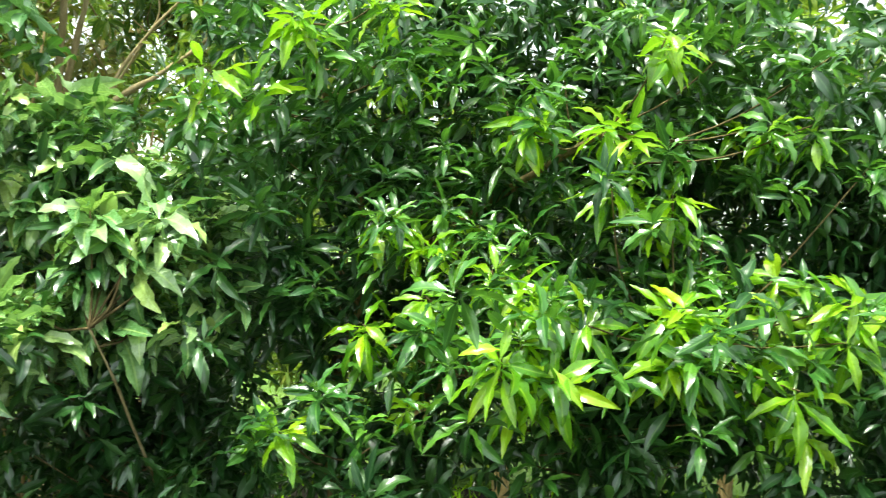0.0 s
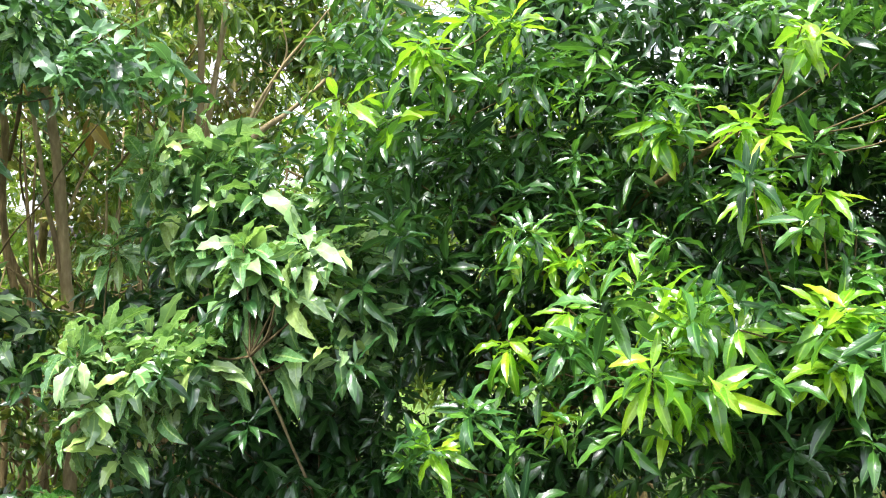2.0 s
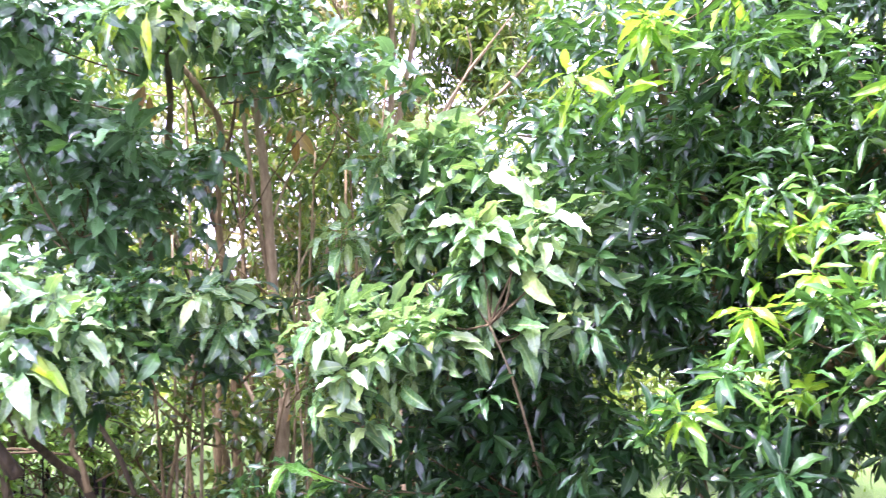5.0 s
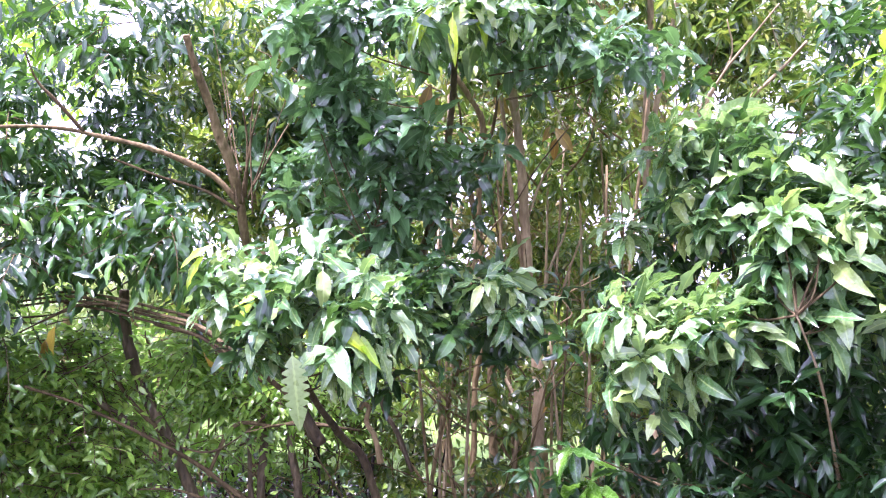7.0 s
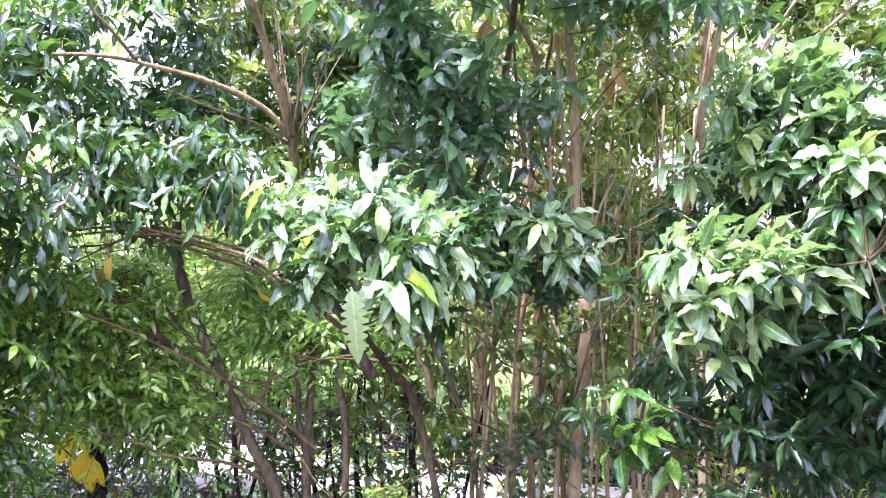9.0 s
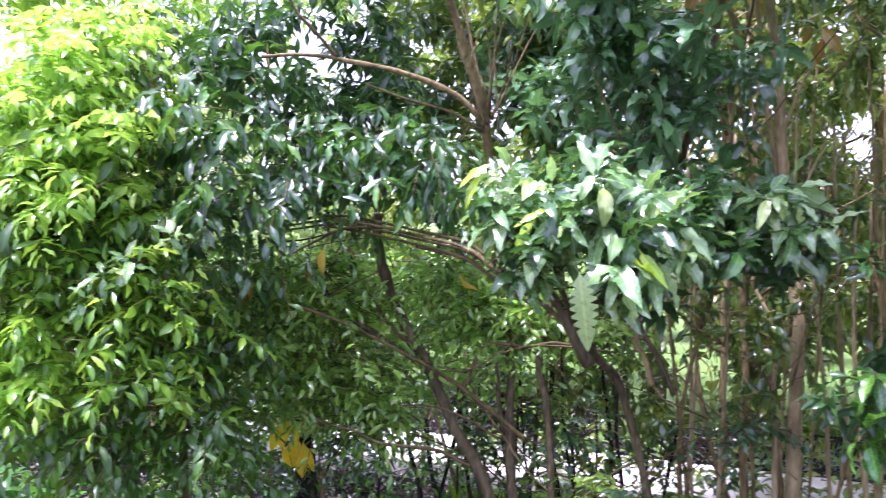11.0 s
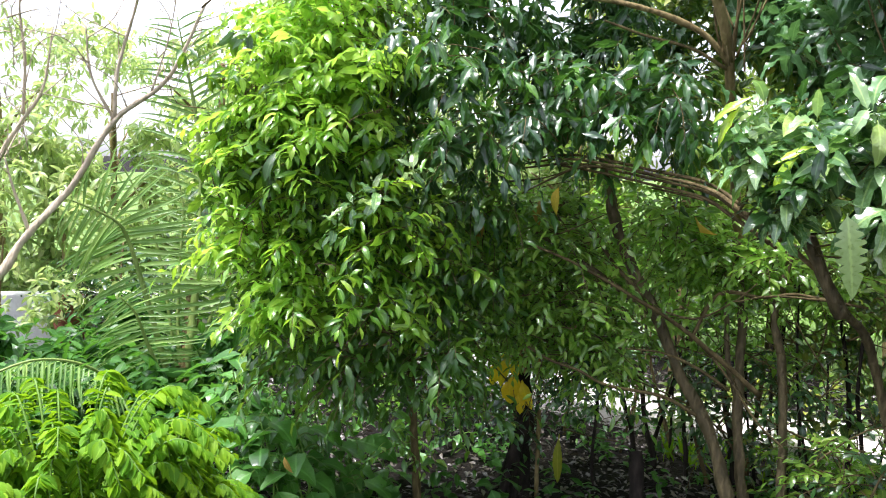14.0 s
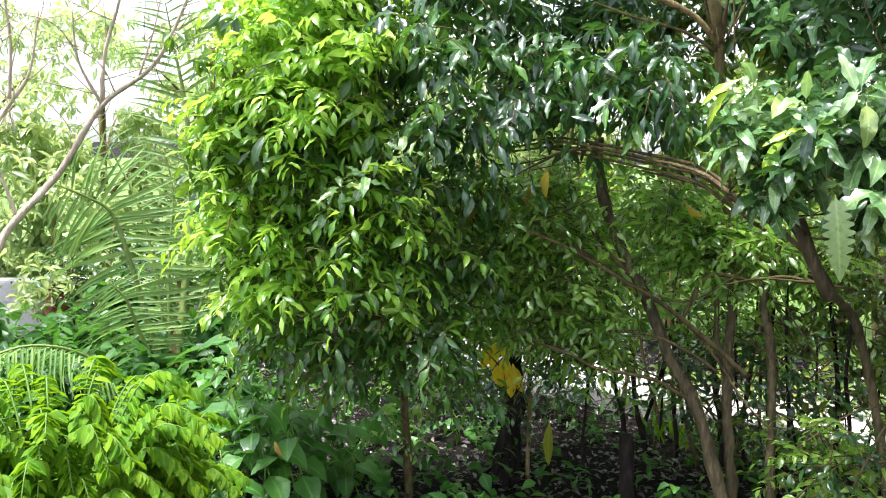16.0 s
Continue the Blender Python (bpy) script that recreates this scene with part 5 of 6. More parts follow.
ADDED_CROWN = [(-7.2, 1.5, 3.9, 0.8), (-6.5, 1.3, 3.9, 0.7), (-7.6, 2.4, 4.1, 0.9), (-8.2, 3.2, 4.2, 0.9)]
crown(added_shade_tree, ADDED_CROWN, 40, 7, 0.13, SLIM, WILLOWY, 18, label="high canopy leaves added to shade the ground", droop=0.5, hang=0.5)
hero_leaves(weeping, F_TIPS, HERO_WIDE, 9, 0.14, 16, (-4.4, 1.4))

# bare tree against the sky
bare = thing("tree", (-7.4, -1.6, 0), "nearly bare tree with forked branches, colour paled for haze", "tree")
limb(bare, "trunk", HAZY_BARK, 0.03794, 0.01008, (-6.22, -1.20, -0.10), (-6.51, -0.95, 0.77), (-6.59, -0.63, 1.14), (-6.62, -0.49, 1.36), (-6.64, -0.21, 1.69), (-6.63, 0.06, 2.13), (-6.58, 0.40, 2.43), (-6.48, 0.63, 2.93))
limb(bare, "branch", HAZY_BARK, 0.01686, 0.0063, (-6.63, 0.06, 2.15), (-6.61, 0.08, 2.45), (-6.54, 0.20, 2.90), (-6.48, 0.25, 3.18))
limb(bare, "branch", HAZY_BARK, 0.01265, 0.00504, (-6.63, 0.06, 2.13), (-6.62, -0.08, 2.41), (-6.59, -0.11, 2.73))
limb(bare, "branch", HAZY_BARK, 0.0253, 0.00504, (-6.57, -1.02, 0.61), (-6.71, -0.76, 1.43), (-6.74, -0.65, 1.83), (-6.74, -0.51, 2.09), (-6.73, -0.37, 2.32), (-6.69, -0.30, 2.72))
limb(bare, "branch", HAZY_BARK, 0.01265, 0.0042, (-6.74, -0.49, 2.15), (-6.72, -0.47, 2.50), (-6.67, -0.49, 2.85), (-6.64, -0.42, 3.06))
limb(bare, "branch", HAZY_BARK, 0.01265, 0.00504, (-6.62, -0.47, 1.39), (-6.64, -0.55, 1.65), (-6.64, -0.60, 1.87))
limb(bare, "branch", HAZY_BARK, 0.007589, 0.00336, (-6.60, 0.29, 2.33), (-6.55, 0.40, 2.69), (-6.50, 0.45, 2.99))
limb(bare, "branch", HAZY_BARK, 0.005059, 0.00252, (-6.62, -0.53, 2.45), (-6.60, -0.54, 2.65), (-6.57, -0.59, 2.82))

rng = np.random.default_rng(79)
for a in [p for p in LIMB_POINTS[bare.name] if p.z > 1.7][::2]:
    d = Vector((rng.normal(0, 0.2), rng.normal(0, 0.25), rng.uniform(0.1, 0.42)))
    q = a + d * 0.5 + Vector(rng.normal(0, 0.06, 3))
    limb(bare, "twig", HAZY_BARK, 0.005, 0.002, a, q, a + d)
    limb(bare, "twig", HAZY_BARK, 0.003, 0.0015, q, q + Vector(rng.normal(0, 0.08, 3)), q + Vector((rng.normal(0, 0.1), rng.normal(0, 0.12), 0.15)))

# single leaves that stand out
def one_leaf(tree, mesh, place, way, length, up=(0, 0, 1), wide=1.0):
    """A leaf from its stalk's place along a way."""
    R = frames_of(np.array([way], float), np.array([up], float), np.random.default_rng(1), 0.0)[0]
    ob = new("leaf", mesh)
    ob.parent = tree
    ob.matrix_basis = Matrix.Translation(Vector(place) - tree.location) @ Matrix(R.tolist()).to_4x4() @ Matrix.Diagonal((length * wide, length, length, 1))
    return ob


def notched_shape():
    """A hanging leaf eaten into a comb between its side veins."""
    segs = 30
    verts, faces, uvs = [], [], []
    for i in range(segs + 1):
        v = i / segs
        w = 0.16 * math.sin(math.pi * max(0.0, (v - 0.06) / 0.94) ** 0.75) ** 0.9 + 0.008 if v > 0.06 else 0.008
        w *= 0.5 if (i % 3 == 0 and 0.15 < v < 0.8) else 1.0
        for j in range(5):
            q = j / 2 - 1
            verts.append((q * w, v, -0.15 * v * v + 0.25 * abs(q) * w))
            uvs.append((0.5 + 0.5 * q, v))
    for i in range(segs):
        for j in range(4):
            a = i * 5 + j
            faces.append((a, a + 1, a + 6, a + 5))
    return np.array(verts), faces, np.array(uvs)


NOTCHED = leaf_mesh("leaf", notched_shape(), EATEN)
GOLD_LEAVES = [leaf_mesh("leaf", s, GOLD) for s in LONG]
FADED_LEAF = leaf_mesh("leaf", LONG[2], FADED)
WITHERED_LEAVES = [leaf_mesh("leaf", s, WITHERED) for s in OVAL]
one_leaf(broadleaf, NOTCHED, (-2.50, 1.99, 1.78), (0.17, 0.03, -0.98), 0.28, (0.77, -0.64, 0.07), 1.05)
one_leaf(broadleaf, GOLD_LEAVES[1], (-2.84, 1.90, 2.17), (-0.45, -0.75, -0.51), 0.17, (0.41, -0.57, 0.67))
one_leaf(broadleaf, GOLD_LEAVES[2], (-2.87, 1.87, 2.13), (-0.28, -0.63, -0.91), 0.16, (0.41, -0.57, 0.67))
one_leaf(broadleaf, GOLD_LEAVES[0], (-2.65, 2.03, 2.00), (-0.53, -0.81, -0.31), 0.17, (0.41, -0.57, 0.67))
one_leaf(broadleaf, GOLD_LEAVES[3], (-2.70, 1.98, 1.96), (-0.37, -0.69, -0.81), 0.15, (0.41, -0.57, 0.67))
one_leaf(broadleaf, GOLD_LEAVES[3], (-2.51, 2.18, 1.89), (0.85, 0.18, -0.51), 0.2, (0.41, -0.57, 0.67))
one_leaf(broadleaf, GOLD_LEAVES[1], (-2.44, 2.24, 1.85), (0.77, 0.12, -0.71), 0.18, (0.41, -0.57, 0.67))
one_leaf(broadleaf, GOLD_LEAVES[3], (-2.23, 2.44, 3.12), (-0.28, -0.63, -0.91), 0.2, (0.41, -0.57, 0.67), 0.75)
one_leaf(broadleaf, GOLD_LEAVES[4], (-2.15, 2.50, 3.11), (0.69, 0.06, -0.91), 0.2, (0.41, -0.57, 0.67), 0.75)
one_leaf(broadleaf, GOLD_LEAVES[2], (-2.16, 2.43, 3.06), (0.24, -0.26, -1.01), 0.22, (0.41, -0.57, 0.67), 0.75)
one_leaf(broadleaf, GOLD_LEAVES[3], (-2.27, 2.41, 3.09), (-0.20, -0.58, -0.91), 0.2, (0.41, -0.57, 0.67), 0.75)
one_leaf(mango, GOLD_LEAVES[4], (0.25, 2.94, 2.05), (-0.83, -0.49, 0.06), 0.13, (0.11, -0.69, 0.64))
one_leaf(mango, GOLD_LEAVES[2], (0.40, 2.98, 2.01), (0.85, -0.21, -0.82), 0.15, (0.11, -0.69, 0.64))
one_leaf(mango, GOLD_LEAVES[0], (0.30, 3.15, 2.18), (0.65, -0.25, -0.62), 0.15, (0.11, -0.69, 0.64))
one_leaf(leaning, WITHERED_LEAVES[0], (-4.16, 1.55, 1.64), (-0.47, -0.04, -1), 0.16, (0.40, -0.8, 0.3))
one_leaf(weeping, WITHERED_LEAVES[1], (-4.19, 1.25, 1.62), (-0.92, 0.15, -1), 0.12, (0.97, -0.8, 0.3))
one_leaf(leaning, WITHERED_LEAVES[2], (-4.20, 1.89, 1.73), (0.31, -0.50, -1), 0.14, (0.39, -0.8, 0.3))
one_leaf(leaning, WITHERED_LEAVES[2], (-3.59, 2.35, 1.69), (0.40, 0.51, -1), 0.15, (-0.27, -0.8, 0.3))
one_leaf(weeping, WITHERED_LEAVES[1], (-4.01, 0.54, 0.64), (0.58, 0.21, -1), 0.08, (0.13, -0.8, 0.3))
one_leaf(broadleaf, WITHERED_LEAVES[0], (-2.64, 2.86, 2.94), (-0.52, 0.00, -1), 0.16, (0.54, -0.8, 0.3))
one_leaf(broadleaf, WITHERED_LEAVES[2], (-2.63, 2.88, 2.90), (0.03, -0.03, -1), 0.12, (0.18, -0.8, 0.3))
one_leaf(clump, WITHERED_LEAVES[1], (-2.64, 3.90, 2.91), (0.75, 0.21, -1), 0.17, (0.01, -0.8, 0.3))
one_leaf(clump, WITHERED_LEAVES[1], (-2.64, 3.92, 2.86), (-0.37, 0.11, -1), 0.14, (0.09, -0.8, 0.3))
one_leaf(broadleaf, WITHERED_LEAVES[1], (-2.89, 2.64, 2.96), (0.11, 0.03, -1), 0.12, (0.22, -0.8, 0.3))
one_leaf(clump, WITHERED_LEAVES[0], (-2.67, 3.92, 1.38), (-1.68, 0.24, -1), 0.12, (-0.13, -0.8, 0.3))
one_leaf(clump, WITHERED_LEAVES[2], (-2.77, 4.05, 2.96), (-0.09, -0.57, -1), 0.11, (1.16, -0.8, 0.3))
one_leaf(clump, WITHERED_LEAVES[0], (-3.00, 3.81, 3.11), (1.01, 0.27, -1), 0.14, (0.09, -0.8, 0.3))
one_leaf(clump, WITHERED_LEAVES[0], (-2.94, 3.86, 3.12), (-0.40, -0.31, -1), 0.14, (0.69, -0.8, 0.3))
one_leaf(leaning, WITHERED_LEAVES[1], (-3.82, 1.75, 1.81), (-0.22, -0.15, -1), 0.14, (0.04, -0.8, 0.3))
one_leaf(mango, WITHERED_LEAVES[2], (-0.49, 3.75, 1.68), (0.86, 0.07, -1), 0.16, (0.81, -0.8, 0.3))


HERO_YELLOW = [leaf_mesh("leaf", q, YELLOW) for q in WIDE]
# coconut palm
def frond(palm, points, n, length, hang, seed, lean=0.55, thick=0.03, face=(0.9, -0.42, 0.25)):
    """A feathered frond: midrib with two rows of narrow leaflets."""
    bm = bmesh.new()
    tube(bm, points, thick, 0.004, 6, 6, 0.05)
    rib = part("frond", bm, GREEN_STEM, palm)
    rng = np.random.default_rng(seed)
    path = smooth_path(points, 24)
    P, D, L, U = [], [], [], []
    for side in (-1, 1):
        for k in range(n):
            f = 0.16 + 0.84 * (k + rng.uniform(0, 0.5)) / n
            i = min(int(f * (len(path) - 1)), len(path) - 2)
            q, ahead = path[i], (path[i + 1] - path[i]).normalized()
            s = ahead.cross(Vector(face)).normalized() * side
            d = s + ahead * (lean + rng.normal(0, 0.06)) + Vector((0, 0, -hang + rng.normal(0, 0.06)))
            P.append(q), D.append(d.normalized())
            L.append(length * (0.35 + 0.65 * math.sin(math.pi * min(1, 0.12 + f * 0.86)) ** 0.7) * rng.uniform(0.9, 1.08))
            U.append(Vector(face) + ahead * 0.2)
    P, D, L, U = (np.array(a) for a in (P, D, L, U))
    blade = [leaf_shape(0.048, 6, 2, 0.35 + 0.25 * j, 0.5, 0.05, 0.5, 0.01, 80 + j) for j in range(3)]
    leaflets = foliage("foliage", blade, P, frames_of(D, U, rng, 0.12), L, FROND, None)
    leaflets.parent = rib
    return rib


palm = thing("palm", (-6.9, 0.52, 0), "young coconut palm with arching feathery fronds", "palm")
limb(palm, "trunk", BARK, 0.09, 0.045, (-6.86, 0.5, -0.05), (-6.9, 0.52, 0.12), (-6.99, 0.55, 0.32), (-7.11, 0.61, 0.64), (-7.2, 0.67, 1.0))
frond(palm, [(-6.95, 0.47, 0.12), (-6.99, 0.39, 0.42), (-7.03, 0.31, 0.76), (-7.04, 0.23, 1.07), (-7.03, 0.16, 1.30), (-7.00, 0.09, 1.42), (-6.97, -0.06, 1.51), (-6.94, -0.24, 1.59)],27, 0.68, 0.45, 40, 0.3)
frond(palm, [(-6.90, 0.45, 0.05), (-6.88, 0.35, 0.34), (-6.85, 0.26, 0.58), (-6.81, 0.19, 0.78), (-6.75, 0.08, 0.92)], 20, 0.42, 0.4, 41, 0.3, 0.024)
frond(palm, [(-6.89, 0.53, 0.1), (-7.00, 0.59, 0.49), (-7.11, 0.66, 0.99), (-7.18, 0.71, 1.60), (-7.21, 0.68, 2.16), (-7.22, 0.61, 2.58), (-7.21, 0.54, 2.95)],34, 0.6, 0.05, 42, 0.45, 0.045)
frond(palm, [(-6.89, 0.51, 0.05), (-7.00, 0.67, 0.48), (-7.08, 0.79, 0.77), (-7.14, 0.89, 1.03), (-7.19, 0.94, 1.25)], 22, 0.5, 0.3, 43, 0.4, 0.022)
frond(palm, [(-6.95, 0.50, 0.2), (-7.13, 0.41, 1.04), (-7.21, 0.31, 1.47), (-7.26, 0.23, 1.66), (-7.30, 0.14, 1.84), (-7.34, 0.0, 2.04)],14, 0.32, 0.2, 44, 0.4, 0.014)
frond(palm, [(-6.89, 0.52, 0.05), (-6.96, 0.69, 0.27), (-7.01, 0.87, 0.40), (-7.03, 1.07, 0.45)], 20, 0.36, 0.5, 45, 0.4, 0.016)
frond(palm, [(-6.89, 0.52, 0.05), (-7.06, 0.51, 0.66), (-7.17, 0.55, 1.17), (-7.23, 0.58, 1.51), (-7.29, 0.53, 1.85)],14, 0.4, 0.2, 46, 0.4, 0.018)

palm_low = thing("palm", (-6.3, -0.2, 0), "small palm with one pale arching frond", "palm")
frond(palm_low, [(-6.51, 0.23, -0.02), (-6.17, -0.06, 0.51), (-6.01, -0.40, 0.68), (-5.88, -0.72, 0.61), (-5.81, -0.92, 0.43)], 44, 0.36, 0.9, 50, 0.5, 0.014, (0.3, -0.14, 1.0))


# lime-green bush in the foreground
def spray_bush(name, base, sprays, reach, height, leaf, mat, seed, label, category, spread=(0, 6.28), pairs=32):
    bush = thing(name, base, label, category)
    rng = np.random.default_rng(seed)
    b = Vector(base)
    P, D, L = [], [], []
    bm = bmesh.new()
    for k in range(sprays):
        a = spread[0] + (spread[1] - spread[0]) * (k + rng.uniform(0, 0.8)) / sprays
        r, h = reach * rng.uniform(0.35, 1.0), height * rng.uniform(0.7, 1.08)
        o = Vector((math.cos(a), math.sin(a), 0))
        pts = [b + o * 0.04, b + o * r * 0.25 + Vector((0, 0, h * 0.6)), b + o * r * 0.62 + Vector((0, 0, h)), b + o * r + Vector((0, 0, h * rng.uniform(0.82, 0.98)))]
        tube(bm, pts, 0.008, 0.002, 5, 5, 0.05)
        path = smooth_path(pts, 16)
        for j in range(pairs):
            f = 0.2 + 0.8 * (j + 0.5) / pairs
            i = min(int(f * (len(path) - 1)), len(path) - 2)
            ahead = (path[i + 1] - path[i]).normalized()
            s = ahead.cross(Vector((0, 0, 1))).normalized()
            for side in (-1, 1):
                d = s * side + ahead * 0.5 + Vector((0, 0, -0.55)) + Vector(rng.normal(0, 0.12, 3))
                P.append(path[i]), D.append(d), L.append(leaf * rng.uniform(0.7, 1.2) * (1.1 - 0.4 * f))
    P, D, L = np.array(P), np.array(D), np.array(L)
    st = part("brushwood", bm, BUSH_STEM, bush)
    st["kind"] = "stuff"
    foliage("foliage", ROUND, P, frames_of(D, np.tile(UPS, (len(P), 1)), rng, 0.3), L, mat, bush)
    return bush


spray_bush("bush", (-3.71, -0.32, 0), 66, 0.62, 0.98, 0.08, LIME, 60, "bright lime-green bush with feathery leafy sprays", "bush")
spray_bush("bush", (-3.93, 0.06, 0), 40, 0.4, 0.8, 0.078, LIME, 61, "bright lime-green bush with feathery leafy sprays", "bush")


# broad-leaved plants
HERO_HEART = [leaf_mesh("leaf", s, BROAD) for s in HEART]


def broad_plant(base, height, n, size, seed, label="leafy plant with broad heart-shaped leaves", meshes=HERO_HEART):
    plant = thing("plant", base, label, "plant", "plants under the trees")
    rng = np.random.default_rng(seed)
    b = Vector(base)
    top = b + Vector((rng.normal(0, 0.05), rng.normal(0, 0.05), height))
    bm = bmesh.new()
    tube(bm, [b - Vector((0, 0, 0.03)), (b + top) / 2 + Vector((0.06, 0.04, 0)), top], 0.007, 0.003, 6, 6)
    part("stem", bm, BUSH_STEM, plant)
    for k in range(n):
        f = (k + 1) / n
        q = b.lerp(top, 0.45 + 0.55 * f) + Vector((0.05, 0.035, 0)) * (1 - f)
        a = k * 2.4 + rng.uniform(-0.3, 0.3)
        d = np.array([[math.cos(a), math.sin(a), 0.3 * f - 0.35]])
        R = frames_of(d, np.array([[0, 0, 1.0]]), rng, 0.25)[0]
        o = Vector(d[0]) * size * 0.45
        bm = bmesh.new()
        tube(bm, [q, q + o * 0.5 + Vector((0, 0, 0.02)), q + o], 0.004, 0.003, 5, 3)
        part("stalk", bm, BUSH_STEM, plant)
        ob = new("leaf", meshes[rng.integers(0, len(meshes))])
        s = size * rng.uniform(0.75, 1.15)
        ob.parent = plant
        ob.matrix_basis = Matrix.Translation(q + o - b) @ Matrix(R.tolist()).to_4x4() @ Matrix.Diagonal((s, s, s, 1))
    return plant


broad_plant((-5.23, 0.68, 0), 0.63, 10, 0.19, 70)
broad_plant((-5.00, 0.91, 0), 0.54, 10, 0.20, 71)
broad_plant((-5.09, 0.50, 0), 0.50, 9, 0.18, 72)
broad_plant((-4.91, 1.03, 0), 0.36, 9, 0.19, 73)
broad_plant((-4.68, 0.75, 0), 0.30, 9, 0.18, 74)
broad_plant((-4.68, 1.08, 0), 0.21, 9, 0.19, 75)
broad_plant((-4.81, 0.34, 0), 0.39, 9, 0.16, 76)
broad_plant((-5.05, 1.14, 0), 0.48, 8, 0.23, 77)
broad_plant((-5.00, 0.76, 0), 0.40, 9, 0.15, 78)
broad_plant((-5.44, 1.70, 0), 0.16, 7, 0.16, 79)
broad_plant((-5.78, 0.59, 0), 0.60, 9, 0.15, 80)
broad_plant((-5.41, 2.05, 0), 0.16, 7, 0.16, 81)
broad_plant((-5.03, 1.31, 0), 0.19, 7, 0.18, 82)
broad_plant((-4.87, 0.58, 0), 0.34, 7, 0.14, 83)
broad_plant((-4.58, 0.60, 0), 0.62, 9, 0.20, 84)
broad_plant((-4.62, 0.79, 0), 0.60, 9, 0.20, 85)
broad_plant((-4.92, 0.55, 0), 0.70, 9, 0.18, 86)
broad_plant((-4.78, 0.90, 0), 0.59, 7, 0.21, 87)
broad_plant((-4.94, 0.72, 0), 0.61, 7, 0.21, 88)
broad_plant((-5.36, 0.59, 0), 0.78, 9, 0.20, 89)
broad_plant((-5.28, 0.70, 0), 0.85, 9, 0.20, 110)
broad_plant((-5.03, 0.77, 0), 0.66, 9, 0.19, 111)
broad_plant((-4.31, 0.33, 0), 0.50, 8, 0.16, 112)
broad_plant((-8.11, -0.63, 0), 0.47, 10, 0.34, 90, "lush garden plant with large drooping leaves")
broad_plant((-7.88, -0.25, 0), 0.35, 10, 0.34, 91, "lush garden plant with large drooping leaves")
broad_plant((-7.66, 0.08, 0), 0.33, 10, 0.3, 92, "lush garden plant with large drooping leaves")
broad_plant((-7.27, -0.75, 0), 0.43, 9, 0.3, 93, "lush garden plant with large drooping leaves")
broad_plant((-7.03, -0.42, 0), 0.30, 9, 0.3, 94, "lush garden plant with large drooping leaves")
broad_plant((-7.00, -0.08, 0), 0.30, 9, 0.28, 95, "lush garden plant with large drooping leaves")
broad_plant((-8.18, 0.40, 0), 0.30, 9, 0.3, 96, "lush garden plant with large drooping leaves")
broad_plant((-7.66, -1.07, 0), 0.45, 9, 0.3, 97, "lush garden plant with large drooping leaves")


# low growth between the stems
def undergrowth(name, x0, x1, y0, y1, n, keep, length, mat, seed, label, tall=0.25, shapes=OVAL):
    rng = np.random.default_rng(seed)
    P, D, L = [], [], []
    for k in range(n):
        x, y = rng.uniform(x0, x1), rng.uniform(y0, y1)
        if not keep(x, y):
            continue
        h = tall * rng.uniform(0.3, 1.1)
        p, d, l = rosette((x, y, ground_height(x, y) + h), (rng.normal(0, 0.2), rng.normal(0, 0.2), 1), 7, length, rng, -0.3, 0.5)
        p[:, 2] = ground_height(x, y) + h * rng.uniform(0.3, 1.0, 7)
        P.append(p), D.append(d), L.append(l)
    P, D, L = np.concatenate(P), np.concatenate(D), np.concatenate(L)
    ob = foliage(name, shapes, P, frames_of(D, np.tile(UPS, (len(P), 1)), rng, 0.4), L, mat, None)
    return tagged(ob, label, "undergrowth", kind="stuff")


undergrowth("undergrowth", -7.5, -3.5, -0.6, 3.2, 190, lambda x, y: y < 0.5 * x + 4.6, 0.09, BROAD_MANY, 31, "low green seedlings on the dark soil")
undergrowth("undergrowth", -6.2, -3.2, 2.0, 4.0, 110, lambda x, y: abs(y - 0.45 * x - 5.2) < 0.9, 0.07, BROAD_MANY, 35, "sparse dark seedlings among the litter", 0.22)
undergrowth("undergrowth", -6.0, -3.0, 0.2, 2.6, 90, lambda x, y: abs(y - 0.5 * x - 3.1) < 0.9, 0.085, BROAD_MANY, 33, "shaded broad-leaved seedlings", 0.45, HEART)
undergrowth("undergrowth", -8.2, -5.0, -2.0, 1.0, 420, lambda x, y: True, 0.12, BROAD_MANY, 34, "dense low garden greenery", 0.6, OVAL)
undergrowth("undergrowth", -5.5, 1.5, 3.0, 6.0, 420, lambda x, y: y > -0.6 * x + 0.5, 0.11, SMALL, 32, "low shaded greenery under the trees", 0.5)

rng = np.random.default_rng(80)
for k in range(22):
    f = rng.uniform(0, 1)
    x, y = -5.9 + 2.3 * f + rng.normal(0, 0.1), 3.0 + 0.5 * f + rng.uniform(-0.2, 0.6)
    dx, dy, z1 = rng.normal(0, 0.12), rng.normal(0, 0.1), rng.uniform(1.0, 1.9)
    stem = thing("sapling", (x, y, 0), "thin dark bare sapling stem", "sapling", "thin stems")
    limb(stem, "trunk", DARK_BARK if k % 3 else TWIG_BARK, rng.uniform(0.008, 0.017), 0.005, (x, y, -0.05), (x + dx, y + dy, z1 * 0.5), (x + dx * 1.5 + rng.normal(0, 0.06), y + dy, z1))

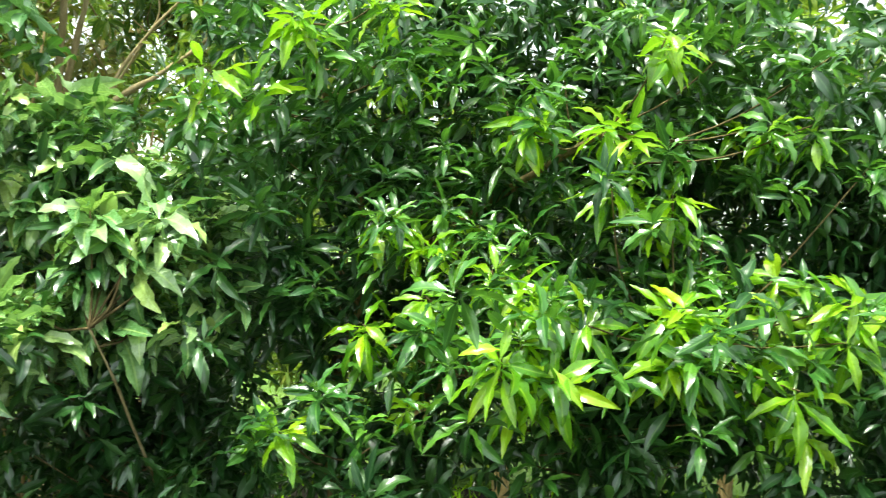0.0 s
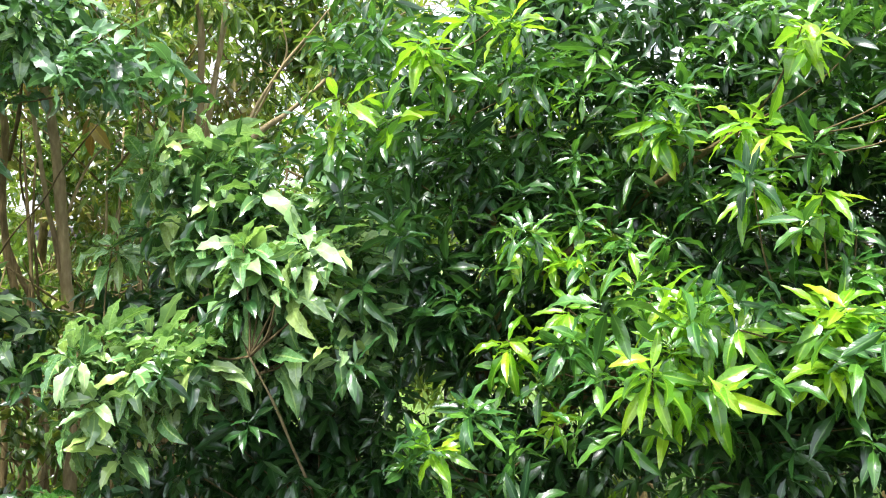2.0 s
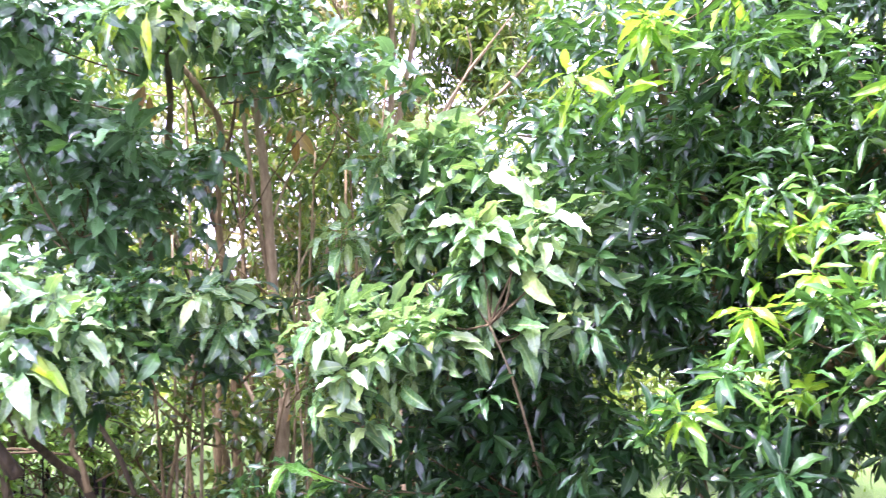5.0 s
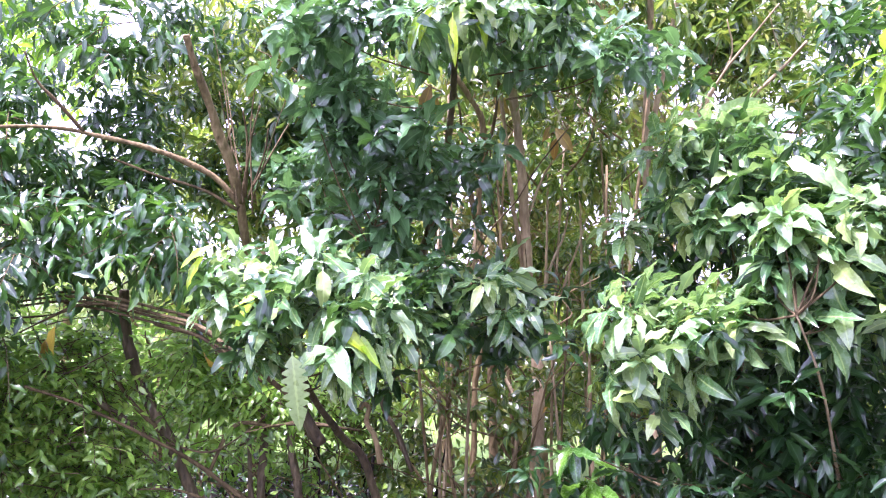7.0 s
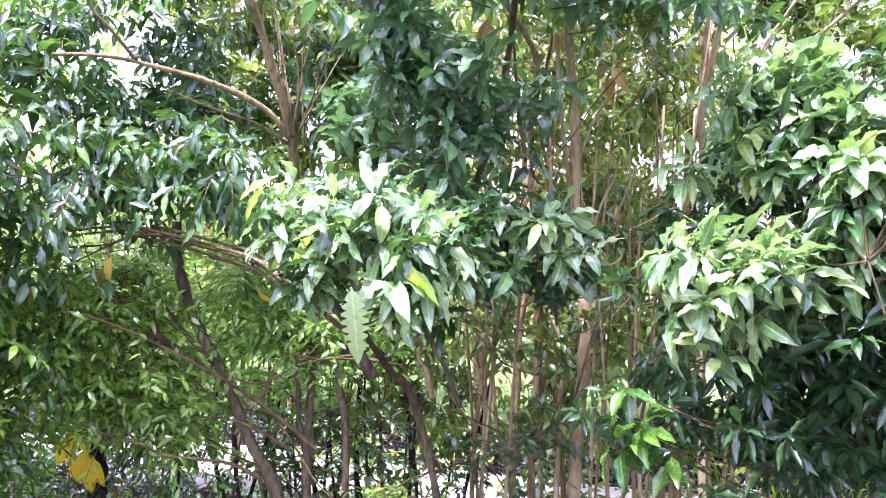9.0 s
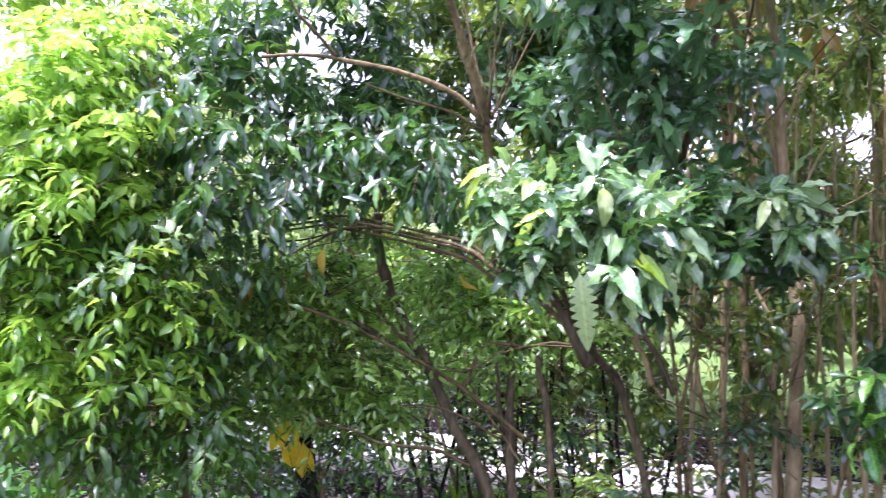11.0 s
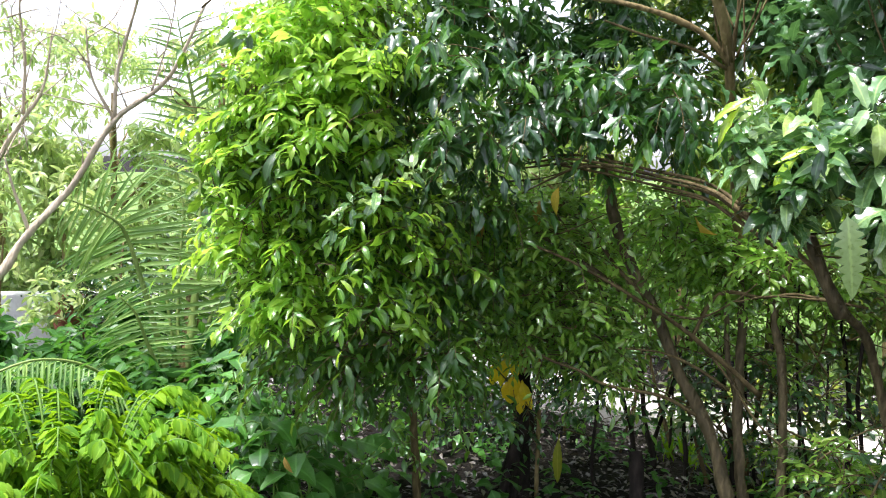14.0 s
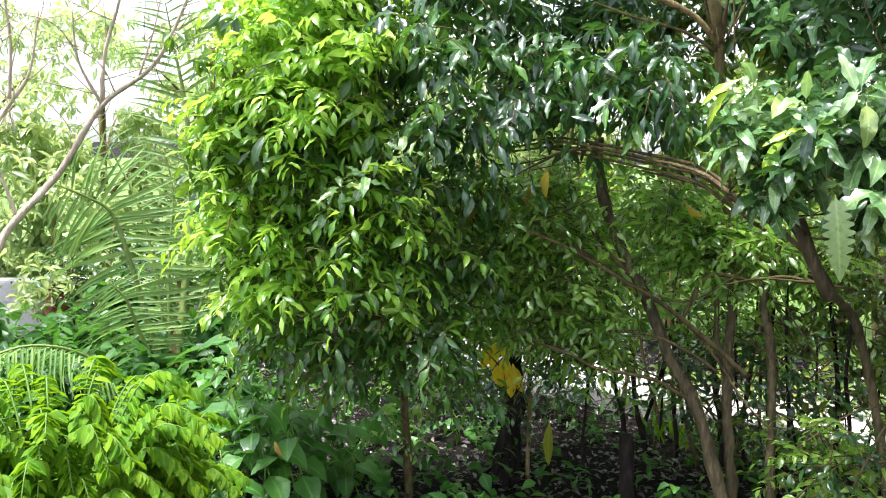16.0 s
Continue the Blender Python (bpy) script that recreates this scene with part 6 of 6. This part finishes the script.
# thin saplings, stump and the dark trunk with yellow leaves
post = thing("sapling", (-4.62, 3.07, 0), "thin dark bare sapling stem", "sapling", "thin stems")
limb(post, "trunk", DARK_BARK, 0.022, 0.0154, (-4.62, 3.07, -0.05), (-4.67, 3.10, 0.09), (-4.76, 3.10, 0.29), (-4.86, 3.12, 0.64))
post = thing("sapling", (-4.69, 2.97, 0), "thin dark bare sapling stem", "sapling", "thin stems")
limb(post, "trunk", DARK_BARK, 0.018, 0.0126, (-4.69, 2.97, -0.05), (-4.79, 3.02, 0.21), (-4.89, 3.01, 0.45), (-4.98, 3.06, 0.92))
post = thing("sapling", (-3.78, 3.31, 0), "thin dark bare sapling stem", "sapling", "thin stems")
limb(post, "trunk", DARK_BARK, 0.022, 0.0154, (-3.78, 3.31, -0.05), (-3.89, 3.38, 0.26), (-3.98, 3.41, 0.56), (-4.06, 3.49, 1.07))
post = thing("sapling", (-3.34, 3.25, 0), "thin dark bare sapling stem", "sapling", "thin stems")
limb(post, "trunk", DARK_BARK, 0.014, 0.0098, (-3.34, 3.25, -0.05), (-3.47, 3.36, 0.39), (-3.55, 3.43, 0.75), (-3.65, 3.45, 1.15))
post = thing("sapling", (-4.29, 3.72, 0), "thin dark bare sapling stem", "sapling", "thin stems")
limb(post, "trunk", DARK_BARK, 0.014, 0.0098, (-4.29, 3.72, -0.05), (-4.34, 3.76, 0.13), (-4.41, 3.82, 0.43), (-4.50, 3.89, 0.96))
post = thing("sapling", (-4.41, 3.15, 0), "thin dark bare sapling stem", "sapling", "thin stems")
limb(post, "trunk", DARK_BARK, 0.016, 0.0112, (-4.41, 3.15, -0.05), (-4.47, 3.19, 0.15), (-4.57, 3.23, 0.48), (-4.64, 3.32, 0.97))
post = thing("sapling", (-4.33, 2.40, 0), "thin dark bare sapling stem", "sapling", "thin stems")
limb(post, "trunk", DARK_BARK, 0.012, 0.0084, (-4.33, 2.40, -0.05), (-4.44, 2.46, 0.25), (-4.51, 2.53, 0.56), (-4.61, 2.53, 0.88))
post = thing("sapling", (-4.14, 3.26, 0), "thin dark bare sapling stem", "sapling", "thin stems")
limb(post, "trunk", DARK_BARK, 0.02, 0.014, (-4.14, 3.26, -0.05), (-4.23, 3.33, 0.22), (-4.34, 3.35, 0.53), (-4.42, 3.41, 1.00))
post = thing("sapling", (-3.18, 3.15, 0), "thin dark bare sapling stem", "sapling", "thin stems")
limb(post, "trunk", DARK_BARK, 0.012, 0.0084, (-3.18, 3.15, 0.05), (-3.33, 3.27, 0.54), (-3.40, 3.30, 0.80), (-3.43, 3.35, 1.08))
post = thing("stump", (-3.79, 2.27, 0), "weathered dark tree stump", "stump")
limb(post, "trunk", DARK_BARK, 0.045, 0.04, (-3.79, 2.27, 0.03), (-3.88, 2.33, 0.28), (-3.94, 2.36, 0.45))
post = thing("post", (-4.51, 2.14, 0), "thin grey upright stake", "stake")
limb(post, "trunk", BARK, 0.014, 0.012, (-4.51, 2.14, -0.05), (-4.55, 2.16, 0.05), (-4.68, 2.24, 0.47))
post = thing("dead_trunk", (-4.58, 2.04, 0), "dark dead trunk with yellow hanging leaves", "tree")
limb(post, "trunk", DARK_BARK, 0.085, 0.05, (-4.58, 2.04, -0.05), (-4.62, 2.07, 0.07), (-4.71, 2.15, 0.40), (-4.83, 2.18, 0.85))
limb(post, "root", DARK_BARK, 0.012, 0.03, (-4.83, 1.94, -0.03), (-4.72, 2.01, 0.05), (-4.64, 2.06, 0.3))
limb(post, "root", DARK_BARK, 0.012, 0.03, (-4.43, 1.92, -0.03), (-4.53, 2.00, 0.05), (-4.61, 2.06, 0.3))
limb(post, "root", DARK_BARK, 0.012, 0.03, (-4.56, 1.81, -0.03), (-4.59, 1.95, 0.05), (-4.62, 2.05, 0.3))
limb(post, "root", DARK_BARK, 0.012, 0.03, (-4.69, 2.27, -0.03), (-4.65, 2.16, 0.05), (-4.63, 2.09, 0.3))
one_leaf(post, HERO_YELLOW[0], (-4.67, 2.01, 0.86), (-0.12, -0.2, -1), 0.24, (0.75, -0.5, 0.2), 1.3)
one_leaf(post, HERO_YELLOW[1], (-4.68, 1.97, 0.81), (-0.2, -0.3, -1), 0.2, (0.75, -0.5, 0.2), 1.2)
one_leaf(post, HERO_YELLOW[2], (-4.65, 2.03, 0.82), (0.15, 0.2, -1), 0.15, (0.75, -0.5, 0.2), 1.2)
one_leaf(post, HERO_YELLOW[3], (-4.62, 2.04, 0.73), (-0.1, -0.15, -1), 0.2, (0.75, -0.5, 0.2), 1.3)
one_leaf(post, HERO_YELLOW[4], (-4.63, 2.01, 0.70), (0, -0.1, -1), 0.19, (0.75, -0.5, 0.2), 1.4)
one_leaf(post, HERO_YELLOW[0], (-4.59, 2.06, 0.69), (0.15, 0.25, -1), 0.19, (0.75, -0.5, 0.2), 1.3)
one_leaf(post, HERO_YELLOW[1], (-4.59, 2.04, 0.62), (0.05, 0.05, -1), 0.14, (0.75, -0.5, 0.2), 1.5)
one_leaf(post, WITHERED_LEAVES[0], (-4.61, 2.08, 0.91), (0.02, 0.05, -1), 0.2, (0.75, -0.5, 0.2), 0.9)
one_leaf(post, WITHERED_LEAVES[2], (-4.58, 2.12, 0.88), (0.1, 0.15, -1), 0.17, (0.75, -0.5, 0.2), 0.8)
one_leaf(post, FADED_LEAF, (-4.34, 2.16, 0.44), (-0.02, -0.03, -1), 0.33, (0.75, -0.5, 0.2), 0.7)


# far side: wall, house and trees
shrub = thing("shrub", (-7.47, -0.68, 0), "lush green garden shrub with broad leaves", "shrub", "garden shrubs")
limb(shrub, "trunk", BARK, 0.015, 0.006, (-7.47, -0.68, -0.05), (-7.43, -0.68, 0.19), (-7.47, -0.68, 0.38))
crown(shrub, [(-7.47, -0.68, 0.38, 0.25), (-7.32, -0.78, 0.19, 0.25)], 60, 6, 0.15, OVAL, BROAD_MANY, 400)
shrub = thing("shrub", (-7.77, -0.34, 0), "lush green garden shrub with broad leaves", "shrub", "garden shrubs")
limb(shrub, "trunk", BARK, 0.015, 0.006, (-7.77, -0.34, -0.05), (-7.73, -0.34, 0.15), (-7.77, -0.34, 0.29))
crown(shrub, [(-7.77, -0.34, 0.29, 0.24), (-7.62, -0.44, 0.15, 0.24)], 60, 6, 0.15, OVAL, BROAD_MANY, 401)
shrub = thing("shrub", (-7.44, 0.07, 0), "lush green garden shrub with broad leaves", "shrub", "garden shrubs")
limb(shrub, "trunk", BARK, 0.015, 0.006, (-7.44, 0.07, -0.05), (-7.40, 0.07, 0.12), (-7.44, 0.07, 0.25))
crown(shrub, [(-7.44, 0.07, 0.25, 0.3), (-7.29, -0.03, 0.12, 0.3)], 60, 6, 0.15, OVAL, BROAD_MANY, 402)
shrub = thing("shrub", (-6.63, -0.58, 0), "lush green garden shrub with broad leaves", "shrub", "garden shrubs")
limb(shrub, "trunk", BARK, 0.015, 0.006, (-6.63, -0.58, -0.05), (-6.59, -0.58, 0.15), (-6.63, -0.58, 0.30))
crown(shrub, [(-6.63, -0.58, 0.30, 0.3), (-6.48, -0.68, 0.15, 0.3)], 60, 6, 0.15, OVAL, BROAD_MANY, 403)
shrub = thing("shrub", (-6.61, -0.20, 0), "lush green garden shrub with broad leaves", "shrub", "garden shrubs")
limb(shrub, "trunk", BARK, 0.015, 0.006, (-6.61, -0.20, -0.05), (-6.57, -0.20, 0.12), (-6.61, -0.20, 0.25))
crown(shrub, [(-6.61, -0.20, 0.25, 0.3), (-6.46, -0.30, 0.12, 0.3)], 60, 6, 0.15, OVAL, BROAD_MANY, 404)
shrub = thing("shrub", (-6.79, 0.22, 0), "lush green garden shrub with broad leaves", "shrub", "garden shrubs")
limb(shrub, "trunk", BARK, 0.015, 0.006, (-6.79, 0.22, -0.05), (-6.75, 0.22, 0.12), (-6.79, 0.22, 0.25))
crown(shrub, [(-6.79, 0.22, 0.25, 0.25), (-6.64, 0.12, 0.12, 0.25)], 60, 6, 0.15, OVAL, BROAD_MANY, 405)
shrub = thing("shrub", (-7.04, -1.01, 0), "lush green garden shrub with broad leaves", "shrub", "garden shrubs")
limb(shrub, "trunk", BARK, 0.015, 0.006, (-7.04, -1.01, -0.05), (-7.00, -1.01, 0.21), (-7.04, -1.01, 0.43))
crown(shrub, [(-7.04, -1.01, 0.43, 0.4), (-6.89, -1.11, 0.21, 0.4)], 60, 6, 0.15, OVAL, BROAD_MANY, 406)
shrub = thing("shrub", (-8.66, 0.49, 0), "lush green garden shrub with broad leaves", "shrub", "garden shrubs")
limb(shrub, "trunk", BARK, 0.015, 0.006, (-8.66, 0.49, -0.05), (-8.62, 0.49, 0.18), (-8.66, 0.49, 0.36))
crown(shrub, [(-8.66, 0.49, 0.36, 0.4), (-8.51, 0.39, 0.18, 0.4)], 60, 6, 0.15, OVAL, BROAD_MANY, 407)
shrub = thing("shrub", (-6.77, 0.91, 0), "lush green garden shrub with broad leaves", "shrub", "garden shrubs")
limb(shrub, "trunk", BARK, 0.015, 0.006, (-6.77, 0.91, -0.05), (-6.73, 0.91, 0.26), (-6.77, 0.91, 0.52))
crown(shrub, [(-6.77, 0.91, 0.52, 0.3), (-6.62, 0.81, 0.26, 0.3)], 60, 6, 0.15, OVAL, BROAD_MANY, 408)

shrub = thing("shrub", (-5.71, 2.42, 0), "dark leafy shrub in the shade of the trees", "shrub", "shade shrubs")
limb(shrub, "trunk", BARK, 0.012, 0.005, (-5.71, 2.42, -0.05), (-5.68, 2.42, 0.2), (-5.71, 2.42, 0.55))
shoots(shrub, [(-5.71, 2.42, 0.55, 0.26), (-5.59, 2.52, 0.33, 0.2)], 26, 10, 0.075, OVAL, SHADE, 430, 0.28, 0.2, 0.4, 0.2, TWIG_BARK)
shrub = thing("shrub", (-5.72, 2.80, 0), "dark leafy shrub in the shade of the trees", "shrub", "shade shrubs")
limb(shrub, "trunk", BARK, 0.012, 0.005, (-5.72, 2.80, -0.05), (-5.69, 2.80, 0.2), (-5.72, 2.80, 0.50))
shoots(shrub, [(-5.72, 2.80, 0.50, 0.26), (-5.60, 2.90, 0.30, 0.2)], 26, 10, 0.075, OVAL, SHADE, 431, 0.28, 0.2, 0.4, 0.2, TWIG_BARK)
shrub = thing("shrub", (-5.50, 2.98, 0), "dark leafy shrub in the shade of the trees", "shrub", "shade shrubs")
limb(shrub, "trunk", BARK, 0.012, 0.005, (-5.50, 2.98, -0.05), (-5.47, 2.98, 0.2), (-5.50, 2.98, 0.42))
shoots(shrub, [(-5.50, 2.98, 0.42, 0.26), (-5.38, 3.08, 0.25, 0.2)], 26, 10, 0.075, OVAL, SHADE, 432, 0.28, 0.2, 0.4, 0.2, TWIG_BARK)
shrub = thing("shrub", (-5.77, 2.09, 0), "dark leafy shrub in the shade of the trees", "shrub", "shade shrubs")
limb(shrub, "trunk", BARK, 0.012, 0.005, (-5.77, 2.09, -0.05), (-5.74, 2.09, 0.2), (-5.77, 2.09, 0.60))
shoots(shrub, [(-5.77, 2.09, 0.60, 0.26), (-5.65, 2.19, 0.36, 0.2)], 26, 10, 0.075, OVAL, SHADE, 433, 0.28, 0.2, 0.4, 0.2, TWIG_BARK)
shrub = thing("shrub", (-9.15, -0.05, 0), "dark leafy shrub behind the palm", "shrub", "shade shrubs")
limb(shrub, "trunk", BARK, 0.015, 0.006, (-9.15, -0.05, -0.05), (-9.12, -0.05, 0.31), (-9.15, -0.05, 0.63))
shoots(shrub, [(-9.15, -0.05, 0.63, 0.34), (-9.05, 0.15, 0.34, 0.28)], 30, 10, 0.1, OVAL, SHADE, 440, 0.3, 0.2, 0.4, 0.2, TWIG_BARK)
shrub = thing("shrub", (-8.91, 0.52, 0), "dark leafy shrub behind the palm", "shrub", "shade shrubs")
limb(shrub, "trunk", BARK, 0.015, 0.006, (-8.91, 0.52, -0.05), (-8.88, 0.52, 0.35), (-8.91, 0.52, 0.70))
shoots(shrub, [(-8.91, 0.52, 0.70, 0.34), (-8.81, 0.72, 0.38, 0.28)], 30, 10, 0.1, OVAL, SHADE, 441, 0.3, 0.2, 0.4, 0.2, TWIG_BARK)

bm = bmesh.new()
a, b = Vector((-9.2, 1.6, 0)), Vector((-10.6, -3.5, 0))
side = Vector((-(b - a).y, (b - a).x, 0)).normalized() * 0.12
quads = []
for h in (-0.1, 0.5):
    quads.append([bm.verts.new(p + Vector((0, 0, h))) for p in (a - side, b - side, b + side, a + side)])
for k in range(4):
    bm.faces.new((quads[0][k], quads[0][(k + 1) % 4], quads[1][(k + 1) % 4], quads[1][k]))
bm.faces.new(quads[1])
bmesh.ops.bevel(bm, geom=bm.edges[:], offset=0.012, segments=2, affect="EDGES")
tagged(link_mesh("wall_garden", bm, PLASTER, False), "low weathered pale garden wall", "wall", kind="structure")


def far_tree(x, y, height, spread, n, seed, mat=FAR, leaf=0.13, low=0.15, dense=45):
    tree = thing("tree", (x, y, 0), "slender leafy tree with mixed green leaves beyond the path", "tree", "trees beyond the path")
    rng = np.random.default_rng(seed)
    pts = [(x, y, -0.1), (x + rng.normal(0, 0.1), y, height * 0.35), (x + rng.normal(0, 0.25), y, height * 0.75)]
    limb(tree, "trunk", BARK, 0.07, 0.03, *pts)
    for k in range(5):
        a = rng.uniform(0, 6.28)
        z = height * rng.uniform(0.2, 0.55)
        o = Vector((math.cos(a), math.sin(a), 0.8)) * spread * 0.7
        limb(tree, "branch", BARK, 0.025, 0.008, (x, y, z), Vector((x, y, z)) + o * 0.5 + Vector((0, 0, 0.1)), Vector((x, y, z)) + o)
    balls = [(x + rng.normal(0, spread * 0.5), y + rng.normal(0, spread * 0.5), height * rng.uniform(low, 1), spread * rng.uniform(0.25, 0.5)) for k in range(n)]
    crown(tree, balls, dense, 6, leaf, PLAIN, mat, seed, label="sunlit mixed green leaves", flat=0.8)
    return tree


for k in range(15):
    az = radians(-34 + 6.6 * k)
    dist = 7.4 + 1.6 * ((k * 7) % 5) / 4
    far_tree(-0.3 - math.sin(az) * dist, math.cos(az) * dist, 5.6 - 0.5 * (k % 3), 1.0, 20 if k < 11 else 13, 200 + k)
for k in range(7):
    az = radians(64 + 6 * k)
    dist = 10.5 + 1.8 * (k % 3)
    far_tree(-0.3 - math.sin(az) * dist, math.cos(az) * dist, 3.6 + 0.35 * (k % 2), 1.3, 12, 230 + k, FAR_HAZY, 0.16, 0.3, 18)

for k in range(3):
    az = radians(82 + 6.5 * k)
    dist = 8.2 + 0.5 * (k % 3)
    x, y = -0.3 - math.sin(az) * dist, math.cos(az) * dist
    shrub = thing("shrub", (x, y, 0), "loose leafy garden shrub in front of a pale wall", "shrub", "garden shrubs")
    limb(shrub, "trunk", BARK, 0.02, 0.008, (x, y, -0.05), (x + 0.05, y, 0.5), (x, y + 0.05, 1.1))
    rs = np.random.default_rng(300 + k)
    crown(shrub, [(x + rs.normal(0, 0.3), y + rs.normal(0, 0.3), rs.uniform(0.3, 1.5), rs.uniform(0.2, 0.4)) for j in range(5)], 24, 6, 0.1, OVAL, FAR_HAZY, 300 + k)



for k in range(9):
    az = radians(60 + 5.2 * k)
    dist = 10.5 + 0.9 * (k % 3)
    x, y = -0.3 - math.sin(az) * dist, math.cos(az) * dist
    shrub = thing("shrub", (x, y, 0), "tall green hedge shrub with haze put into its pale colour", "shrub", "hedge shrubs")
    limb(shrub, "trunk", BARK, 0.03, 0.01, (x, y, -0.05), (x + 0.05, y, 0.8), (x, y + 0.05, 1.6))
    rs = np.random.default_rng(330 + k)
    crown(shrub, [(x + rs.normal(0, 0.3), y + rs.normal(0, 0.3), rs.uniform(0.3, 2.2), rs.uniform(0.35, 0.5)) for j in range(9)], 34, 6, 0.15, OVAL, FAR_HAZY, 330 + k)


# tall clay jar by the garden wall
def clay_jar(x, y, profile, label):
    jar = thing("jar", (x, y, 0), label, "jar")
    bm = bmesh.new()
    rings = [[bm.verts.new((x + r * math.cos(k * math.pi / 10), y + r * math.sin(k * math.pi / 10), z)) for k in range(20)] for r, z in profile]
    for a, b in zip(rings, rings[1:]):
        for k in range(20):
            bm.faces.new((a[k], a[(k + 1) % 20], b[(k + 1) % 20], b[k]))
    bm.faces.new(rings[0][::-1])
    bm.faces.new(rings[-1])
    part("body", bm, CLAY, jar)
    return jar


clay_jar(-9.35, -0.2, [(0.1, -0.03), (0.13, 0.1), (0.16, 0.3), (0.14, 0.42), (0.1, 0.48), (0.13, 0.53), (0.11, 0.53), (0.09, 0.46), (0.1, 0.3)], "red-brown clay jar standing before the pale wall")


for k in range(17):
    az = radians(-42 + 6.2 * k)
    dist = 11.5 + 1.2 * (k % 3)
    x, y = -0.3 - math.sin(az) * dist, math.cos(az) * dist
    shrub = thing("shrub", (x, y, 0), "rounded green hedge shrub beyond the lawn", "shrub", "hedge shrubs")
    limb(shrub, "trunk", BARK, 0.03, 0.01, (x, y, -0.05), (x + 0.05, y, 0.8), (x, y + 0.05, 1.6))
    rs = np.random.default_rng(360 + k)
    crown(shrub, [(x + rs.normal(0, 0.5), y + rs.normal(0, 0.3), rs.uniform(0.3, 2.1), rs.uniform(0.4, 0.6)) for j in range(7)], 26, 6, 0.17, OVAL, FAR, 360 + k)
